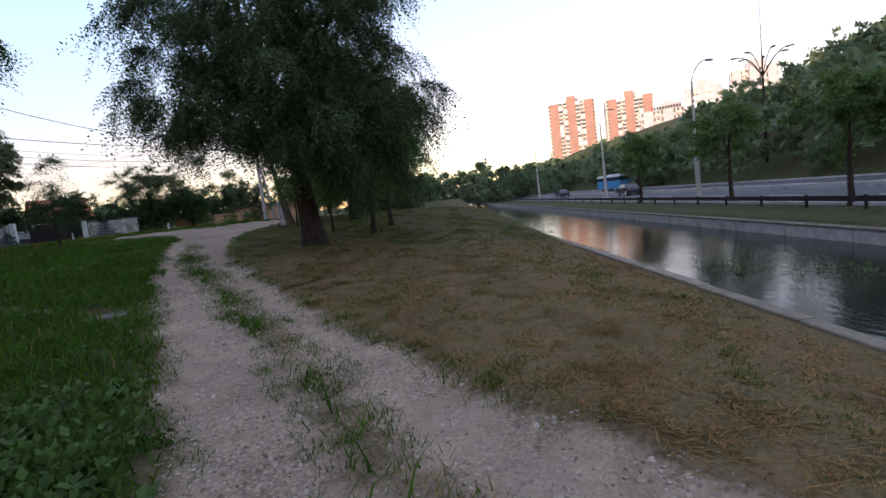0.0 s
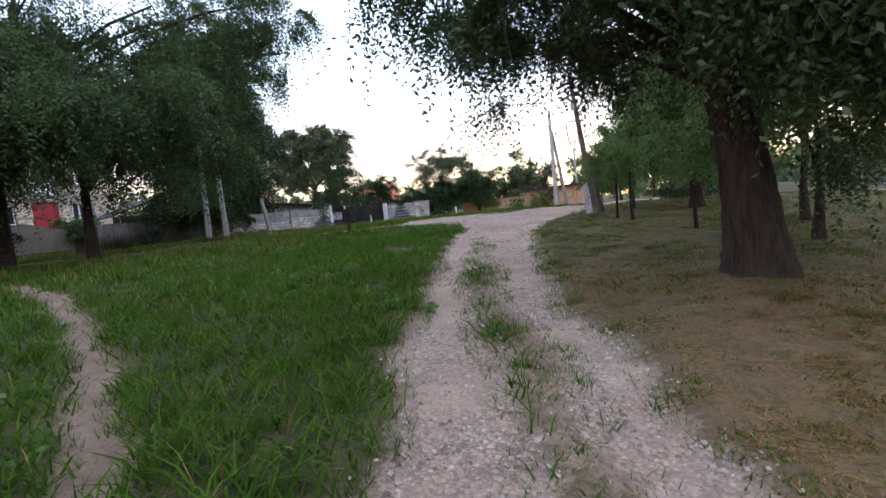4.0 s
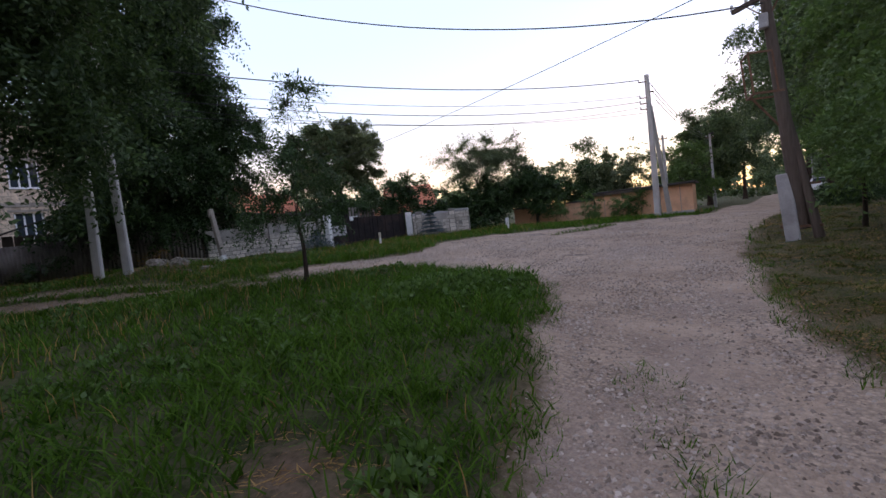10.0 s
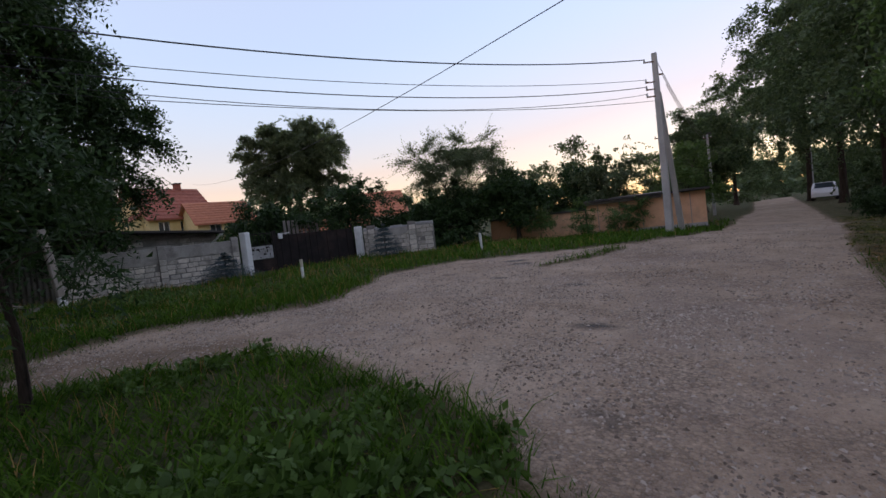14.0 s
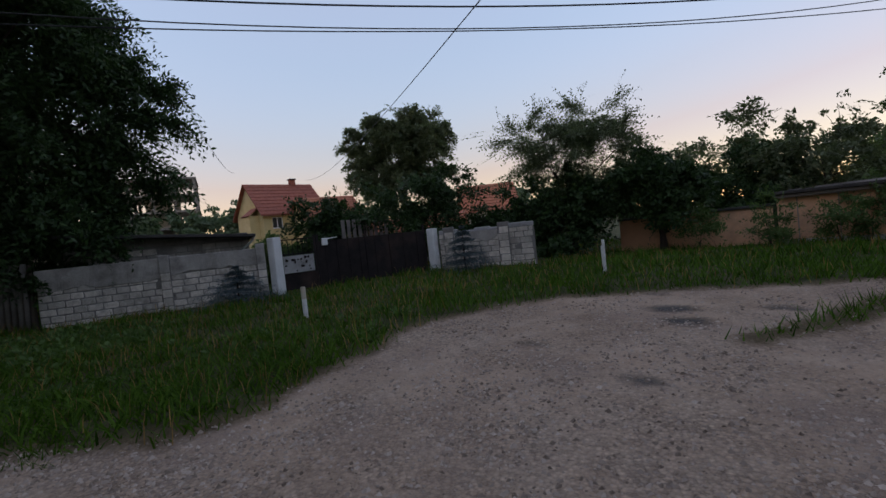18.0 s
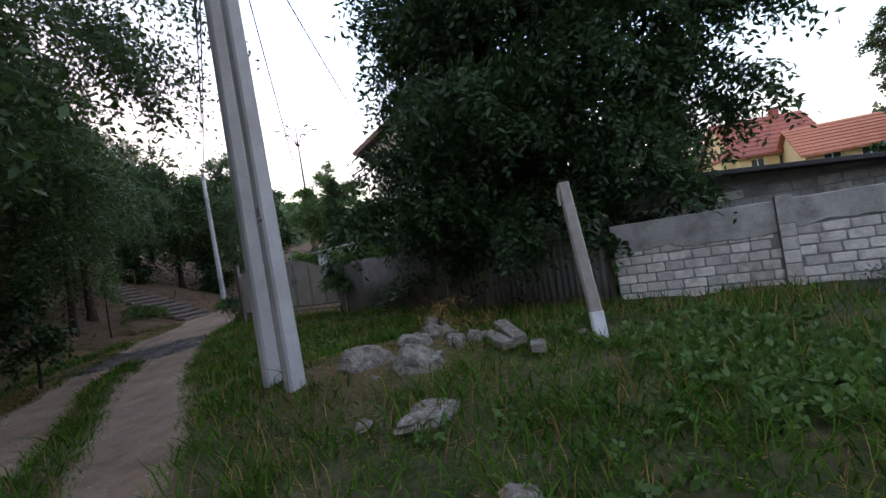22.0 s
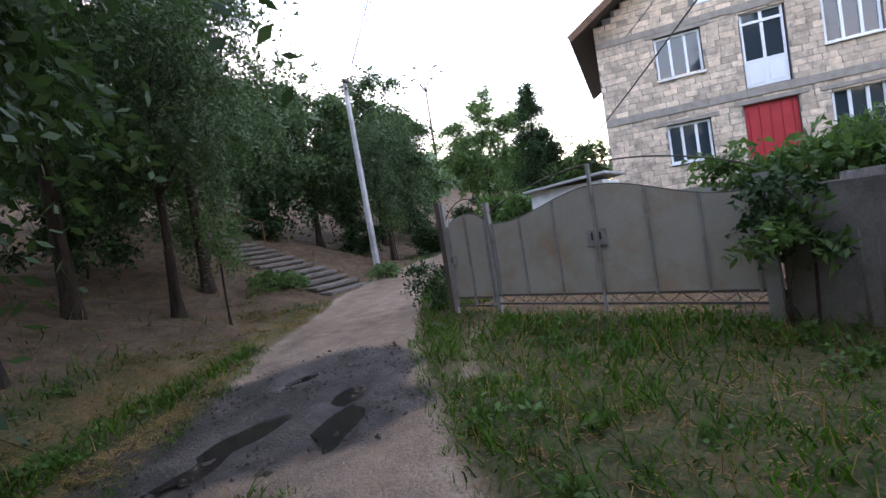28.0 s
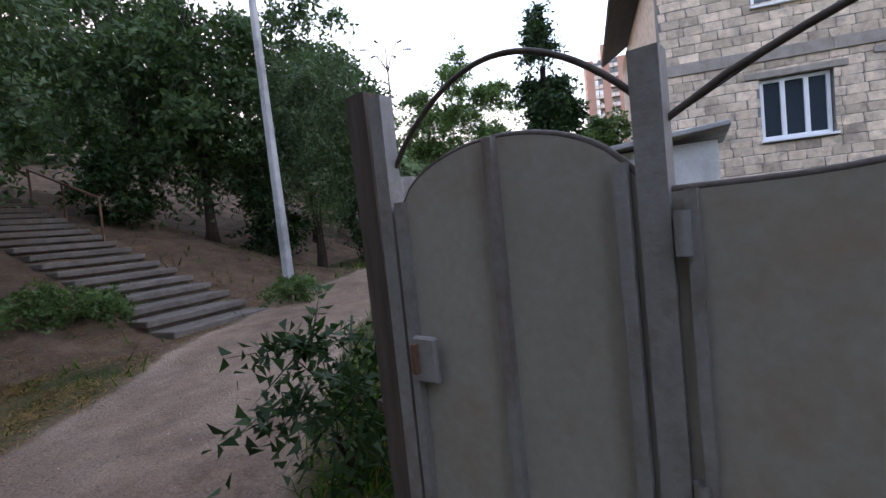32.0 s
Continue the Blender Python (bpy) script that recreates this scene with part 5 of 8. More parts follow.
    # balcony door, its lower panels white
    d = window(ob, 4.24, 5.38, 6.95, 8.5, 2, False)
    box("transom", (4.81, 0.1, 8.15), (1.1, 0.06, 0.08), M_WINFRAME, d)
    dp = box("door_panel", (4.81, 0.12, 6.57), (1.14, 0.06, 0.76), M_WINFRAME, ob, bevel=0.008)
    for s in (4.54, 5.08):
        box("moulding", (s, 0.085, 6.57), (0.4, 0.02, 0.56), M_WINFRAME, dp, bevel=0.006)
    box("red_door", (4.78, 0.1, 4.45), (1.42, 0.05, 2.46), M_REDPAINT, ob, bevel=0.01, label="bright red sheet closing the entrance")
    for k in range(5):
        bar("batten", (4.2 + 0.29 * k, 0.06, 3.25), (4.2 + 0.29 * k, 0.06, 5.64), 0.025, M_REDPAINT, bpy.data.objects["red_door"])
    box("red_lintel", (4.78, 0.02, 5.72), (1.5, 0.12, 0.09), M_RUST, ob)
    box("upper_floor", (W / 2, D / 2, 6.0), (W - 0.7, D - 0.4, 0.16), M_BAND, ob)
    # added near-black sheet behind the front, in place of the rooms' shade
    box("dark_room_sheet", (W / 2, 1.4, 5.4), (W - 0.8, 0.03, 6.6), M_IRON, ob, label="dark sheet standing in for the shade of the unlit rooms")
    return ob


block_house()


# ---- poles, posts and wires ----
def tapered_pole(name, p, top, w0, w1, mat, parent, label="", rz=0.0):
    """A square concrete pole with chamfered corners from p to top."""
    a, b = Vector(p), Vector(top)
    q = Vector((0, 0, 1)).rotation_difference(b - a).to_matrix().to_4x4() @ pose(0, 0, 0, 0, 0, rz)
    bm = bmesh.new()
    ring = [(1, 0.72), (0.72, 1), (-0.72, 1), (-1, 0.72), (-1, -0.72), (-0.72, -1), (0.72, -1), (1, -0.72)]
    L = (b - a).length
    loops = []
    for k in range(7):
        t = k / 6
        w = (w0 + (w1 - w0) * t) / 2
        loops.append([bm.verts.new(Matrix.Translation(a) @ q @ Vector((x * w, y * w * 0.82, t * L))) for x, y in ring])
    for l0, l1 in zip(loops[:-1], loops[1:]):
        for i in range(8):
            bm.faces.new((l0[i], l0[(i + 1) % 8], l1[(i + 1) % 8], l1[i]))
    bm.faces.new(loops[0])
    bm.faces.new(loops[-1])
    return part(name, bm, mat, parent, label)


def insulator(parent, at):
    rod("insulator", at, (at[0], at[1], at[2] + 0.11), 0.035, M_WHITE, parent, 8, 0.022)


def text_on(body, parent, m, size, mat, name="stencil"):
    cu = bpy.data.curves.new(name, "FONT")
    cu.body, cu.size, cu.align_x, cu.extrude = body, size, "CENTER", 0.0012
    tmp = bpy.data.objects.new(name, cu)
    scene.collection.objects.link(tmp)
    me = bpy.data.meshes.new_from_object(tmp.evaluated_get(bpy.context.evaluated_depsgraph_get()))
    bpy.data.objects.remove(tmp)
    ob = place(name, me, mat, parent)
    ob.matrix_basis = m
    return ob


def twin_pole():
    zb = gz(-23.5, 19.35)
    ob = empty("utility_pole", pose(-23.5, 19.35, zb), "pair of pale grey concrete power poles standing side by side", "utility pole")
    front = tapered_pole("pole", (0.24, 0.27, -0.3), (0.24, 0.2, 6.1), 0.225, 0.165, M_POLE, ob, rz=49)
    tapered_pole("pole", (-0.24, -0.28, -0.3), (-0.12, -0.2, 6.0), 0.225, 0.165, M_POLE, ob, rz=49)
    # stencilled warning triangle and number on the face towards the lane
    text_on("CC-5549", front, pose(0.311, 0.199, 1.81, 90, 0, 49), 0.042, M_BLACKMARK)
    text_on("6", front, pose(0.306, 0.195, 1.735, 90, 0, 49), 0.045, M_BLACKMARK)
    bm = bmesh.new()
    tri = [Vector((0.075 * math.sin(a), 0.075 * math.cos(a), 0)) for a in (0, 2.094, 4.189)]
    for a, b in zip(tri, tri[1:] + tri[:1]):
        beam_arrays(bm, a, b, 0.012, 0.004)
    beam_arrays(bm, (0.015, 0.05, 0), (-0.012, 0.005, 0), 0.01, 0.004)
    beam_arrays(bm, (-0.012, 0.005, 0), (0.015, 0.005, 0), 0.01, 0.004)
    beam_arrays(bm, (0.015, 0.005, 0), (-0.008, -0.04, 0), 0.01, 0.004)
    sgn = part("warning_triangle", bm, M_BLACKMARK, front)
    sgn.matrix_basis = pose(0.306, 0.195, 1.91, 90, 0, 49) @ Matrix.Diagonal((0.78, 0.78, 1, 1))
    return ob


twin_pole()


def braced_pole():
    ob = empty("utility_pole", pose(-13.68, 37.4, gz(-13.7, 37.4)), "grey concrete power pole with a slanting brace", "utility pole")
    tapered_pole("pole", (0, 0, -0.3), (0, 0.1, 6.35), 0.27, 0.17, M_POLE, ob)
    tapered_pole("brace", (0.15, 1.9, -0.3), (0.02, 0.25, 5.0), 0.22, 0.15, M_POLE, ob)
    for zz in (6.05, 5.35, 5.1, 4.85):
        bar("bracket", (0.0, 0.05, zz), (-0.32, -0.12, zz), 0.04, M_RUST, ob)
        insulator(ob, (-0.3, -0.12, zz + 0.02))
    bar("bracket", (0, 0.1, 5.6), (0.2, 0.25, 5.6), 0.05, M_RUST, ob)
    return ob


braced_pole()


def timber_pole():
    x, y = -8.62, 26.8
    ob = empty("timber_pole", pose(x, y, gz(x, y)), "leaning timber power pole bolted to a concrete stub", "utility pole")
    lx, ly = -0.40, -0.60
    H = 5.5

    def at(z, off=(0, 0)):
        return (lx * z / H + off[0], ly * z / H + off[1], z)
    place("pole", tubes_mesh("pole", [tube_arrays([at(0.2), at(1.6), at(3.5), at(H)], [0.135, 0.13, 0.105, 0.08], 12)]), M_WOOD, ob, smooth=True)
    box("concrete_stub", (-0.22, -0.1, 0.55), (0.26, 0.24, 1.6), M_CONC, ob, bevel=0.02, ry=-4)
    rod("strut", (0.3, 0.25, -0.2), at(2.5, (0.05, 0.05)), 0.085, M_WOOD, ob, 10, 0.065)
    rod("strut", (0.25, -0.15, -0.2), at(2.1, (0.1, 0)), 0.075, M_WOOD, ob, 10, 0.06)
    for zz in (0.25, 1.1):
        bar("clamp", (-0.38, -0.14, zz), (0.32, -0.14, zz), 0.05, M_RUST, ob)
        bar("clamp", (-0.38, 0.16, zz), (0.32, 0.16, zz), 0.05, M_RUST, ob)
    for zz, w in ((5.35, 0.72), (4.85, 0.62)):
        c = Vector(at(zz))
        d = Vector((0.85, -0.35, 0.12)).normalized()
        arm = bar("cross_arm", c - d * w, c + d * w, 0.08, M_WOOD, ob)
        for k in (-1, -0.55, 0.55, 1):
            e = c + d * w * k
            insulator(arm, (e.x, e.y, e.z + 0.04))
        for k in (-0.6, 0.6):
            e = c + d * w * k
            bar("arm_brace", (e.x, e.y, e.z), at(zz - 0.45), 0.025, M_RUST, arm)
    c = Vector(at(4.35))
    box("junction_box", (c.x - 0.08, c.y - 0.1, c.z), (0.16, 0.14, 0.28), M_CONC, ob, bevel=0.015)
    # a steel platform frame half way up
    c = Vector(at(2.95))
    d, e = Vector((-0.5, -0.1, 0.03)), Vector((0.08, -0.3, 0))
    fr = bar("platform_rail", c + e, c + d + e, 0.04, M_RUST, ob)
    for a, b in ((c - e, c + d - e), (c + d + e, c + d - e), (c + d + e, c + d + e + Vector((-0.05, 0, 0.8))), (c + d - e, c + d - e + Vector((-0.05, 0, 0.8))), (c + e + Vector((-0.1, 0, 0)), c + e + Vector((-0.16, 0, 0.8))),
                 (c + d + e + Vector((-0.05, 0, 0.8)), c + d - e + Vector((-0.05, 0, 0.8))), (c + d + e + Vector((-0.05, 0, 0.8)), c + e + Vector((-0.16, 0, 0.8))), (c + d, Vector(at(2.15)))):
        bar("platform_rail", a, b, 0.035, M_RUST, ob)
    return ob


timber_pole()


def lane_pole(x, y, top, label, w=0.24, group="", light=False):
    ob = empty("utility_pole", pose(x, y, gz(x, y)), label, "utility pole", group)
    tapered_pole("pole", (0, 0, -0.3), top, w, w * 0.66, M_CONC, ob)
    bar("cross_arm", (top[0] - 0.25, top[1] - 0.2, top[2] - 0.25), (top[0] + 0.25, top[1] + 0.2, top[2] - 0.25), 0.06, M_RUST, ob)
    for k in (-1, 1):
        insulator(ob, (top[0] + 0.22 * k, top[1] + 0.18 * k, top[2] - 0.22))
    if light:
        box("lamp_head", (top[0] + 0.12, top[1] + 0.1, top[2] + 0.05), (0.3, 0.16, 0.12), M_ROOFDARK, ob, bevel=0.02)
    return ob


lane_pole(-41.2, 6.35, (-0.35, -0.35, 7.2), "slim grey concrete power pole on the dry bank by the steps", light=True)
lane_pole(-13.9, 58.5, (-0.05, 0.1, 5.9), "concrete power pole by the road", 0.22, "poles along the road", light=True)
lane_pole(-15.6, 49.5, (-0.05, 0.1, 5.2), "concrete power pole by the road", 0.2, "poles along the road")
lane_pole(-7.4, 70.0, (0.0, 0.1, 6.5), "concrete power pole by the road", 0.22, "poles along the road")


def wire(a, b, sag, r=0.012, n=24, label="black overhead power cable"):
    a, b = np.array(a, float), np.array(b, float)
    t = np.linspace(0, 1, n)[:, None]
    p = a + (b - a) * t
    p[:, 2] -= sag * 4 * (t * (1 - t))[:, 0]
    return tagged(place("overhead_wire", tubes_mesh("overhead_wire", [tube_arrays(p, np.full(n, r), 5)]), M_WIRE, smooth=True), label, "cable", "overhead cables")


Z2, ZP = gz(-13.7, 37.4), gz(-23.5, 19.35)
wire((-13.98, 37.28, Z2 + 6.15), (-23.4, 19.8, ZP + 5.75), 0.55, 0.018)
for k, zz in enumerate((5.45, 5.2, 4.95)):
    wire((-13.98, 37.28, Z2 + zz), (-23.3 + 0.1 * k, 19.6 - 0.2 * k, ZP + 5.1 - 0.22 * k), 0.5 + 0.12 * k, 0.009 + 0.004 * (k == 1))
wire((-13.7, 37.5, Z2 + 4.7), (-23.4, 19.4, ZP + 4.45), 0.5, 0.009)
for k in range(3):
    wire((-13.6 + 0.1 * k, 37.6, Z2 + 6.0 - 0.4 * k), (-13.9, 58.5, gz(-13.9, 58.5) + 5.7 - 0.1 * k), 0.5, 0.012)
wire((-9.05, 25.8, 6.4), (-65.0, 48.0, 10.9), 1.2, 0.010)
wire((-9.0, 25.8, 5.75), (-23.4, 19.3, ZP + 8.6), 1.15, 0.014)
wire((-23.7, 19.1, ZP + 5.7), (-41.5, 6.0, gz(-41, 6.3) + 7.0), 0.5, 0.012)
wire((-23.8, 18.9, ZP + 5.6), (-41.6, 6.0, gz(-41, 6.3) + 6.95), 0.6, 0.010)
wire((-23.3, 19.3, ZP + 5.5), (-41.7, 5.8, gz(-41, 6.3) + 6.9), 0.4, 0.010)
wire((-23.4, 19.6, ZP + 5.6), (-42.8, 16.0, 8.6), 0.4, 0.010)
wire((-23.4, 19.6, ZP + 5.4), (-36.9, 14.0, 4.0), 0.3, 0.009)
wire((-41.5, 6.0, gz(-41, 6.3) + 7.0), (-75.0, -2.0, 18.0), 0.8, 0.012)
wire((-52.0, 36.0, 9.5), (-27.5, 27.5, 6.6), 0.4, 0.009)

# leaning square post with a whitewashed foot, by the corner of the block wall
zp = gz(-24.55, 22.95)
ob = empty("old_post", pose(-24.55, 22.95, zp), "crooked flaking concrete post with a whitewashed foot", "post")
tapered_pole("post", (0, 0, 0.25), (-0.2, -0.12, 1.92), 0.19, 0.17, M_BAND, ob)
tapered_pole("painted_foot", (0.03, 0.02, -0.2), (0, 0, 0.3), 0.2, 0.2, M_WHITE, ob)
box("notch", (-0.17, -0.2, 1.75), (0.12, 0.03, 0.22), M_BAND, ob, bevel=0.006)
for x, y in ((-21.17, 27.24), (-18.9, 33.0), (-20.9, 36.4)):
    ob = empty("marker_post", pose(x, y, gz(x, y)), "short marker post with a white foot standing in the verge", "post", "marker posts")
    rod("shaft", (0, 0, -0.1), (0, 0, 0.34), 0.042, M_WHITE, ob, 10)
    rod("cap", (0, 0, 0.34), (0, 0, 0.55), 0.042, M_BUFF if x < -21 else M_WHITE, ob, 10)


# ---- trees of the lane and the gardens ----
# the big tree on the bank, its branches hanging over the lane
tree(-24.1, 12.2, "tall elm on the bank with long branches hanging over the lane", [(0.50, 1.22, 6.4, 3.2, 3.0, 2.8), (-1.90, 0.22, 4.8, 2.2, 2.0, 2.3), (2.10, 2.82, 6.0, 2.6, 2.4, 2.2), (-0.50, -1.18, 4.6, 2.4, 2.0, 2.4), (-2.50, 0.32, 4.2, 1.5, 1.3, 1.2),
     (2.90, 0.02, 5.0, 2.4, 2.2, 2.4), (0.50, 1.62, 9.2, 3.0, 3.0, 2.4), (-2.70, -0.98, 4.2, 1.6, 1.6, 1.3), (1.90, -1.78, 4.0, 2.0, 1.8, 2.2), (0.90, 1.62, 11.6, 2.2, 2.2, 1.8), (-1.40, 2.62, 7.4, 2.2, 2.0, 2.0), (3.70, 3.82, 5.4, 2.4, 2.2, 2.2), (5.10, 1.82, 5.0, 2.3, 2.4, 2.3), (4.30, -0.98, 4.8, 2.2, 2.2, 2.3), (4.70, 3.42, 8.0, 2.4, 2.2, 2.2), (5.50, 6.82, 7.9, 2.0, 2.0, 1.6), (3.90, 5.82, 8.6, 2.2, 2.2, 1.8), (3.30, 5.22, 6.6, 1.8, 1.7, 1.8), (3.80, 5.42, 4.6, 1.5, 1.4, 1.4), (3.90, 6.42, 5.9, 1.5, 1.3, 1.6), (4.00, 6.02, 3.9, 1.2, 1.1, 0.9), (-1.60, 0.52, 3.4, 1.1, 1.0, 0.7), (-1.20, -0.18, 2.2, 1.2, 1.1, 1.0), (-2.90, -0.08, 3.9, 1.2, 1.0, 0.8), (-1.70, 1.82, 3.2, 1.1, 0.9, 1.0), (-0.90, 1.42, 4.0, 1.3, 1.2, 1.1), (5.7, 8.1, 7.3, 1.5, 1.4, 1.3), (5.4, 7.8, 9.3, 1.7, 1.6, 1.5)],
     (3.0, 0.205), 10400, 13, 0.125, 0.22, 0.75, M_LEAF_LOCUST, 31, (-0.2, 0.22), length=(0.5, 1.2), twig=6, inner=0.25, simple=False)
# the dark tree behind the corrugated fence
tree(-28.6, 22.6, "dense dark ash tree reaching low over the sheet fence", [(0, 0.2, 5.6, 3.2, 2.8, 2.9), (0.4, 2.6, 5.0, 2.0, 1.8, 2.3), (0.6, -1.3, 4.6, 2.4, 1.5, 2.1), (0, 0.5, 8.0, 3.0, 2.8, 2.2), (0.8, 0, 3.0, 1.8, 3.0, 1.5), (-0.2, -1.6, 5.6, 1.8, 1.2, 1.6), (0.4, 3.0, 5.6, 1.4, 1.1, 1.5), (1.0, -1.8, 2.6, 1.3, 1.2, 1.0), (0.2, 0.2, 9.8, 2.4, 2.4, 1.6), (0.9, 2.2, 2.6, 1.2, 1.2, 0.9), (-0.6, 0.4, 2.4, 1.2, 2.6, 1.2), (0.9, 1.3, 8.2, 2.5, 2.1, 2.1), (0.5, 0.9, 10.4, 2.6, 2.2, 1.7)],
     (2.6, 0.28), 14500, 12, 0.15, 0.2, 0.5, M_LEAF_DARK, 32, length=(0.45, 0.95), twig=4, inner=0.2, simple=False)
for k, (x, y) in enumerate(((-29.9, 19.9), (-29.4, 21.2), (-28.7, 22.6), (-28.2, 23.6))):
    bush(x, y, "dark shrub growing thickly behind the sheet fence", [(0, 0, 1.4, 0.8, 0.9, 1.2), (-0.3, 0.2, 2.4, 0.7, 0.8, 0.7)], 420, 9, 0.13, 0.3, 0.3, M_LEAF_DARK, 340 + k, group="shrubs behind the fence", length=(0.3, 0.6))
# a tree whose outer twigs hang over the start of the track
tree(-4.6, -2.4, "leafy elm beside the start of the track", [(0, 0, 5.0, 2.4, 2.4, 2.0), (2.2, 3.6, 4.7, 1.4, 1.5, 0.5), (0.6, 1.8, 5.2, 1.8, 1.8, 1.4)], (2.6, 0.2), 2200, 10, 0.11, 0.26, 0.6, M_LEAF_WILLOW, 38, length=(0.4, 0.9))
# young tree at the edge of the long grass
tree(-16.4, 20.3, "young ash tree with a thin trunk in the long grass", [(0, 0, 2.1, 0.8, 0.8, 0.8), (0.2, 0.1, 2.9, 0.75, 0.75, 0.75), (-0.35, -0.2, 1.6, 0.7, 0.7, 0.5), (0.35, 0.35, 1.5, 0.55, 0.6, 0.45), (0.1, 0.0, 3.6, 0.4, 0.4, 0.5)], (1.3, 0.045), 620, 11, 0.085, 0.2, 0.4, M_LEAF_DARK, 34, name="young_tree", length=(0.3, 0.6), flare=1.2)
# young trees planted in the mown strip
for k, (x, y, h) in enumerate(((-4.5, 19.8, 2.2), (-7.1, 23.6, 2.0), (-7.2, 27.6, 2.2), (-6.45, 22.65, 2.5), (-7.5, 28.8, 2.4))):
    tree(x, y, "young tree with a thin dark stem on the mown grass", [(0, 0, h, 0.9, 0.9, 0.8), (0.3, 0.2, h + 0.7, 0.7, 0.7, 0.6), (-0.3, 0, h - 0.5, 0.6, 0.6, 0.4)], (h * 0.6, 0.05), 380, 10, 0.09, 0.24, 0.35, M_LEAF_FRESH, 40 + k, name="young_tree", group="young trees on the mown strip", flare=1.2)
tree(-2.45, 17.3, "small tree with a short forked trunk on the mown grass", [(0, 0, 2.3, 1.8, 1.7, 1.0), (0.9, 0.3, 2.7, 1.4, 1.4, 1.0), (-0.8, 0.2, 3.0, 1.4, 1.3, 1.1), (0.2, 0.3, 3.9, 1.3, 1.3, 1.0)], (1.0, 0.09), 1200, 10, 0.10, 0.26, 0.4, M_LEAF_FRESH, 46)
tree(-2.2, 21.5, "broad green tree beside the river lawn", [(0, 0, 3.2, 2.0, 2.0, 1.4), (0.6, 0.4, 4.6, 1.7, 1.7, 1.4), (-0.8, 0, 4.2, 1.6, 1.6, 1.3)], (1.6, 0.10), 1300, 10, 0.12, 0.28, 0.4, M_LEAF_FRESH, 47)
# the row of big trees on the east side of the road
for k, (x, y, s) in enumerate(((-4.9, 27.4, 1.0), (-5.2, 33.5, 1.05), (-5.3, 40.0, 1.5), (-6.0, 49.5, 1.85), (-6.6, 59.0, 2.05), (-7.6, 70.0, 2.2), (-13.5, 82.0, 1.7), (-15.2, 66.0, 1.0))):
    d = k / 7
    tree(x, y, "large leafy roadside tree with low drooping foliage", [(0, 0, 3.8 * s, 2.3 * s, 2.4 * s, 1.9 * s), (-0.9 * s, 0.6, 5.4 * s, 1.9 * s, 2.0 * s, 1.8 * s), (0.9 * s, -0.5, 5.6 * s, 2.0 * s, 2.0 * s, 1.8 * s), (0, 0.2, 7.4 * s, 1.7 * s, 1.7 * s, 1.6 * s), (-1.2 * s, -1.1 * s, 2.9 * s, 1.3 * s, 1.3 * s, 1.0 * s), (-1.0, 1.2, 3.0 * s, 1.3, 1.4, 1.0)],
         (2.0 * s, 0.24), int(4700 - 1700 * d), 9, 0.135 + 0.14 * d, 0.3, 0.5, M_LEAF_FRESH if k < 2 else M_LEAF_WILLOW, 50 + k, group="roadside trees", length=(0.4, 1.0), twig=5, inner=0.3)
# hedge by the road where the white car stands
for k, (x, y) in enumerate(((-6.6, 46.5), (-6.0, 48.0), (-7.0, 41.6), (-5.4, 50.0))):
    bush(x, y, "clipped dark green hedge bush at the roadside", [(0, 0, 0.55, 1.1, 1.1, 0.6)], 420, 9, 0.10, 0.3, 0.2, M_LEAF_DARK, 60 + k, group="roadside hedge")

for k, (x, y, q) in enumerate(((-3.6, 52.0, 1.0), (-4.2, 60.0, 1.2), (-5.0, 75.0, 1.5), (-2.0, 68.0, 1.5), (-12.6, 90.0, 1.6), (-8.8, 98.0, 1.8), (-4.0, 88.0, 1.8))):
    bush(x, y, "tall untrimmed shrub under the roadside trees", [(0, 0, 0.9 * q, 1.6 * q, 1.6 * q, 0.9 * q), (0.5 * q, 0.3 * q, 2.0 * q, 1.4 * q, 1.4 * q, 0.9 * q), (-0.5 * q, 0.2, 2.6 * q, 1.2 * q, 1.2 * q, 0.8 * q)], 480, 8, 0.26, 0.3, 0.3, M_LEAF_WILLOW, 240 + k, group="shrubs under the roadside trees", length=(0.4, 0.9))

# garden trees behind the walls
tree(-51.5, 52.0, "tall round-headed tree rising above the gardens", [(0, 0, 8.0, 3.2, 3.2, 3.1), (-1.7, -1.4, 10.0, 2.8, 2.6, 2.7), (1.4, 1.7, 10.0, 2.8, 2.8, 2.7), (0, 0, 11.5, 2.6, 2.6, 2.0), (-1.4, -2.5, 7.4, 2.3, 2.1, 2.3), (1.7, 2.5, 7.0, 2.1, 2.1, 2.1)], (5.0, 0.4), 8500, 8, 0.25, 0.34, 0.3, M_LEAF_PALE_HAZE, 70, length=(0.4, 0.9), twig=4, inner=0.45)
tree(-23.4, 38.6, "airy bush tree with long upright branches and sparse leaves", [(0, 0, 3.4, 2.0, 2.0, 1.2), (0.8, 0.6, 4.6, 1.7, 1.6, 1.0), (-1.2, -0.8, 4.4, 1.6, 1.6, 1.0), (1.6, 0.6, 3.4, 1.2, 1.2, 1.0)], (1.2, 0.14), 2600, 9, 0.10, 0.27, 0.2, M_LEAF_PALE_HAZE, 71, length=(0.4, 1.0), twig=14, inner=0.2, spread=0.35)
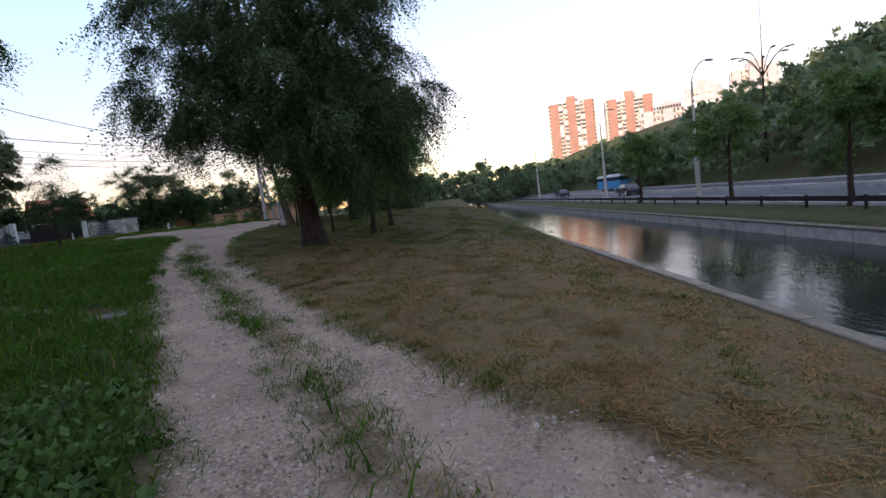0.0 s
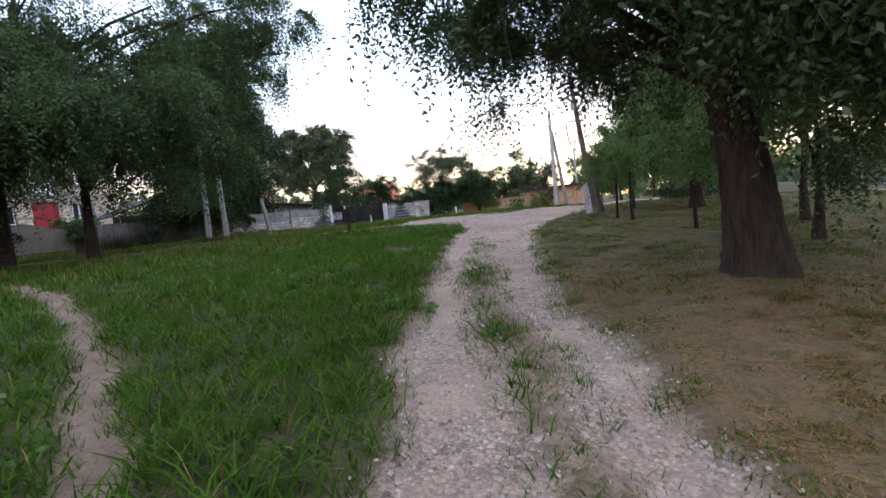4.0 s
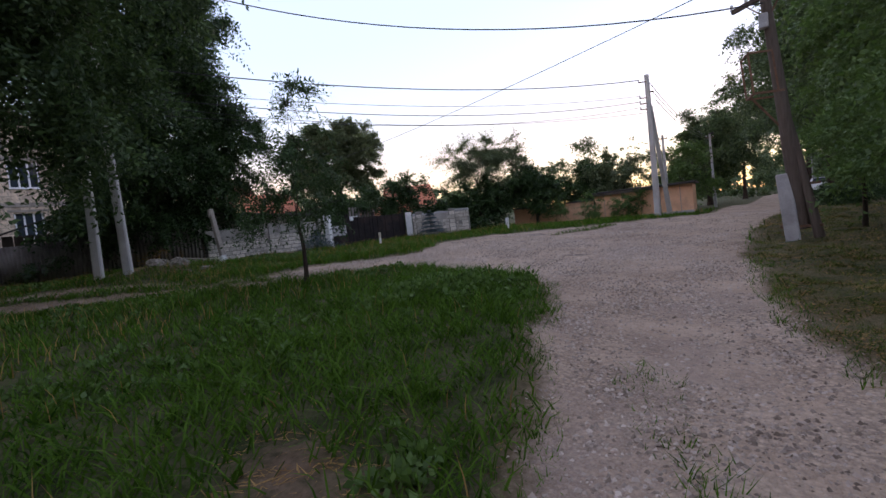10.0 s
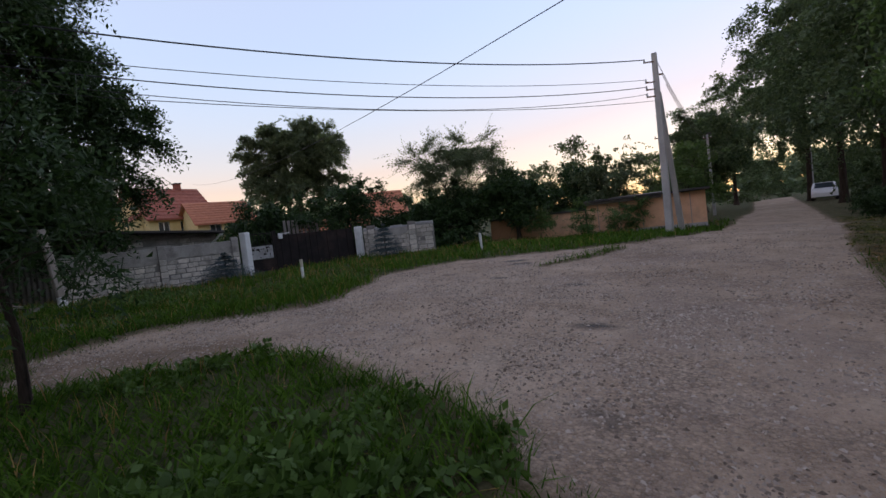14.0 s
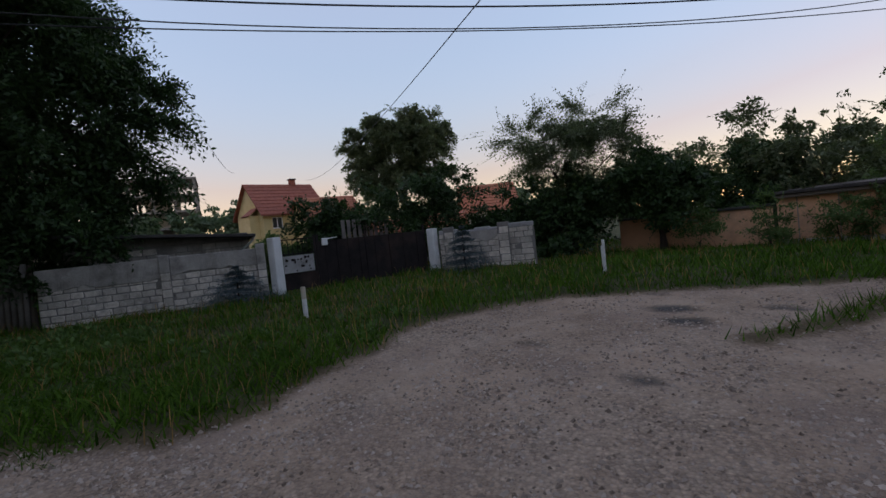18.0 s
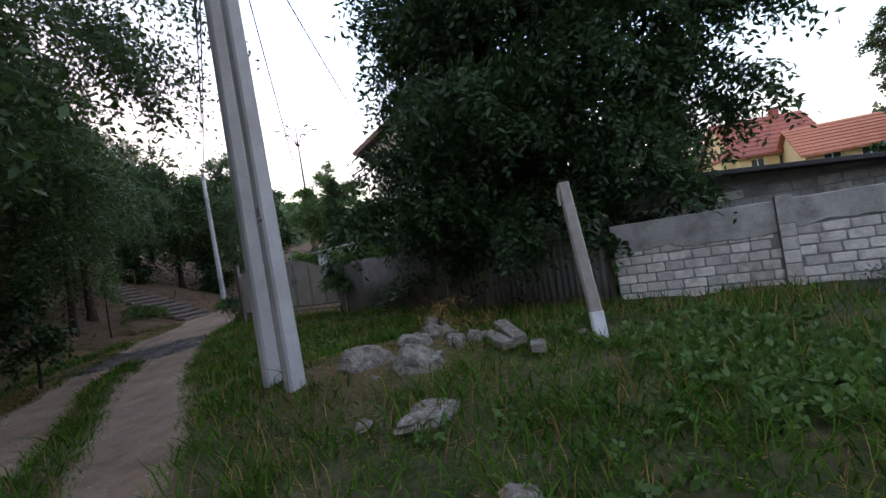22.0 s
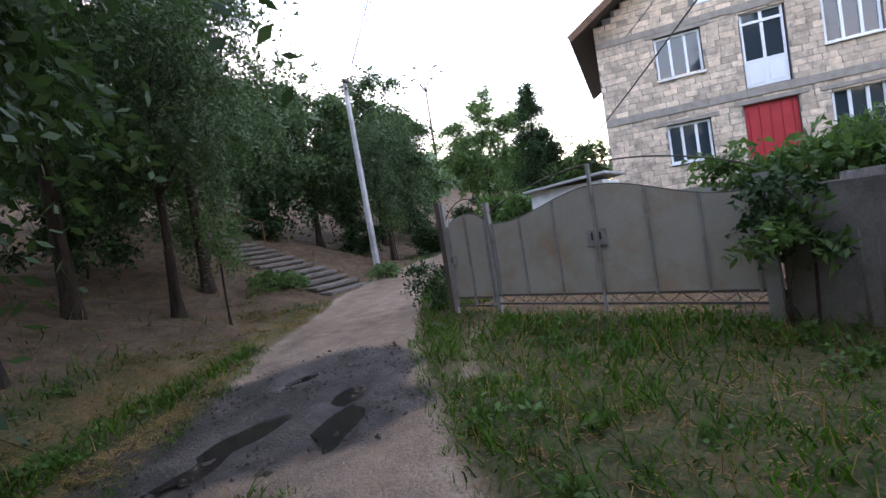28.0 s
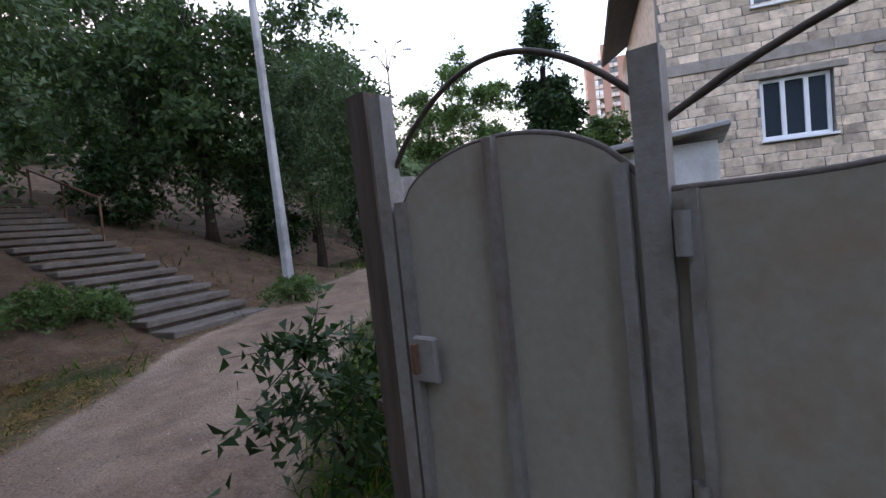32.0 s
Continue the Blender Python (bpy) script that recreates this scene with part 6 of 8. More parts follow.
for k, (x, y, h, r, mt) in enumerate(((-26.9, 35.0, 2.1, 1.6, M_LEAF_DARK), (-29.0, 32.3, 1.7, 1.5, M_LEAF_DARK), (-25.4, 37.4, 1.0, 1.5, M_LEAF_DARK), (-20.4, 39.2, 2.3, 1.1, M_LEAF_DARK), (-19.2, 44.0, 2.0, 1.6, M_LEAF_DARK), (-23.2, 37.6, 1.4, 1.4, M_LEAF_DARK),
                                    (-31.0, 30.4, 0.9, 0.8, M_LEAF_FRESH), (-17.2, 44.5, 2.6, 2.0, M_LEAF_PALE_HAZE), (-20.5, 46.0, 3.0, 2.4, M_LEAF_PALE_HAZE), (-24.5, 45.0, 2.0, 2.0, M_LEAF_DARK), (-29.5, 43.0, 1.0, 1.4, M_LEAF_DARK), (-14.8, 52.0, 3.0, 2.2, M_LEAF_FRESH), (-16.5, 58.0, 3.4, 2.6, M_LEAF_PALE_HAZE), (-33.0, 40.0, 1.2, 1.4, M_LEAF_FRESH), (-40.0, 37.2, 1.0, 1.2, M_LEAF_DARK))):
    s = r / 1.7
    tree(x, y, "dense garden tree behind the wall", [(0, 0, h, r, r, r * 0.8), (0.5 * s, 0.5 * s, h + 0.8 * s, r * 0.8, r * 0.8, r * 0.7), (-0.6 * s, -0.4 * s, h + 0.3 * s, r * 0.8, r * 0.8, r * 0.6), (0.1, -0.5 * s, max(0.8, h - 0.9 * s), r, r * 0.9, r * 0.6)], (1.2, 0.1), int(1200 * (1 if k < 6 else 0.65)), 9, 0.145 + 0.004 * k, 0.3, 0.3, mt, 72 + k, group="garden trees", twig=4, inner=0.3)
# hedge in front of the orange wall
for k, (x, y) in enumerate(((-16.2, 40.6), (-17.6, 39.7), (-19.2, 39.0), (-15.6, 40.9))):
    bush(x, y, "weedy shrub against the orange wall", [(0, 0, 0.6, 0.6, 0.6, 0.6), (0.2, 0.1, 1.0, 0.3, 0.3, 0.5)], 170, 8, 0.11, 0.22, 0.2, M_LEAF_FRESH, 90 + k, group="shrubs by the orange wall")

# the wooded bank south of the lane
tree(-22.45, 14.05, "leafy elm standing close beside the taller one on the bank", [(1.0, 0.5, 4.2, 1.8, 1.8, 1.5), (2.2, 1.4, 3.3, 1.6, 1.3, 1.2), (0.5, -1.0, 5.4, 2.0, 2.0, 1.8), (2.0, 0.0, 6.2, 2.0, 2.0, 1.8), (1.6, 2.2, 4.6, 1.4, 1.3, 1.4), (2.4, -1.4, 3.8, 1.7, 1.6, 1.5), (2.2, 4.2, 4.0, 1.2, 1.0, 1.0), (2.3, 3.6, 4.6, 0.8, 0.9, 0.8), (2.3, 4.5, 5.3, 1.4, 1.1, 1.4), (1.8, 3.2, 6.8, 1.6, 1.4, 1.5)],
     (2.4, 0.19), 4600, 11, 0.125, 0.23, 0.65, M_LEAF_LOCUST, 35, length=(0.4, 1.0), twig=5, inner=0.25, simple=False)
tree(-25.35, 9.05, "thick-trunked elm at the edge of the long grass", [(1.20, 1.60, 4.4, 2.4, 2.4, 2.2), (3.00, 0.60, 3.8, 2.0, 2.0, 1.8), (2.20, 2.10, 6.6, 2.6, 2.6, 2.2), (3.80, -0.60, 5.0, 2.0, 2.0, 1.8), (1.80, 0.80, 8.6, 2.2, 2.2, 1.8)],
     (2.4, 0.27), 5200, 10, 0.13, 0.27, 0.6, M_LEAF_LOCUST, 36, length=(0.4, 1.0), twig=5, inner=0.25)
for k, (x, y, h, r, mt) in enumerate(((-28.9, 8.0, 5.9, 2.8, M_LEAF_LOCUST), (-31.6, 5.0, 6.2, 2.9, M_LEAF_LOCUST), (-35.4, 4.3, 5.2, 2.6, M_LEAF_LOCUST), (-27.2, 5.0, 3.6, 2.6, M_LEAF_DARK), (-32.0, 1.0, 4.4, 2.8, M_LEAF_DARK), (-38.5, 0.2, 5.0, 2.8, M_LEAF_LOCUST), (-43.2, 2.4, 4.8, 2.4, M_LEAF_LOCUST),
                                    (-47.6, 3.2, 5.4, 2.4, M_LEAF_LOCUST), (-44.5, -1.5, 5.0, 2.8, M_LEAF_LOCUST), (-36.5, -4.5, 4.4, 3.0, M_LEAF_DARK), (-25.4, 8.4, 4.8, 2.4, M_LEAF_DARK), (-52.5, 2.2, 4.2, 2.2, M_LEAF_DARK))):
    s = r / 2.5
    lob = [(0, 0, h, r, r, r * 0.8), (0.9 * s, 0.8 * s, h + 1.5 * s, r * 0.8, r * 0.8, r * 0.7), (-1.0 * s, -0.5 * s, h + 1.2 * s, r * 0.8, r * 0.8, r * 0.7), (0.4 * s, -0.9 * s, h + 2.6 * s, r * 0.65, r * 0.65, r * 0.6), (0.9 * s, 0.9 * s, h - 1.0 * s, r * 0.6, r * 0.6, r * 0.5), (-0.8 * s, 0.6 * s, h - 1.7 * s, r * 0.6, r * 0.6, r * 0.5), (0.5 * s, -0.7 * s, h - 2.2 * s, r * 0.55, r * 0.55, r * 0.45)]
    tree(x, y, "locust tree with feathery hanging foliage on the dry bank", lob[:4] if k in (0, 10) else lob,
         (h * 0.72, 0.15), 2900 if k < 4 else 1500, 9, 0.12 if k < 4 else 0.21, 0.29, 0.5, mt, 110 + k, group="trees on the bank", length=(0.4, 1.0), twig=5, inner=0.3)
for k, (x, y, q) in enumerate(((-34.0, 1.5, 1.2), (-41.5, 1.0, 1.3), (-44.5, 3.6, 1.1), (-47.0, 0.5, 1.5), (-49.5, 4.0, 1.4), (-38.0, -3.0, 1.5), (-52.0, 6.5, 1.2), (-30.2, 3.0, 1.2), (-45.8, 6.6, 0.7), (-53.5, 8.8, 1.2))):
    bush(x, y, "shady shrub in the undergrowth of the bank", [(0, 0, 0.7 * q, 0.9 * q, 0.9 * q, 0.6 * q), (0.4 * q, 0.3 * q, 1.3 * q, 0.7 * q, 0.7 * q, 0.5 * q)], 330, 8, 0.17, 0.3, 0.3, M_LEAF_DARK, 180 + k, group="undergrowth on the bank", length=(0.3, 0.7))
for k, (x, y) in enumerate(((-37.2, 5.7), (-36.6, 5.3), (-39.9, 7.4))):
    bush(x, y, "low green clump of weeds beside the steps", [(0, 0, 0.22, 0.45, 0.4, 0.25), (0.3, 0.1, 0.15, 0.3, 0.3, 0.2)], 150, 8, 0.09, 0.25, 0.3, M_LEAF_FRESH, 130 + k, name="weed_clump", category="weeds", group="weeds by the steps", length=(0.15, 0.35))
for k, (x, y, h) in enumerate(((-33.9, 6.6, 1.7), (-36.4, 3.0, 1.6), (-43.5, 6.0, 1.8))):
    tree(x, y, "thin young locust sapling on the bank", [(0, 0, h + 0.5, 0.5, 0.5, 0.6)], (h, 0.03), 120, 10, 0.09, 0.25, 0.4, M_LEAF_FRESH, 134 + k, name="sapling", group="saplings on the bank", flare=1.1)

tree(-33.4, 5.6, "tall locust leaning over the lane from the dry bank", [(0.5, 2.4, 4.2, 1.7, 1.5, 1.2), (-0.8, 2.0, 4.9, 1.7, 1.5, 1.2), (0.9, 1.9, 5.5, 1.6, 1.5, 1.2), (-0.2, 1.0, 6.4, 1.7, 1.6, 1.2)], (3.0, 0.12), 950, 11, 0.11, 0.24, 0.55, M_LEAF_WILLOW, 39, length=(0.4, 0.9), twig=4, inner=0.25)
tree(-43.7, 5.7, "green locust behind the slim pole at the lane", [(-0.3, 0.6, 3.7, 1.6, 1.6, 1.2), (0.3, 0.3, 4.8, 1.6, 1.5, 1.2), (0.2, 0.8, 2.7, 1.2, 1.2, 0.8), (-0.5, 0.0, 5.6, 1.2, 1.2, 0.9)], (2.0, 0.1), 1300, 10, 0.12, 0.25, 0.55, M_LEAF_WILLOW, 141, length=(0.4, 0.9), twig=4, inner=0.3)
# broad-leaved sapling leaning over the lane's south edge
tree(-26.55, 12.3, "broad-leaved sapling with drooping twigs at the lane's edge", [(0.15, 0.35, 1.5, 0.5, 0.5, 0.4), (0.2, 0.5, 1.0, 0.42, 0.42, 0.3), (0.0, 0.1, 2.0, 0.55, 0.5, 0.4)], (1.1, 0.03), 170, 9, 0.13, 0.3, 0.6, M_LEAF_DARK, 37, name="sapling", category="tree", length=(0.3, 0.5), flare=1.1, free_way=1.2, simple=False)
bush(-31.5, 16.85, "broad-leaved creeper hanging over the end of the steel gate", [(0, 0, 1.45, 0.22, 0.34, 0.2), (0.0, -0.1, 1.15, 0.16, 0.25, 0.2), (0.05, 0.2, 0.9, 0.2, 0.2, 0.2)], 85, 8, 0.08, 0.4, 0.5, M_LEAF_DARK, 142, name="creeper", category="creeper", length=(0.12, 0.28))
# creeper over the slab fence, shrub at the gatepost, ivy-clad spruce and trees by the house
bush(-32.0, 16.9, "vine creeper with broad leaves heaped over the top of the gate", [(-0.15, -0.1, 1.70, 0.3, 0.45, 0.2), (-0.3, 0.4, 1.8, 0.4, 0.55, 0.3), (-0.2, 0.9, 1.7, 0.4, 0.6, 0.25), (0.35, 0.7, 1.55, 0.2, 0.4, 0.2)], 420, 9, 0.10, 0.36, 0.35, M_LEAF_FRESH, 140, name="creeper", category="creeper", length=(0.25, 0.55))
g = np.random.default_rng(141)
frond_b = np.stack([-31.45 + 0.08 * g.standard_normal(17), 17.05 + 0.16 * g.standard_normal(17), gz(-31.5, 17) + 0.75 + 0.55 * g.random(17)], -1)
fa = np.radians(-40 + 95 * g.standard_normal(17) * 0.6)
ob = empty("ailanthus_sapling", pose(-31.45, 17.05, gz(-31.45, 17.05)), "ailanthus sapling with long feathered leaves before the slab fence", "sapling")
foot_at = np.array((-31.45, 17.05, gz(-31.45, 17.05)))
v, f = spray_leaves(frond_b - foot_at, np.stack([np.cos(fa), np.sin(fa), 0.25 + 0.4 * g.random(17)], -1), 0.45 + 0.3 * g.random(17), 22, 0.12, 0.19, 0.55, g, 62)
place("leaves", array_mesh("leaves", v, f), M_LEAF_FRESH, ob)
place("stem", tubes_mesh("stem", [tube_arrays([(0, 0, -0.1), (0.02, 0.02, 0.6), (0, 0, 1.35)], [0.02, 0.015, 0.008], 7)]), M_BARK, ob, smooth=True)
bush(-34.15, 11.75, "leafy shrub growing round the gatepost", [(0, 0, 0.7, 0.38, 0.35, 0.35), (-0.1, -0.1, 0.35, 0.3, 0.3, 0.3)], 130, 8, 0.085, 0.27, 0.3, M_LEAF_DARK, 141, length=(0.25, 0.5))
tree(-43.5, 12.45, "narrow dark spruce overgrown with ivy", [(0, 0, 1.5, 1.0, 1.0, 1.2), (0, 0, 3.0, 0.8, 0.8, 1.1), (0, 0, 4.4, 0.5, 0.5, 0.9), (0, 0, 5.3, 0.22, 0.22, 0.5)], (4.5, 0.1), 2400, 9, 0.12, 0.28, 0.6, M_LEAF_DARK, 142, name="spruce", length=(0.25, 0.5), twig=3)
for k, (x, y, h, r) in enumerate(((-56.1, 6.85, 5.2, 2.7), (-47.5, 13.4, 2.4, 1.2), (-41.0, 11.6, 1.2, 0.8))):
    tree(x, y, "leafy tree behind the yard gate", [(0, 0, h, r, r, r), (0.5, 0.4, h + r * 0.6, r * 0.7, r * 0.7, r * 0.7), (-0.4, 0.3, h - r * 0.5, r * 0.9, r * 0.9, r * 0.6)], (h * 0.6, 0.12), 2300 if k == 0 else 700, 9, 0.19, 0.30, 0.4, M_LEAF_FRESH, 144 + k, group="trees behind the yard gate", twig=4)


# small blue spruces against the block walls
def blue_spruce(x, y, h, r, seed):
    g = np.random.default_rng(seed)
    ob = empty("blue_spruce", pose(x, y, gz(x, y)), "small blue-grey spruce growing against the wall", "shrub", "blue spruces")
    rod("trunk", (0, 0, -0.1), (0, 0, h * 0.95), 0.03, M_BARK, ob, 7, 0.008)
    n = 300
    t = g.random(n) ** 1.25
    a = g.random(n) * 6.283
    tier = np.round(t * 6) / 6 + 0.02 * g.standard_normal(n)
    base = np.stack([0 * a, 0 * a, 0.05 + np.clip(tier, 0, 0.97) * h * 0.9], -1)
    ax = np.stack([np.cos(a), np.sin(a), 0.02 + 0.22 * g.random(n)], -1)
    ln = r * (1.04 - np.clip(tier, 0, 1)) * (0.62 + 0.5 * g.random(n))
    v, f = spray_leaves(base, ax, ln, 26, 0.06, 0.17, 0.18, g, 50, simple=True)
    place("needles", array_mesh("needles", v, f), M_SPRUCE, ob)


blue_spruce(-24.95, 27.3, 0.95, 1.15, 1)
blue_spruce(-23.35, 33.1, 1.4, 1.0, 2)


# ---- the orange wall, the garages' roof and the houses ----
def orange_shed():
    p, q = (-17.7, 41.0), (-12.85, 41.5)
    L = math.dist(p, q)
    z = gz(-14, 40.5) - 0.05
    ob = empty("garage_row", along(p, q, z), "low orange plastered garage row with a flat dark roof", "garage")
    w = wall_piece("wall", L, -0.3, 1.55, 3.2, [], M_ORANGE, ob)
    for k in range(5):
        bar("pilaster_line", (0.5 + k * 0.95, -0.004, 0), (0.5 + k * 0.95, -0.004, 1.5), 0.03, M_BAND, w, h=0.012)
    box("plinth", (L / 2, -0.02, 0.02), (L, 0.06, 0.36), M_CONC, ob)
    box("roof", (L / 2, 1.5, 1.62), (L + 0.35, 3.7, 0.09), M_ROOFDARK, ob, bevel=0.01)
    box("roof_sheet", (1.6, 1.0, 1.60), (3.2, 2.5, 0.12), M_SLATE, ob, bevel=0.02, rx=4, label="tilted grey roof sheet")
    p2 = (-22.3, 40.0)
    low = empty("garden_wall", along(p2, (-17.8, 41.0), z), "low weathered orange garden wall", "wall")
    wall_piece("wall", 4.6, -0.3, 1.25, 0.25, [], M_ORANGE, low)
    box("coping", (2.3, 0.12, 1.29), (4.7, 0.4, 0.08), M_ROOFDARK, low, bevel=0.01)


orange_shed()


def gable_house(name, c, rz, w, d, wall_h, roof_h, wall_mat, roof_mat, label, ztop=None, z0=None, tile_rows=9, windows=()):
    """A house: walls, two slopes of roof laid in courses, and windows on the front (local -y)."""
    z = gz(*c) if z0 is None else z0
    ob = empty(name, pose(c[0], c[1], z, 0, 0, rz), label, "house")
    ops = [(a, b, e, f) for a, b, e, f in windows]
    front = wall_piece("front_wall", w, -0.5, wall_h, 0.3, ops, wall_mat, ob)
    front.location = (-w / 2, -d / 2, 0)
    for a, b, e, f in ops:
        window(ob, a, b, e, f, 2).location = (-w / 2, -d / 2, 0)
    for sx in (-1, 1):
        box("side_wall", (sx * (w / 2 - 0.15), 0.15, wall_h / 2 - 0.25), (0.3, d - 0.3, wall_h + 0.5), wall_mat, ob)
        bm = bmesh.new()
        vs = [bm.verts.new(v) for v in ((sx * w / 2, -d / 2, wall_h), (sx * w / 2, d / 2, wall_h), (sx * w / 2, 0, wall_h + roof_h), (sx * (w / 2 - 0.25), -d / 2, wall_h), (sx * (w / 2 - 0.25), d / 2, wall_h), (sx * (w / 2 - 0.25), 0, wall_h + roof_h))]
        for idx in ((0, 1, 2), (5, 4, 3), (0, 2, 5, 3), (2, 1, 4, 5), (1, 0, 3, 4)):
            bm.faces.new([vs[i] for i in idx])
        part("gable", bm, wall_mat, ob)
    box("back_wall", (0, d / 2 - 0.15, wall_h / 2 - 0.25), (w - 0.6, 0.3, wall_h + 0.5), wall_mat, ob)
    for sy in (-1, 1):
        run = d / 2 + 0.5
        slope = part("roof", bmesh.new(), roof_mat, ob)
        bm = bmesh.new()
        zl = wall_h - 0.5 / (d / 2) * roof_h
        vs = [bm.verts.new(v) for v in ((-w / 2 - 0.4, sy * run, zl + 0.03), (w / 2 + 0.4, sy * run, zl + 0.03), (w / 2 + 0.4, 0, wall_h + roof_h + 0.02), (-w / 2 - 0.4, 0, wall_h + roof_h + 0.02),
                                        (-w / 2 - 0.4, sy * run, zl - 0.08), (w / 2 + 0.4, sy * run, zl - 0.08), (w / 2 + 0.4, 0, wall_h + roof_h - 0.09), (-w / 2 - 0.4, 0, wall_h + roof_h - 0.09))]
        for idx in ((0, 1, 2, 3), (7, 6, 5, 4), (0, 4, 5, 1), (1, 5, 6, 2), (3, 7, 4, 0), (2, 6, 7, 3)):
            bm.faces.new([vs[i] for i in idx])
        bm.to_mesh(slope.data)
        bm.free()
        for k in range(tile_rows):
            t0, t1 = k / tile_rows, (k + 1) / tile_rows
            y0, y1 = sy * run * (1 - t0), sy * run * (1 - t1)
            zz0, zz1 = zl + (wall_h + roof_h - zl) * t0, zl + (wall_h + roof_h - zl) * t1
            bm = bmesh.new()
            vs = [bm.verts.new(v) for v in ((-w / 2 - 0.42, y0, zz0 + 0.13), (w / 2 + 0.42, y0, zz0 + 0.13), (w / 2 + 0.42, y1, zz1 + 0.06), (-w / 2 - 0.42, y1, zz1 + 0.06),
                                            (-w / 2 - 0.42, y0, zz0 + 0.04), (w / 2 + 0.42, y0, zz0 + 0.04), (w / 2 + 0.42, y1, zz1 + 0.04), (-w / 2 - 0.42, y1, zz1 + 0.04))]
            for idx in ((0, 1, 2, 3), (7, 6, 5, 4), (0, 4, 5, 1), (1, 5, 6, 2), (3, 7, 4, 0), (2, 6, 7, 3)):
                bm.faces.new([vs[i] for i in idx])
            part("tile_course", bm, roof_mat, slope)
    return ob


gable_house("villa", (-67.4, 45.6), 95, 7.6, 6.6, 5.2, 3.3, M_YELLOW, M_TILE, "yellow plastered villa with a steep red tiled roof", z0=2.2, windows=((1.0, 2.2, 3.3, 4.5), (3.4, 4.4, 3.3, 4.5), (5.2, 6.4, 3.3, 4.5)))
gable_house("villa_wing", (-61.8, 48.4), 80, 6.0, 5.6, 4.0, 2.2, M_YELLOW, M_TILE_O, "lower yellow wing with an orange-red tiled roof", z0=2.2, windows=((1.2, 2.4, 2.4, 3.6), (3.6, 4.8, 2.4, 3.6)))
ob = empty("villa_bay", pose(-65.6, 42.0, 2.2, 0, 0, 95), "low gabled porch bay of the yellow villa", "porch")
box("wall", (0, 0, 2.3), (2.2, 1.6, 5.0), M_YELLOW, ob)
for sx in (-1, 1):
    box("roof_slope", (0.62 * sx, 0, 5.25), (1.55, 2.0, 0.1), M_TILE, ob, ry=36 * sx)
ob = empty("chimney", pose(-67.6, 47.4, 10.3), "brown brick chimney on the villa roof", "chimney")
box("stack", (0, 0, 0.1), (0.7, 0.6, 1.8), M_TILE, ob, bevel=0.02)
box("cap", (0, 0, 1.05), (0.9, 0.8, 0.12), M_ROOFDARK, ob, bevel=0.02)
gable_house("cottage", (-47.0, 59.0), 52, 5.0, 5.0, 3.9, 2.3, M_BUFF, M_TILE_O, "garden house with an orange tiled roof among the trees", z0=1.2, windows=((0.8, 1.9, 1.8, 3.0), (3.1, 4.2, 1.8, 3.0)))
gable_house("cottage", (-31.5, 37.5), 40, 4.4, 4, 1.7, 1.2, M_BUFF, M_TILE_O, "small old cottage with a wooden gable among the shrubs", z0=0.9, windows=((0.7, 1.5, 0.6, 1.4), (2.8, 3.6, 0.6, 1.4)))

# the low block outbuilding right behind the garden wall
ob = empty("outbuilding", along((-28.3, 24.3), (-27.2, 28.4), gz(-28, 26) - 0.1), "low grey block outbuilding with a flat felt roof", "shed")
wall_piece("wall", 4.25, -0.2, 1.74, 0.25, [(0.25, 0.85, 1.3, 1.6)], M_MORTAR, ob)
lay_blocks(ob, 4.25, 1.0, 1.74, [(0.25, 0.85, 1.3, 1.6)], [M_RENDER, M_BLOCK], bw=0.36, bh=0.17, joint=0.02, seed=41)
bm = bmesh.new()
vs = [bm.verts.new(v) for v in ((0, 0.0, 1.74), (4.25, 0.0, 1.74), (0, 0.0, 2.1), (0, 0.25, 1.74), (4.25, 0.25, 1.74), (0, 0.25, 2.1))]
for idx in ((0, 1, 2), (5, 4, 3), (0, 2, 5, 3), (2, 1, 4, 5), (1, 0, 3, 4)):
    bm.faces.new([vs[i] for i in idx])
part("gable_course", bm, M_RENDER, ob)
box("back_part", (2.12, 1.9, 0.85), (4.25, 3.2, 2.1), M_MORTAR, ob)
box("roof", (2.1, 1.55, 1.97), (4.65, 4.2, 0.08), M_ROOFDARK, ob, bevel=0.01, ry=4.9)
box("pane", (0.55, 0.1, 1.45), (0.6, 0.02, 0.3), M_WHITE, ob)
place("downpipe", tubes_mesh("downpipe", [tube_arrays([(4.4, -0.05, 1.76), (4.35, -0.08, 1.66), (4.05, -0.1, 1.4), (4.0, -0.1, 1.2)], [0.035] * 4, 8)]), M_WHITE, ob, smooth=True)


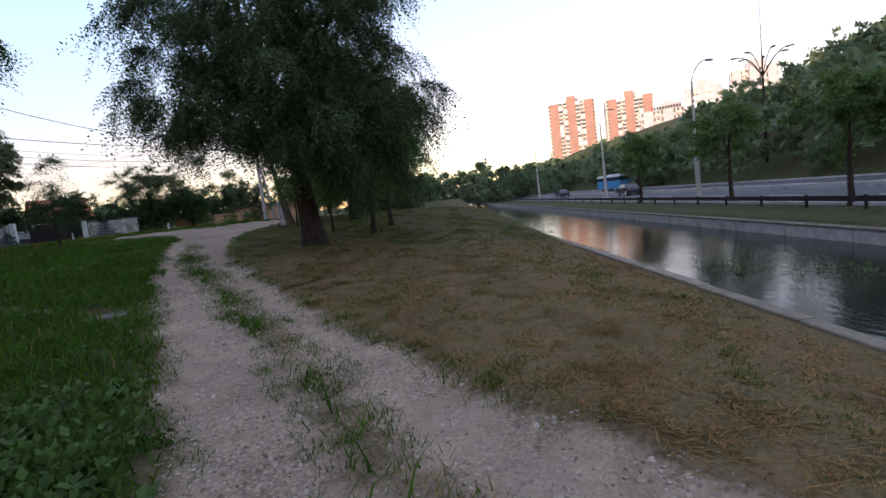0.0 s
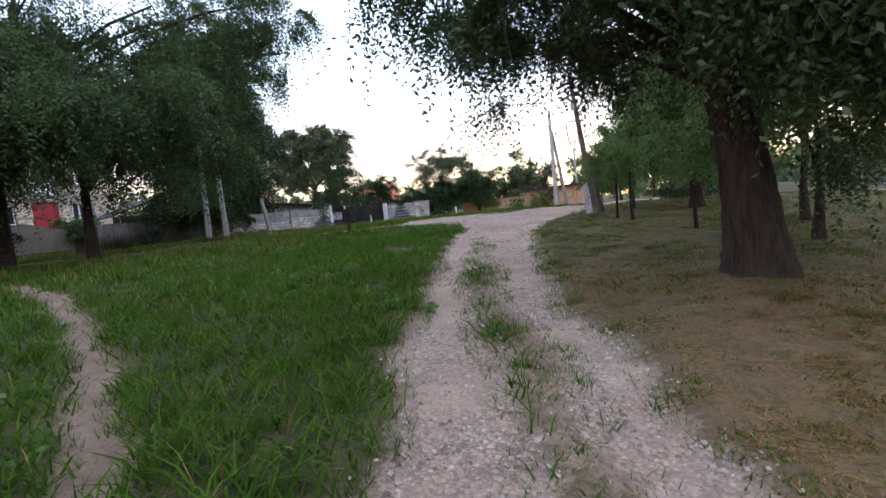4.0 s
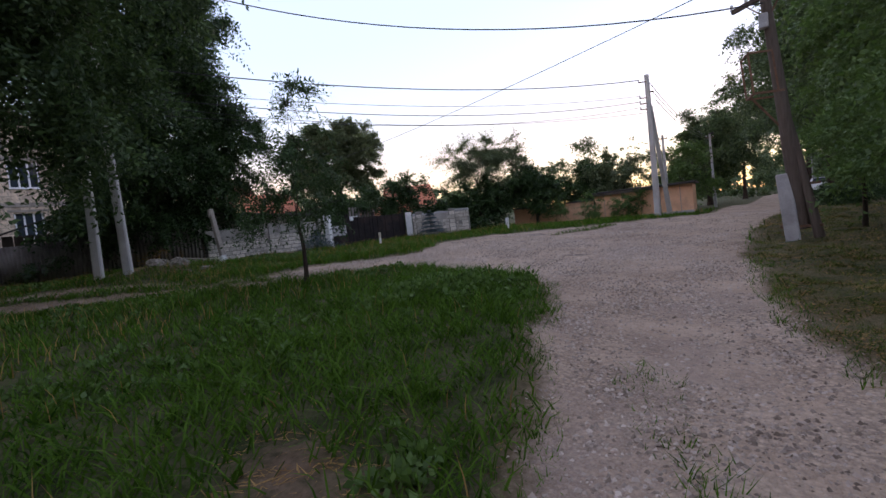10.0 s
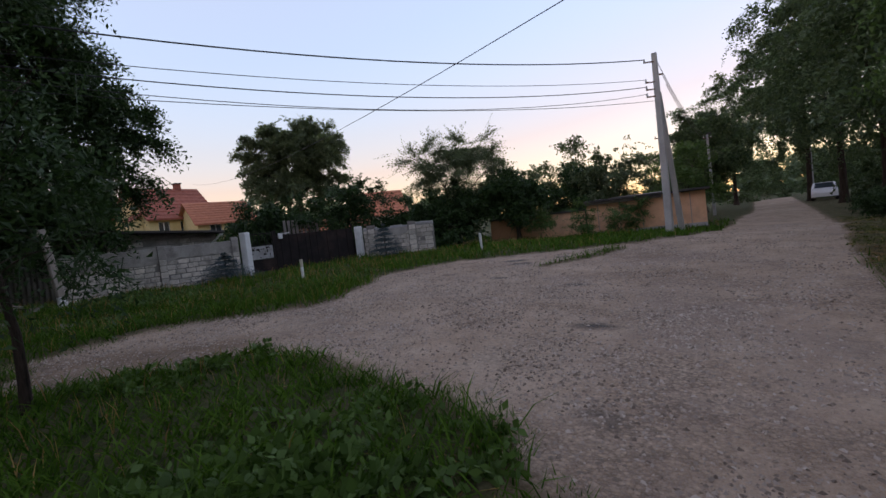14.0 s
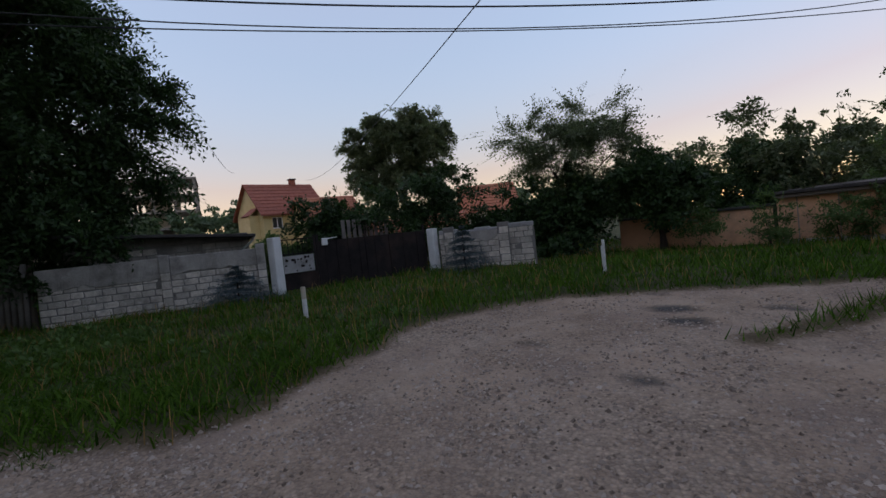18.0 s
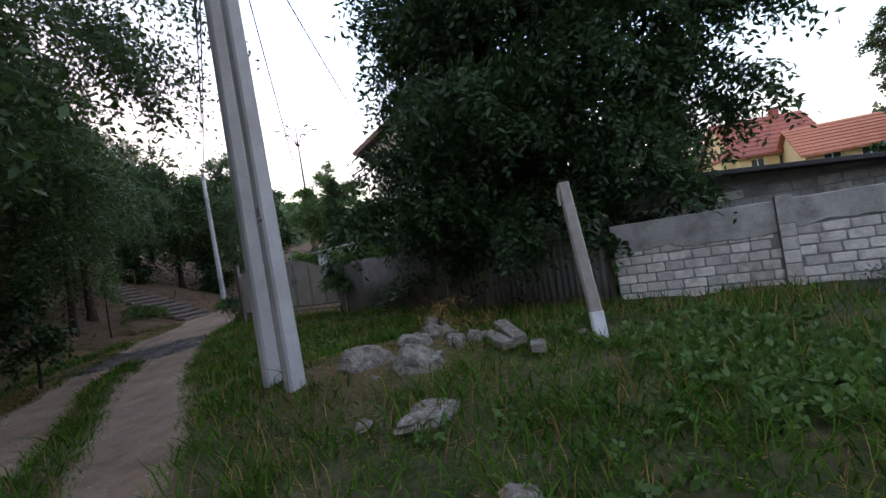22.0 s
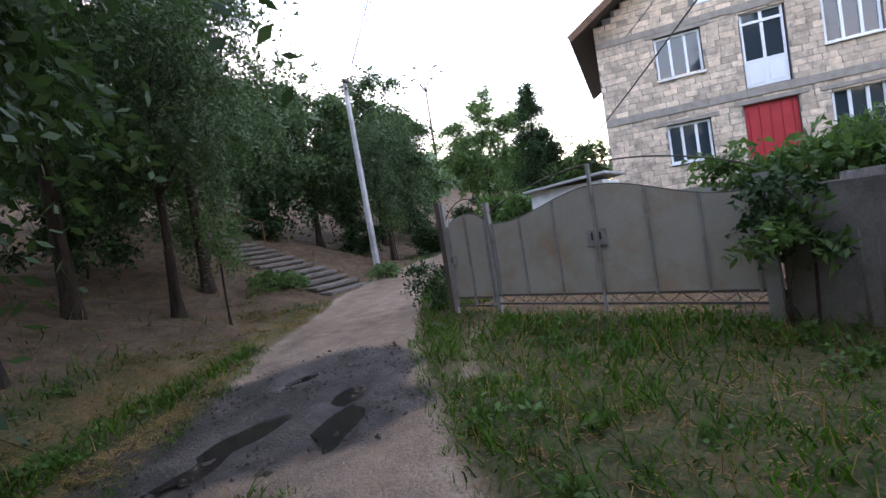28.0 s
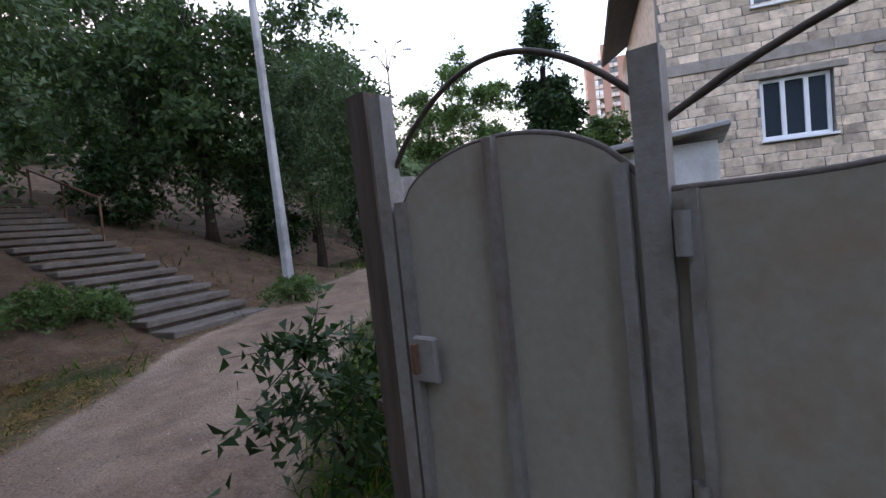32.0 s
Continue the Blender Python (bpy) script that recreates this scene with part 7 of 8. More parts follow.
# ---- steps up the bank ----
def steps():
    a, b = np.array((-37.3, 6.95)), np.array((-39.2, 7.24))
    row = unit(b - a)
    up = np.array((row[1], -row[0]))
    if up[1] > 0:
        up = -up
    w = float(np.linalg.norm(b - a))
    ang = math.degrees(math.atan2(row[1], row[0]))
    z = 1.98
    ob = empty("stairs", pose(a[0], a[1], z, 0, 0, ang), "flight of worn concrete garden steps up the bank", "steps")
    # in local axes x runs along a tread; the flight climbs towards local -y or +y
    sgn = 1.0 if (Matrix.Rotation(radians(ang), 2) @ Vector((0, 1))).dot(Vector(up)) > 0 else -1.0
    g = np.random.default_rng(6)
    for k in range(19):
        box("step", (w / 2 + 0.02 * g.standard_normal(), sgn * (0.25 + 0.50 * k), 0.18 * k - 0.05), (w, 0.56, 0.12), M_STEP, ob, bevel=0.018, rz=0.6 * g.standard_normal())
        box("riser", (w / 2, sgn * (0.31 + 0.50 * k), 0.18 * k - 0.23), (w - 0.04, 0.48, 0.26), M_STEP, ob)
    for s in (w + 0.02,):
        for k in (10, 13, 16):
            bar("rail_post", (s, sgn * 0.5 * k, 0.18 * k - 0.3), (s, sgn * 0.5 * k, 0.18 * k + 0.9), 0.04, M_RUST, ob)
        bar("handrail", (s, sgn * 0.5 * 10, 0.18 * 10 + 0.88), (s, sgn * 0.5 * 16, 0.18 * 16 + 0.88), 0.045, M_RUST, ob)
    return ob


steps()


# ---- stones and slabs in the verge ----
def rock(x, y, size, seed, label="rough pale boulder half sunk in the grass", mat=None, sink=0.3, group="boulders in the verge", name="boulder"):
    g = np.random.default_rng(seed)
    bm = bmesh.new()
    bmesh.ops.create_icosphere(bm, subdivisions=3, radius=1.0)
    ph = g.random((5, 3)) * 6
    cut = unit(g.standard_normal((7, 3)))
    for v in bm.verts:
        p = np.array(v.co)
        r = 1.0
        for c in cut:
            d = p @ c
            if d > 0.62:
                r = min(r, 0.62 / d + 0.04)
        r += 0.06 * math.sin(4 * p[0] + ph[0, 0]) * math.sin(5 * p[1] + ph[0, 1]) + 0.03 * math.sin(11 * p[2] + ph[1, 0]) * math.sin(9 * p[0] + ph[1, 1]) + 0.012 * g.standard_normal()
        r += 0.07 * math.sin(13 * p[0] + ph[3, 0]) * math.sin(11 * p[2] + ph[3, 1]) + 0.05 * math.sin(23 * p[0] + ph[2, 0]) * math.sin(19 * p[1] + ph[2, 1]) * math.sin(21 * p[2])
        v.co = Vector(p * r * np.array(size))
    ob = part(name, bm, mat or M_STONE)
    ob.matrix_basis = pose(x, y, gz(x, y) + size[2] * (1 - 2 * sink) * 0.9, 0, 0, g.random() * 360)
    return tagged(ob, label, "rock", group)


for k, (x, y, s) in enumerate(((-23.45, 20.4, (0.46, 0.38, 0.33)), (-23.2, 20.95, (0.44, 0.36, 0.30)), (-24.5, 20.95, (0.32, 0.28, 0.26)), (-23.85, 21.3, (0.22, 0.18, 0.27)), (-23.95, 20.8, (0.3, 0.26, 0.24)), (-24.2, 21.5, (0.2, 0.17, 0.2)),
                               (-25.0, 20.85, (0.28, 0.25, 0.38)), (-24.62, 22.75, (0.14, 0.14, 0.10)), (-24.6, 21.1, (0.16, 0.13, 0.13)), (-22.2, 20.72, (0.17, 0.12, 0.07)), (-21.2, 21.98, (0.30, 0.22, 0.11)), (-23.55, 21.15, (0.12, 0.1, 0.1)), (-23.0, 20.6, (0.1, 0.1, 0.08)))):
    rock(x, y, tuple(0.72 * c for c in s), 200 + k, sink=0.40)
rock(-22.3, 21.22, (0.36, 0.24, 0.10), 215, "flat pale slab of stone lying in the grass", sink=0.52)
rock(-6.9, 10.6, (0.05, 0.04, 0.03), 216, "small loose stone on the track")
for k, (x, y, rz, L) in enumerate(((-24.2, 21.9, -52, 0.8), (-24.0, 21.75, -48, 0.75), (-23.75, 22.2, -70, 0.4))):
    tagged(box("concrete_slab", (x, y, gz(x, y) + 0.07 + 0.06 * (k == 0)), (L, 0.16, 0.09), M_STONE, rz=rz + 70, bevel=0.008, rx=4 - 3 * k, ry=6 - 5 * k), "broken concrete beam tossed in the grass", "slab", "broken slabs")
for x, y, rz, a, b in ((-5.45, 7.4, 20, 0.72, 0.62),):
    bm = bmesh.new()
    add_box(bm, (0, 0, 0), (a, b, 0.08), bevel=0.012)
    g = np.random.default_rng(int(100 - x * 10))
    for vert in bm.verts:
        vert.co.x += 0.05 * math.sin(9 * vert.co.y + x)
        vert.co.y += 0.05 * math.sin(7 * vert.co.x + y)
    ob = part("paving_slab", bm, M_SLAB)
    ob.matrix_basis = pose(x, y, gz(x, y) - 0.05, 0, 0, rz)
    tagged(ob, "worn concrete slab sunk flush in the grass", "slab")
# the rubble round the pile
bush(-24.9, 20.95, "dry brown weeds tangled over the stone pile", [(0, 0, 0.05, 0.9, 0.7, 0.08)], 90, 8, 0.04, 0.12, 0.3, M_STRAW, 219, name="weeds", category="weeds", length=(0.08, 0.18))

# ---- puddles in the lane ----
for k, (x, y, rx_, ry_, rot) in enumerate(PUDDLES):
    g = np.random.default_rng(300 + k)
    bm = bmesh.new()
    vs = []
    for i in range(40):
        a = i * 2 * math.pi / 40
        r = 1 + 0.16 * math.sin(3 * a + k) + 0.12 * math.sin(5 * a + 2 * k) + 0.05 * math.sin(9 * a + k) + 0.012 * g.standard_normal()
        vs.append(bm.verts.new((rx_ * 1.12 * r * math.cos(a), ry_ * 1.15 * r * math.sin(a), 0)))
    bm.faces.new(vs)
    ob = part("puddle", bm, M_PUDDLE)
    ob.matrix_basis = pose(x, y, gz(x, y) - 0.108, 0, 0, rot)
    tagged(ob, "muddy rain puddle in the wheel rut of the lane", "puddle", "puddles", kind="")


# ---- the river, its banks and the road beyond ----
me = array_mesh("water", [(4.2, -80, -1.58), (13.46, -80, -1.58), (13.46, 600, -1.58), (4.2, 600, -1.58)], [(0, 1, 2, 3)])
tagged(place("water", me, M_WATER), "dark slow river reflecting the evening sky", "water", kind="structure")
kerb = empty("river_edge", pose(0, 0, 0), "concrete kerb and sloping slabs along the river", "embankment", kind="structure")
g = np.random.default_rng(12)
for k in range(60):
    y = -9 + 2.0 * k
    box("edge_slab", (3.90, y + 1.0, -0.37 + 0.008 * g.standard_normal()), (0.20, 1.98, 0.14), M_KERB, kerb, bevel=0.015, rz=0.3 * g.standard_normal())
    box("slope_slab", (4.62, y + 1.0, -0.98), (0.10, 1.98, 1.62), M_STEP, kerb, ry=-47)
far = empty("river_wall", pose(0, 0, 0), "stained concrete retaining wall on the far bank", "embankment", kind="structure")
for k in range(70):
    y = -6 + 3.0 * k
    pan = box("panel", (13.40, y + 1.5, -1.42 + 0.01 * g.standard_normal()), (0.18, 2.97, 0.62), M_CONC, far, bevel=0.015, ry=-3)
    box("coping", (13.46, y + 1.5, -1.11), (0.4, 2.97, 0.07), M_STEP, far, bevel=0.012)
for k in range(40):
    y = 9.5 + 0.65 * k + g.random() * 0.5
    rock(5.35 + 0.35 * g.standard_normal() * 0.6, y, tuple(0.08 + 0.2 * g.random(3) * np.array((1, 1, 0.5))), 400 + k, "grey river stone at the waterline", M_STEP, 0.0, "river stones", "river_stone").location.z = -1.56
for x, y, w, l in ((8.6, 13.2, 0.9, 1.8), (6.4, 33.0, 0.8, 5.0), (7.6, 44.0, 0.8, 5.0), (5.6, 22.0, 0.5, 4.0), (10.5, 11.0, 0.7, 2.2)):
    n = 90
    v0 = np.stack([x + w * 0.5 * g.standard_normal(n), y + l * 0.4 * g.standard_normal(n), np.full(n, -1.6)], -1)
    v, f = spray_leaves(v0, np.stack([g.standard_normal(n) * 0.5, g.standard_normal(n) * 0.5, np.full(n, 0.6)], -1), 0.15 + 0.15 * g.random(n), 5, 0.12, 0.1, 0.4, g, 30)
    ob = place("reed_island", array_mesh("reed_island", v, f), M_LEAF_PALE_HAZE)
    tagged(ob, "low clump of water weeds on a shallow bar", "reeds", "weed islands", kind="stuff")

me = array_mesh("road", [(19.0, -120, ROAD_FOOT + 0.03), (33.2, -120, ROAD_FOOT + 0.31), (33.2, 500, ROAD_FOOT + 0.31), (19.0, 500, ROAD_FOOT + 0.03)], [(0, 1, 2, 3)])
tagged(place("road", me, M_ASPHALT), "grey asphalt dual carriageway beyond the river", "road", kind="structure")
for x, z, w, nm, mt in ((18.9, ROAD_FOOT + 0.07, 0.18, "kerb", M_CONC), (33.3, ROAD_FOOT + 0.36, 0.2, "kerb", M_CONC), (26.0, ROAD_FOOT + 0.3, 0.35, "median_barrier", M_CONC)):
    ob = empty(nm, pose(0, 0, 0), "long concrete kerb of the carriageway" if nm == "kerb" else "low concrete barrier between the carriageways", "kerb", kind="structure")
    for k in range(50):
        box("kerb_stone" if nm == "kerb" else "barrier_block", (x, -18 + 4 * k, z), (w, 3.96, 0.2 if nm == "kerb" else 0.42), mt, ob, bevel=0.02)
for x in (22.4, 29.6):
    ob = empty("lane_marking", pose(0, 0, 0), "broken white lane line on the asphalt", "road marking", kind="structure")
    for k in range(24):
        box("dash", (x, -10 + 8 * k, ROAD_FOOT + 0.045 + (x - 19) * 0.0197), (0.14, 3.2, 0.006), M_WHITE, ob)
rail = empty("guard_rail", pose(0, 0, 0), "dark steel guard rail between the river bank and the road", "guard rail")
for k in range(46):
    y = -6 + 3.2 * k
    bar("post", (18.0, y, ROAD_FOOT - 0.1), (18.0, y, ROAD_FOOT + 0.62), 0.09, M_IRON, rail)
    box("beam", (17.94, y + 1.6, ROAD_FOOT + 0.45), (0.06, 3.18, 0.24), M_IRON, rail, bevel=0.015)


def street_lamp(x, y, h, arms, label):
    ob = empty("street_lamp", pose(x, y, float(hgt(x, y))), label, "street lamp", "street lamps")
    rod("base_pole", (0, 0, -0.2), (0, 0, h * 0.45), 0.18, M_POLE, ob, 10, 0.15)
    rod("upper_pole", (0, 0, h * 0.45), (0, 0, h * 0.86), 0.10, M_POLE, ob, 10, 0.07)
    for a in arms:
        r = radians(a)
        t = np.linspace(0, 1, 8)
        pts = np.stack([np.cos(r) * 1.6 * t ** 1.4, np.sin(r) * 1.6 * t ** 1.4, h * 0.86 + 1.5 * np.sin(t * np.pi / 2)], -1)
        arm = place("arm", tubes_mesh("arm", [tube_arrays(pts, np.full(8, 0.04), 6)]), M_POLE, ob, smooth=True)
        box("lamp_head", (pts[-1, 0] + 0.2 * math.cos(r), pts[-1, 1] + 0.2 * math.sin(r), pts[-1, 2] - 0.02), (0.6, 0.26, 0.12), M_CONC, arm, rz=a, bevel=0.03)
    return ob


street_lamp(18.9, 33.8, 10.0, (20,), "tall street lamp with curved arms beside the road")
street_lamp(20.2, 56.0, 10.6, (20,), "tall street lamp with curved arms beside the road")
street_lamp(21.0, 96.0, 10.6, (20,), "tall street lamp with curved arms beside the road")


def mast_lamp(x, y, z, h, label, rings=6):
    ob = empty("mast_lamp", pose(x, y, z), label, "street lamp", "mast lamps")
    rod("mast", (0, 0, 0), (0, 0, h), 0.22, M_BARK, ob, 10, 0.06)
    rod("spike", (0, 0, h), (0, 0, h + 5.5), 0.05, M_BARK, ob, 6, 0.01)
    for k in range(rings):
        r = 2 * math.pi * k / rings
        t = np.linspace(0, 1, 8)
        pts = np.stack([np.cos(r) * 2.4 * t, np.sin(r) * 2.4 * t, h - 2.8 + 2.6 * np.sin(t * np.pi / 2)], -1)
        arm = place("arm", tubes_mesh("arm", [tube_arrays(pts, np.full(8, 0.05), 6)]), M_BARK, ob, smooth=True)
        box("lamp_head", (pts[-1, 0] * 1.12, pts[-1, 1] * 1.12, pts[-1, 2]), (0.8, 0.3, 0.16), M_CONC, arm, rz=math.degrees(r), bevel=0.04)
    return ob


mast_lamp(-84.3, -7.9, 8.0, 16.6, "tall dark mast with a ring of curved lamp arms")
mast_lamp(39.0, 55.0, 1.0, 12.6, "tall mast with a ring of curved lamp arms", 7)


# ---- vehicles ----
def wheel(parent, x, y, z, r=0.32, w=0.2):
    ty = rod("wheel", (x - w / 2, y, z), (x + w / 2, y, z), r, M_TYRE, parent, 18)
    bm = bmesh.new()
    for sx in (-1, 1):
        bmesh.ops.create_circle(bm, cap_ends=True, segments=18, radius=r, matrix=pose(x + sx * w / 2, y, z, 0, 90, 0))
        bmesh.ops.create_circle(bm, cap_ends=True, segments=14, radius=r * 0.6, matrix=pose(x + sx * (w / 2 + 0.008), y, z, 0, 90, 0))
    part("rim", bm, M_CONC, ty)


def car(x, y, rz, paint, label, z=None, roof=1.46):
    ob = empty("car", pose(x, y, (gz(x, y) if z is None else z), 0, 0, rz), label, "car")
    prof = [(-2.1, 0.32), (-2.15, 0.7), (-1.95, 0.95), (-1.35, 1.0), (-0.75, roof), (0.55, roof), (1.15, 1.0), (1.95, 0.9), (2.12, 0.62), (2.08, 0.32)]
    bm = bmesh.new()
    loops = []
    for xx, k in ((-0.84, 0.98), (-0.62, 1.0), (0.62, 1.0), (0.84, 0.98)):
        loops.append([bm.verts.new((xx * (0.86 if zz > 1.05 else 1.0), yy * (0.985 if abs(xx) > 0.7 else 1), zz * k)) for yy, zz in prof])
    n = len(prof)
    for a, b in zip(loops[:-1], loops[1:]):
        for i in range(n):
            bm.faces.new((a[i], a[(i + 1) % n], b[(i + 1) % n], b[i]))
    bm.faces.new(loops[0])
    bm.faces.new(loops[-1])
    part("body", bm, paint, ob)
    for yy0, zz0, yy1, zz1, w in ((-1.33, 1.02, -0.79, roof - 0.03, 1.3), (1.13, 1.02, 0.6, roof - 0.03, 1.3)):
        off = 0.012
        bm = bmesh.new()
        vs = [bm.verts.new(v) for v in ((-w / 2, yy0 + (off if yy0 > 0 else -off), zz0), (w / 2, yy0 + (off if yy0 > 0 else -off), zz0), (w / 2 * 0.86, yy1 + (off if yy0 > 0 else -off), zz1), (-w / 2 * 0.86, yy1 + (off if yy0 > 0 else -off), zz1))]
        bm.faces.new(vs)
        part("windscreen" if yy0 < 0 else "rear_window", bm, M_GLASS, ob)
    for sx in (-1, 1):
        bm = bmesh.new()
        bm.faces.new([bm.verts.new(v) for v in ((sx * 0.853, -1.15, 1.03), (sx * 0.853, 0.95, 1.03), (sx * 0.735, 0.5, roof - 0.06), (sx * 0.735, -0.7, roof - 0.06))])
        part("side_window", bm, M_GLASS, ob)
        for yy in (-1.3, 1.35):
            wheel(ob, sx * 0.76, yy, 0.32)
        box("headlight", (sx * 0.62, 2.07, 0.72), (0.34, 0.06, 0.14), M_WINFRAME, ob, bevel=0.02)
        box("tail_light", (sx * 0.66, -2.1, 0.8), (0.28, 0.06, 0.16), M_REDPAINT, ob, bevel=0.02)
    return ob


car(-6.75, 69.0, 175, M_CARW, "pale car parked at the roadside")
for x, y, p in ((24.5, 60.0, M_CARD), (23.5, 88.0, M_CARD)):
    car(x, y, 0, p, "dark car on the road beyond the river", float(ROAD_FOOT + 0.13))


def bus(x, y, rz):
    ob = empty("bus", pose(x, y, ROAD_FOOT + 0.25, 0, 0, rz), "blue city bus with dark windows on the road beyond the river", "bus")
    box("body", (0, 0, 1.15), (2.5, 11.0, 1.5), M_BLUE, ob, bevel=0.12)
    box("upper_body", (0, 0, 2.62), (2.46, 10.9, 0.55), M_WINFRAME, ob, bevel=0.12)
    band = box("window_band", (0, 0, 2.12), (2.47, 10.92, 0.62), M_GLASS, ob, bevel=0.03)
    for k in range(7):
        for sx in (-1, 1):
            box("pillar", (sx * 1.235, -4.6 + 1.5 * k, 2.12), (0.03, 0.12, 0.66), M_BLUE, band)
    box("rear_window", (0, -5.47, 2.0), (1.9, 0.03, 0.9), M_GLASS, ob, bevel=0.03)
    for sx in (-1, 1):
        box("tail_light", (sx * 0.95, -5.5, 1.0), (0.25, 0.04, 0.5), M_REDPAINT, ob)
        for yy in (-3.2, 3.4):
            wheel(ob, sx * 1.1, yy, 0.48, 0.48, 0.28)


bus(32.0, 84.0, 0)


# ---- the far side: towers, offices, hill woods ----
def tower(x, y, z, rz, w, d, h, floors, bays, wall_mat, side_mat, label, name="tower_block"):
    ob = empty(name, pose(x, y, z, 0, 0, rz), label, "building", "far buildings")
    box("body", (0, 0, h / 2), (w, d, h), wall_mat, ob)
    for sx in (-1, 0, 1):
        box("bay", (sx * w * 0.36, -d / 2 - 0.8, h / 2 + (1.5 if sx == 0 else 0)), (w * 0.18, 1.6, h + (3 if sx == 0 else 0)), side_mat, ob)
    box("roof_house", (w * 0.05, 0, h + 1.5), (w * 0.4, d * 0.5, 3.0), wall_mat, ob)
    fh = h / floors
    for face in ("front", "side"):
        wn = []
        vs, fs = [], []
        for f in range(floors):
            for b in range(bays):
                u0 = (b + 0.22) / bays
                u1 = (b + 0.78) / bays
                z0, z1 = f * fh + fh * 0.3, f * fh + fh * 0.85
                if face == "front":
                    q = [(-w / 2 + w * u0, -d / 2 - 0.06, z0), (-w / 2 + w * u1, -d / 2 - 0.06, z0), (-w / 2 + w * u1, -d / 2 - 0.06, z1), (-w / 2 + w * u0, -d / 2 - 0.06, z1)]
                else:
                    q = [(-w / 2 - 0.06, d / 2 - d * u0, z0), (-w / 2 - 0.06, d / 2 - d * u1, z0), (-w / 2 - 0.06, d / 2 - d * u1, z1), (-w / 2 - 0.06, d / 2 - d * u0, z1)]
                fs.append([len(vs) + i for i in range(4)])
                vs += q
        tagged(place("window_band", array_mesh("window_band", vs, fs), M_GLASS, ob), kind="stuff")
        if face == "front":
            gb = np.random.default_rng(int(w * 100 + h))
            for sx in ((-0.19, 0.19) if floors < 9 else (-0.24, -0.12, 0.12, 0.24)):
                for f in range(floors):
                    bal = box("balcony", (sx * w, -d / 2 - 0.8, f * fh + fh * 0.22), (w * 0.105, 1.4, fh * 0.40), M_TOWER_P, ob)
                    if floors >= 9 and gb.random() < 0.6:
                        box("glazing", (sx * w, -d / 2 - 0.7, f * fh + fh * 0.70), (w * 0.10, 1.2, fh * 0.5), M_WINFRAME if gb.random() < 0.4 else M_GLASS, bal)
    return ob


tower(81, 268, 14.5, -15, 25, 18, 30, 15, 9, M_TOWER_P, M_TOWER_R, "tall brick apartment tower with pale balconies lit by the low sun")
tower(110.5, 262, 13.5, -17, 24, 18, 29, 15, 9, M_TOWER_P, M_TOWER_R, "tall brick apartment tower with pale balconies lit by the low sun")
tower(117, 232, 12, -24, 24, 14, 18.5, 6, 14, M_GREYB, M_GREYB, "long grey office building on the hill with a roof sign", "office_building")
ob = empty("roof_sign", pose(113.5, 224, 30.6, 0, 0, -24), "dark roof sign of small letters on the office building", "sign")
for k in range(11):
    box("letter", (-7 + 1.2 * k, 0, 0.5), (0.8, 0.2, 1.2 if k else 1.9), M_REDPAINT if k == 0 else M_IRON, ob)
tower(129, 222, 16, -30, 15, 12, 21, 7, 6, M_GREYB, M_GREYB, "grey panel block above the trees of the hill", "office_building")
tower(146, 212, 16, -30, 18, 10, 25, 8, 7, M_GREYB, M_GREYB, "grey panel block above the trees of the hill", "office_building")
tower(-148.5, 19.5, 8, 90, 9, 12, 27, 13, 5, M_TOWER_P, M_TOWER_R, "new high-rise of orange brick and white balconies")


def frame_building(x, y, z, rz):
    ob = empty("unfinished_building", pose(x, y, z, 0, 0, rz), "bare concrete frame of an unfinished building", "building")
    for f in range(5):
        box("floor_slab", (0, 0, 3.0 * f + 3), (18, 12, 0.35), M_BAND, ob)
        for i in range(6):
            for j in (-5.6, 0, 5.6):
                bar("column", (-8.6 + 3.44 * i, j, 3.0 * f), (-8.6 + 3.44 * i, j, 3.0 * f + 3), 0.45, M_BAND, ob)
    box("core", (2, 1, 8), (4, 5, 16), M_BUFF, ob)
    return ob


frame_building(-116, 39.5, 3.2, 75)


# ---- woods ----
def woods(name, spots, label, mat, per=230, leaf=0.7, seed=5):
    g = np.random.default_rng(seed)
    V, F, k = [], [], 0
    for x, y, z, r, h in spots:
        lobes = [(x, y, z + h * 0.55, r, r, h * 0.45), (x + 0.4 * r * g.standard_normal(), y + 0.4 * r * g.standard_normal(), z + h * 0.75, r * 0.7, r * 0.7, h * 0.3), (x + 0.5 * r * g.standard_normal(), y + 0.5 * r * g.standard_normal(), z + h * 0.35, r * 0.9, r * 0.9, h * 0.3)]
        p, ax, ln = crown_sprays(lobes, per, g, 0.3, 0.55, (0.5, 1.2), 0.5)
        v, f = spray_leaves(p, ax, ln, 7, leaf * (0.8 + 0.4 * g.random()), 0.36, 0.3, g, simple=True)
        V.append(v)
        F.append(f + k)
        k += len(v)
    ob = place(name, array_mesh(name, np.concatenate(V), np.concatenate(F)), mat)
    return tagged(ob, label, "woods", kind="stuff")


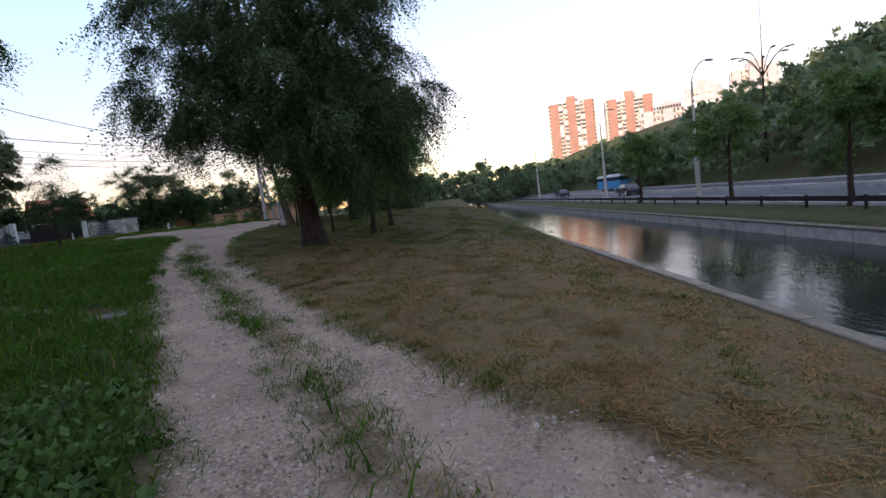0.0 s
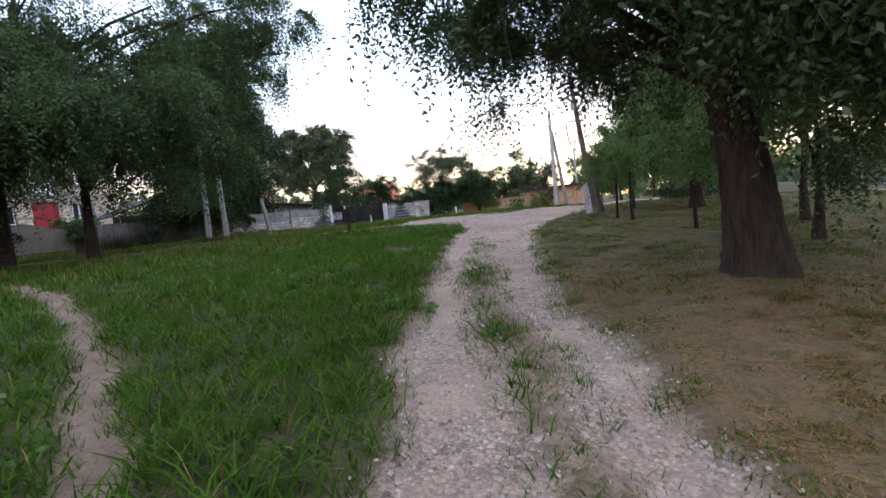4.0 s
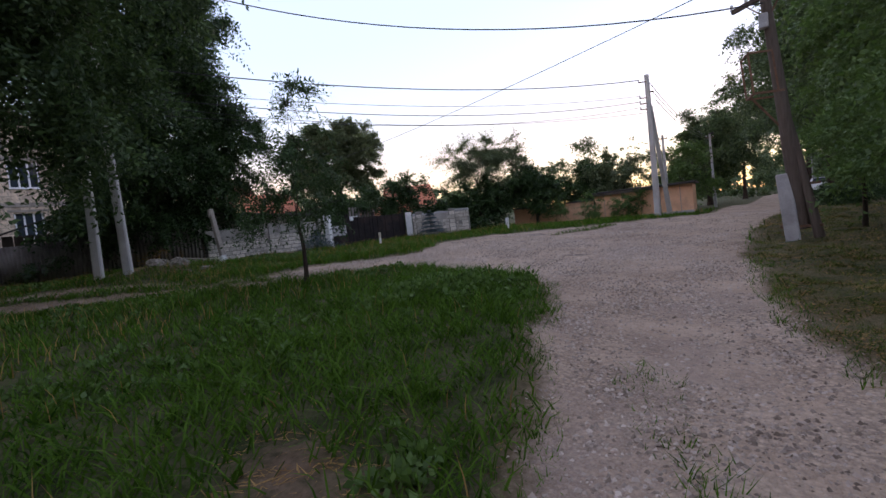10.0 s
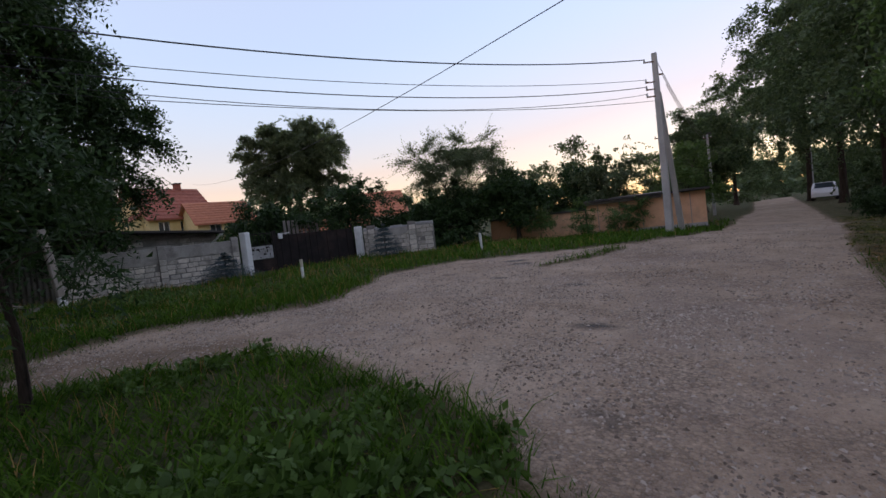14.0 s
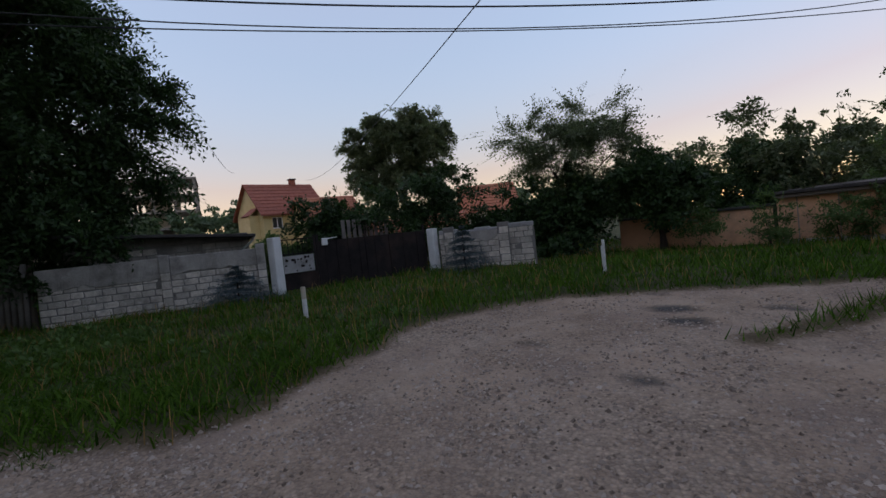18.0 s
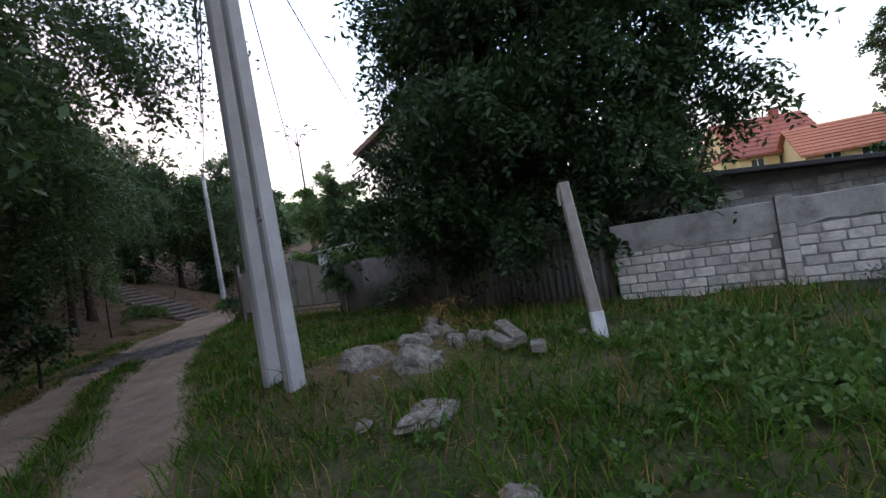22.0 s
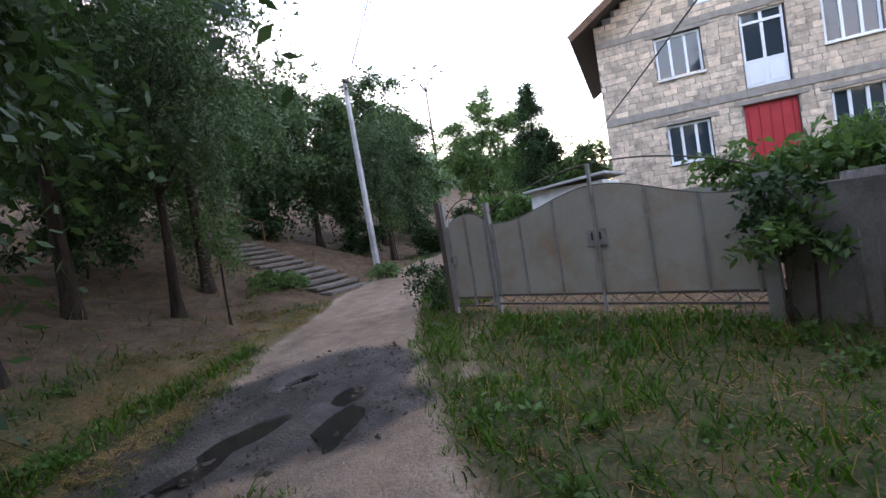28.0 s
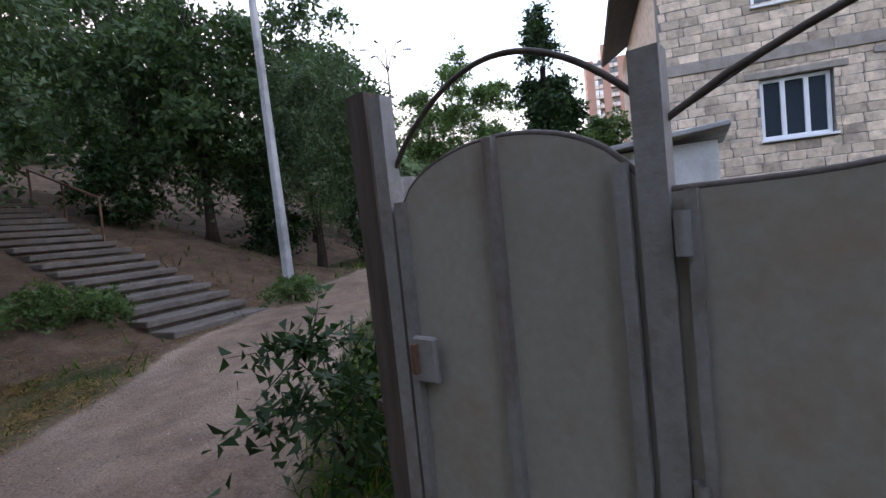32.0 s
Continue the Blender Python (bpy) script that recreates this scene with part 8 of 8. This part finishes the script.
g = np.random.default_rng(77)
hill = []
for y in np.arange(14, 260, 6.5):
    for x in (37, 43, 50, 58, 68):
        xx, yy = x + 2.2 * g.standard_normal(), y + 2.2 * g.standard_normal()
        if x > 55 and y > 160:
            continue
        hh = 7 + 3 * g.random() if y < 70 else 5.5 + 2 * g.random()
        zz = float(hgt(xx, yy)) * (0.92 if y < 80 else 0.62) if y < 110 else min(float(hgt(xx, yy)), 5.0)
        hill.append((xx, yy, zz, 3.4 + g.random(), hh))
woods("hill_woods", hill, "wooded hillside above the road", M_LEAF_FAR_HAZE, 105, 0.84, 5)
bend = []
for k in range(46):
    xx = -30 + 62 * g.random()
    bend.append((xx, 118 + 60 * g.random(), 0.0 if xx < 4 else -1.0, 4.0 + g.random(), 8 + 3 * g.random()))
woods("river_woods", bend, "belt of trees where the river bends", M_LEAF_FAR_HAZE, 150, 0.78, 6)
back = []
for k in range(70):
    a = radians(20 + 105 * g.random())
    d = 75 + 70 * g.random()
    x, y = -20 - d * math.sin(a), 22 + d * math.cos(a)
    back.append((x, y, float(hgt(x, y)), 3.6 + g.random(), 5.5 + 3 * g.random()))
woods("garden_woods", back, "distant garden trees behind the houses", M_LEAF_FAR_HAZE, 110, 0.85, 7)
# southern trees, mostly out of view, added to keep the low sun off the foreground
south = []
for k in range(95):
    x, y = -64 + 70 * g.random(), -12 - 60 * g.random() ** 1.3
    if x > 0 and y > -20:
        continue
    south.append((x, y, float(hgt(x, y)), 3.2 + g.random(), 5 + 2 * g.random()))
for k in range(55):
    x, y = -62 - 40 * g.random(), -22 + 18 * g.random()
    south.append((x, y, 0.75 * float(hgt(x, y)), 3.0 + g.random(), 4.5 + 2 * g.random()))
woods("slope_woods", south, "trees on the south slope, mostly unseen, added to keep off the low sun", M_LEAF_FAR_HAZE, 62, 0.85, 8)
# single trees along the river road
for k, (x, y) in enumerate(((18.9, 21.3), (19.0, 30.2), (18.7, 43.0), (18.8, 14.2))):
    tree(x, y, "young roadside tree with a pale trunk beside the guard rail", [(0, 0, 4.4, 2.0, 2.0, 1.5), (0.6, 0.5, 5.4, 1.5, 1.5, 1.1), (-0.6, -0.3, 5.2, 1.4, 1.4, 1.1)], (2.8, 0.13), 650, 8, 0.22, 0.3, 0.3, M_LEAF_FRESH, 160 + k, group="trees along the river road", z=float(hgt(x, y)), twig=4)


# ---- grass, straw and gravel ----
def blades(px, py, pz, h, w, lean, g, seg=2):
    """Bent grass blades: base places, heights, widths; two segments and a point."""
    n = len(px)
    a = g.random(n) * 6.283
    d = np.stack([np.cos(a), np.sin(a)], -1)
    if seg == 1:
        o = lean * h * (0.4 + 0.9 * g.random(n))
        sd = np.stack([-d[:, 1], d[:, 0]], -1) * (w / 2)[:, None]
        p0 = np.stack([px, py], -1)
        hh = h * (1 - 0.25 * np.minimum(lean, 3.0))
        v = np.stack([np.column_stack([p0 + sd, pz]), np.column_stack([p0 - sd, pz]), np.column_stack([p0 + d * o[:, None], pz + hh])], 1)
        return v.reshape(-1, 3), np.zeros((0, 4), int), np.arange(3 * n).reshape(-1, 3)
    b = g.random(n) * 6.283
    s = np.stack([np.cos(b), np.sin(b)], -1)
    base = np.stack([px, py, pz], -1)
    out = lean * h * (0.4 + 0.9 * g.random(n))
    v = np.zeros((n, 5, 3))
    for i, (t, ww) in enumerate(((0.0, 1.0), (0.0, -1.0), (0.55, -0.8), (0.55, 0.8), (1.0, 0.0))):
        v[:, i, :2] = base[:, :2] + d * (out * t ** 1.8)[:, None] + s * (w * ww / 2)[:, None]
        v[:, i, 2] = base[:, 2] + h * t * (1 - 0.25 * lean * t)
    k = np.arange(n)[:, None] * 5
    quads = k + np.array([[0, 1, 2, 3]])
    tris = k + np.array([[3, 2, 4]])
    return v.reshape(-1, 3), quads, tris


def blade_mesh(name, v, quads, tris):
    me = bpy.data.meshes.new(name)
    nq, nt = len(quads), len(tris)
    me.vertices.add(len(v))
    me.vertices.foreach_set("co", v.astype(np.float32).ravel())
    me.loops.add(nq * 4 + nt * 3)
    me.loops.foreach_set("vertex_index", np.concatenate([quads.ravel(), tris.ravel()]).astype(np.int32))
    me.polygons.add(nq + nt)
    me.polygons.foreach_set("loop_start", np.concatenate([np.arange(nq) * 4, nq * 4 + np.arange(nt) * 3]).astype(np.int32))
    me.update(calc_edges=True)
    return me


def ground_at(x, y, m):
    lump = 0.035 * np.sin(1.9 * x + 0.7 * y) * np.sin(1.6 * y) + 0.02 * np.sin(4.3 * x) * np.sin(3.7 * y + x)
    return hgt(x, y) + lump * (1 - 0.75 * m[0]) - 0.045 * m[0]


def scatter(n, g, box_, far=(3.0, 9.0, 22.0), dens=(1.0, 0.35, 0.08)):
    """Random places in a box, thinned with the distance to the walked line."""
    x = box_[0] + (box_[1] - box_[0]) * g.random(n)
    y = box_[2] + (box_[3] - box_[2]) * g.random(n)
    d, s = seg_dist(x, y, WALKED)
    keep = g.random(n) < np.interp(d, (0, *far, 60), (dens[0], dens[0], dens[1], dens[2], dens[2] * 0.4))
    return x[keep], y[keep], d[keep]


def field(name, n, box_, want, height, width, lean, mat, label, seed, clump=0.0, far=(3.0, 9.0, 22.0), dens=(1.0, 0.35, 0.08), seg=2, band=(0, 99)):
    g = np.random.default_rng(seed)
    x, y, d = scatter(n, g, box_, far, dens)
    if clump:
        x = x + clump * np.sin(x * 7 + y * 3) * np.sin(y * 5)
        y = y + clump * np.sin(y * 6 - x * 4) * np.sin(x * 5)
    m = masks(x, y)
    p = want(x, y, m)
    keep = (g.random(len(x)) < p) & (d >= band[0]) & (d < band[1])
    x, y, d = x[keep], y[keep], d[keep]
    m = [q[keep] for q in m]
    patch = 0.75 + 0.35 * np.sin(0.9 * x + 1.3 * y) * np.sin(1.1 * y - 0.4 * x) + 0.2 * np.sin(3.1 * x + y) * np.sin(2.7 * y)
    h = height[0] + (height[1] - height[0]) * g.random(len(x)) * np.clip(patch, 0.3, 1.3)
    w = width * (0.7 + 0.6 * g.random(len(x))) * np.interp(d, (0, 4, 10, 25, 60), (1, 1.1, 1.9, 3.4, 6))
    v, q, t = blades(x, y, ground_at(x, y, m) - 0.015 * (lean < 2), h, w, lean, g, seg)
    ob = place(name, blade_mesh(name, v, q, t), mat)
    return tagged(ob, label, "grass", kind="stuff")


def is_lush(x, y, m):
    thin = np.where(x < -21, np.clip(0.8 + 0.9 * np.sin(2.1 * x + 0.7 * y) * np.sin(1.7 * y - 0.6 * x) + 0.45 * np.sin(5.0 * x) * np.sin(4.6 * y), 0.38, 1), 1.0)
    return thin * (1 - np.clip(m[0] * 1.6, 0, 1)) * (1 - np.clip(m[1] * 2, 0, 1)) * (1 - np.clip(m[2] * 1.3, 0, 0.96)) * (x < 3.7) * (1 - 0.8 * np.clip(m[3], 0, 1))


def is_lawn(x, y, m):
    return np.clip(m[1] * 2, 0, 1) * (1 - np.clip(m[0] * 1.5, 0, 1)) * (x < 3.7)


BOX = (-44, 3.7, -3, 44)
field("long_grass", 1150000, BOX, lambda x, y, m: is_lush(x, y, m), (0.09, 0.35), 0.0155, 1.05, M_GRASS, "long uncut green grass beside the tracks", 501, 0.07, (2.5, 5.0, 16.0), (1.0, 0.55, 0.10), band=(0, 4.5))
field("far_grass", 1200000, BOX, lambda x, y, m: is_lush(x, y, m), (0.09, 0.35), 0.016, 0.8, M_GRASS, "long uncut green grass further from the tracks", 511, 0.07, (2.5, 5.0, 16.0), (1.0, 0.55, 0.10), seg=1, band=(4.5, 99))
field("short_lawn", 2200000, BOX, lambda x, y, m: is_lawn(x, y, m) * np.where(y > 13.5, 1.0, 0.85) * (0.30 + 0.70 * (np.sin(2.4 * x + 0.25 * y) * np.sin(1.1 * x - 0.3 * y + 1) + 0.4 * np.sin(1.9 * y + x) > 0.0)), (0.03, 0.11), 0.012, 1.1, M_LAWN, "short mown grass on the river side", 502, 0.10, (3.5, 8.0, 16.0), (1.0, 0.75, 0.22), seg=1)
field("straw", 2300000, BOX, lambda x, y, m: is_lawn(x, y, m) * np.where(y > 13.5, 0.5, 1.0) * (0.45 + 0.5 * (np.sin(1.9 * x + 0.4 * y + 2) * np.sin(1.3 * y) > -0.2)) + is_lush(x, y, m) * np.where(x < -20, 0.16, 0.04) + np.clip(m[2], 0, 1) * (m[0] < 0.3) * 0.6, (0.02, 0.075), 0.009, 3.0, M_STRAW, "dry straw left by mowing", 503, 0.06, (3.5, 8.0, 16.0), (1.0, 0.75, 0.22), seg=1)
field("hay", 720000, BOX, lambda x, y, m: is_lawn(x, y, m) * np.where(y > 13.5, 0.45, 1.0) * np.clip(1.6 * np.sin(2.9 * x + 0.5 * np.sin(0.6 * y)) * np.sin(0.7 * y + 1.1 * x + 0.8) + 0.5 * np.sin(5.0 * y + 3.0 * x) * np.sin(4.0 * x) + 0.22, 0, 1), (0.05, 0.15), 0.011, 2.4, M_HAY, "ragged swaths of dry hay left on the mown grass", 509, 0.14, (3.5, 8.0, 16.0), (1.0, 0.75, 0.22), seg=1)
field("seed_stalks", 170000, BOX, lambda x, y, m: is_lush(x, y, m) * np.where(x < -20, 0.55, np.where(x < -15, 0.3, 0.04)), (0.2, 0.40), 0.008, 0.4, M_STRAW, "pale seed stalks standing in the long grass", 504)
field("strip_grass", 480000, (-32, 1, 0, 24), lambda x, y, m: ((m[0] > 0.10) & (m[0] < 0.80)) * 0.9, (0.03, 0.17), 0.010, 0.9, M_GRASS, "sparse grass along the edges of the tracks", 505, 0.1, seg=1)


g = np.random.default_rng(520)
wx, wy = 4.1 + 1.5 * g.random(26000), 1.0 + 60 * g.random(26000) ** 1.4
keep = g.random(26000) < np.clip(0.25 + np.sin(0.9 * wy) * np.sin(0.37 * wy + 1) + 0.5 * np.sin(2.3 * wx + 3.1 * wy) * np.sin(1.9 * wy), 0.03, 1)
wx, wy = wx[keep], wy[keep]
wz = np.maximum(-0.45 - 1.07 * (wx - 4.1), -1.6)
v, q, t = blades(wx, wy, wz, 0.08 + 0.26 * g.random(len(wx)), 0.014 + 0.0006 * wy, 0.9, g, 1)
tagged(place("waterside_weeds", blade_mesh("waterside_weeds", v, q, t), M_HERB), "weeds and coarse grass along the waterline", "weeds", kind="stuff")


def herb_bed(n, seed):
    """Broad-leaved weeds in patches among the grass."""
    g = np.random.default_rng(seed)
    cx, cy, d = scatter(n * 6, g, (-34, -1.5, 1, 30), (3.0, 7.0, 14.0), (1.0, 0.5, 0.1))
    m = masks(cx, cy)
    patch = (np.sin(0.8 * cx + 0.5 * cy + 1) * np.sin(0.9 * cy - 0.6 * cx) > 0.15) | ((cy < 4.5) & (cx > -4.5)) | ((np.hypot(cx + 13.0, cy - 20.2) < 1.3)) | (np.hypot(cx + 21.5, cy - 23.6) < 2.0) | ((cx < -27) & (cy > 13) & (np.sin(2.3 * cx) * np.sin(2.1 * cy) > 0))
    keep = (g.random(len(cx)) < is_lush(cx, cy, m)) & patch & (np.hypot(cx + 23.9, cy - 20.7) > 1.7)
    cx, cy = cx[keep][:n], cy[keep][:n]
    m = masks(cx, cy)
    base = np.stack([cx, cy, ground_at(cx, cy, m)], -1)
    base = np.repeat(base, 5, 0)
    a = g.random(len(base)) * 6.283
    ax = np.stack([np.cos(a), np.sin(a), 0.8 + 0.8 * g.random(len(base))], -1)
    v, f = spray_leaves(base, ax, 0.10 + 0.22 * g.random(len(base)), 7, 0.075, 0.3, 0.5, g, 60)
    return tagged(place("herbs", array_mesh("herbs", v, f), M_HERB), "broad-leaved green weeds among the grass", "weeds", kind="stuff")


herb_bed(1000, 506)


def leafy_weeds(n, seed, spots):
    """Tall weeds with large soft leaves, in loose stands."""
    g = np.random.default_rng(seed)
    k = g.integers(0, len(spots), n)
    sp = np.array(spots)[k]
    x, y = sp[:, 0] + sp[:, 2] * g.standard_normal(n), sp[:, 1] + sp[:, 2] * g.standard_normal(n)
    m = masks(x, y)
    keep = m[0] < 0.25
    x, y = x[keep], y[keep]
    base = np.repeat(np.stack([x, y, ground_at(x, y, masks(x, y))], -1), 4, 0)
    a = g.random(len(base)) * 6.283
    ax = np.stack([np.cos(a), np.sin(a), 1.2 + 0.9 * g.random(len(base))], -1)
    v, f = spray_leaves(base, ax, 0.14 + 0.22 * g.random(len(base)), 7, 0.085, 0.34, 0.45, g, 62)
    return tagged(place("leafy_weeds", array_mesh("leafy_weeds", v, f), M_HERB), "tall weeds with large soft green leaves", "weeds", kind="stuff")


leafy_weeds(520, 507, ((-23.3, 24.4, 0.5), (-22.4, 24.2, 0.5), (-24.0, 24.0, 0.45), (-2.6, 2.6, 0.45), (-1.9, 1.5, 0.4), (-3.2, 3.6, 0.4), (-13.2, 20.4, 0.45), (-26.2, 18.0, 0.3)))


def gravel(name, n, box_, want, size, seed, label, mat=None):
    g = np.random.default_rng(seed)
    x, y, d = scatter(n, g, box_, (2.0, 5.0, 12.0), (1.0, 0.4, 0.08))
    m = masks(x, y)
    keep = g.random(len(x)) < want(x, y, m)
    x, y, d = x[keep], y[keep], d[keep]
    m = [q[keep] for q in m]
    k = len(x)
    r = size * (0.35 + 0.9 * g.random(k) ** 2.2) * np.interp(d, (0, 4, 12), (1, 1.1, 1.25))
    z = ground_at(x, y, m) + 0.15 * r
    o = np.array([(1, 0, -0.35), (-1, 0, -0.35), (0, 1, -0.35), (0, -1, -0.35), (0, 0, 1)], float)
    v = o[None] * (0.65 + 0.7 * g.random((k, 5, 1))) + 0.22 * g.standard_normal((k, 5, 3))
    v[..., 2] *= 0.6
    a = g.random(k) * 6.283
    c, s = np.cos(a)[:, None], np.sin(a)[:, None]
    vx, vy = v[..., 0] * c - v[..., 1] * s, v[..., 0] * s + v[..., 1] * c
    V = np.stack([x[:, None] + vx * r[:, None], y[:, None] + vy * r[:, None], z[:, None] + v[..., 2] * r[:, None]], -1).reshape(-1, 3)
    f = np.array([(0, 2, 4), (2, 1, 4), (1, 3, 4), (3, 0, 4)])
    F = (np.arange(k)[:, None, None] * 5 + f[None]).reshape(-1, 3)
    ob = place(name, array_mesh(name, V, F), mat or M_PEBBLE)
    return tagged(ob, label, "gravel", kind="stuff")


gravel("gravel", 950000, (-20, 3, 0, 40), lambda x, y, m: np.clip(m[0] * 1.3 - 0.2, 0, 1) * ~((x < -6.55) & (y < 10.3)) * (0.3 + 0.6 * (np.sin(2.2 * x + 0.7 * y) * np.sin(1.7 * y) > 0)), 0.0195, 601, "loose pale gravel on the track")
gravel("lane_grit", 30000, (-42, -16, 4, 24), lambda x, y, m: np.clip(m[0] * 1.3 - 0.2, 0, 1) * 0.3 * (m[3] < 0.25), 0.014, 602, "loose grit on the lane")
gravel("mud_clods", 60000, (-33, -27, 9.6, 14.2), lambda x, y, m: np.clip(m[3] - 0.2, 0, 1) * 0.06 * (np.min([np.hypot((x - q[0]) / (q[2] + 0.2), (y - q[1]) / (q[3] + 0.35)) for q in PUDDLES], axis=0) > 0.8), 0.028, 603, "lumps of churned black mud round the puddles", M_MUD)
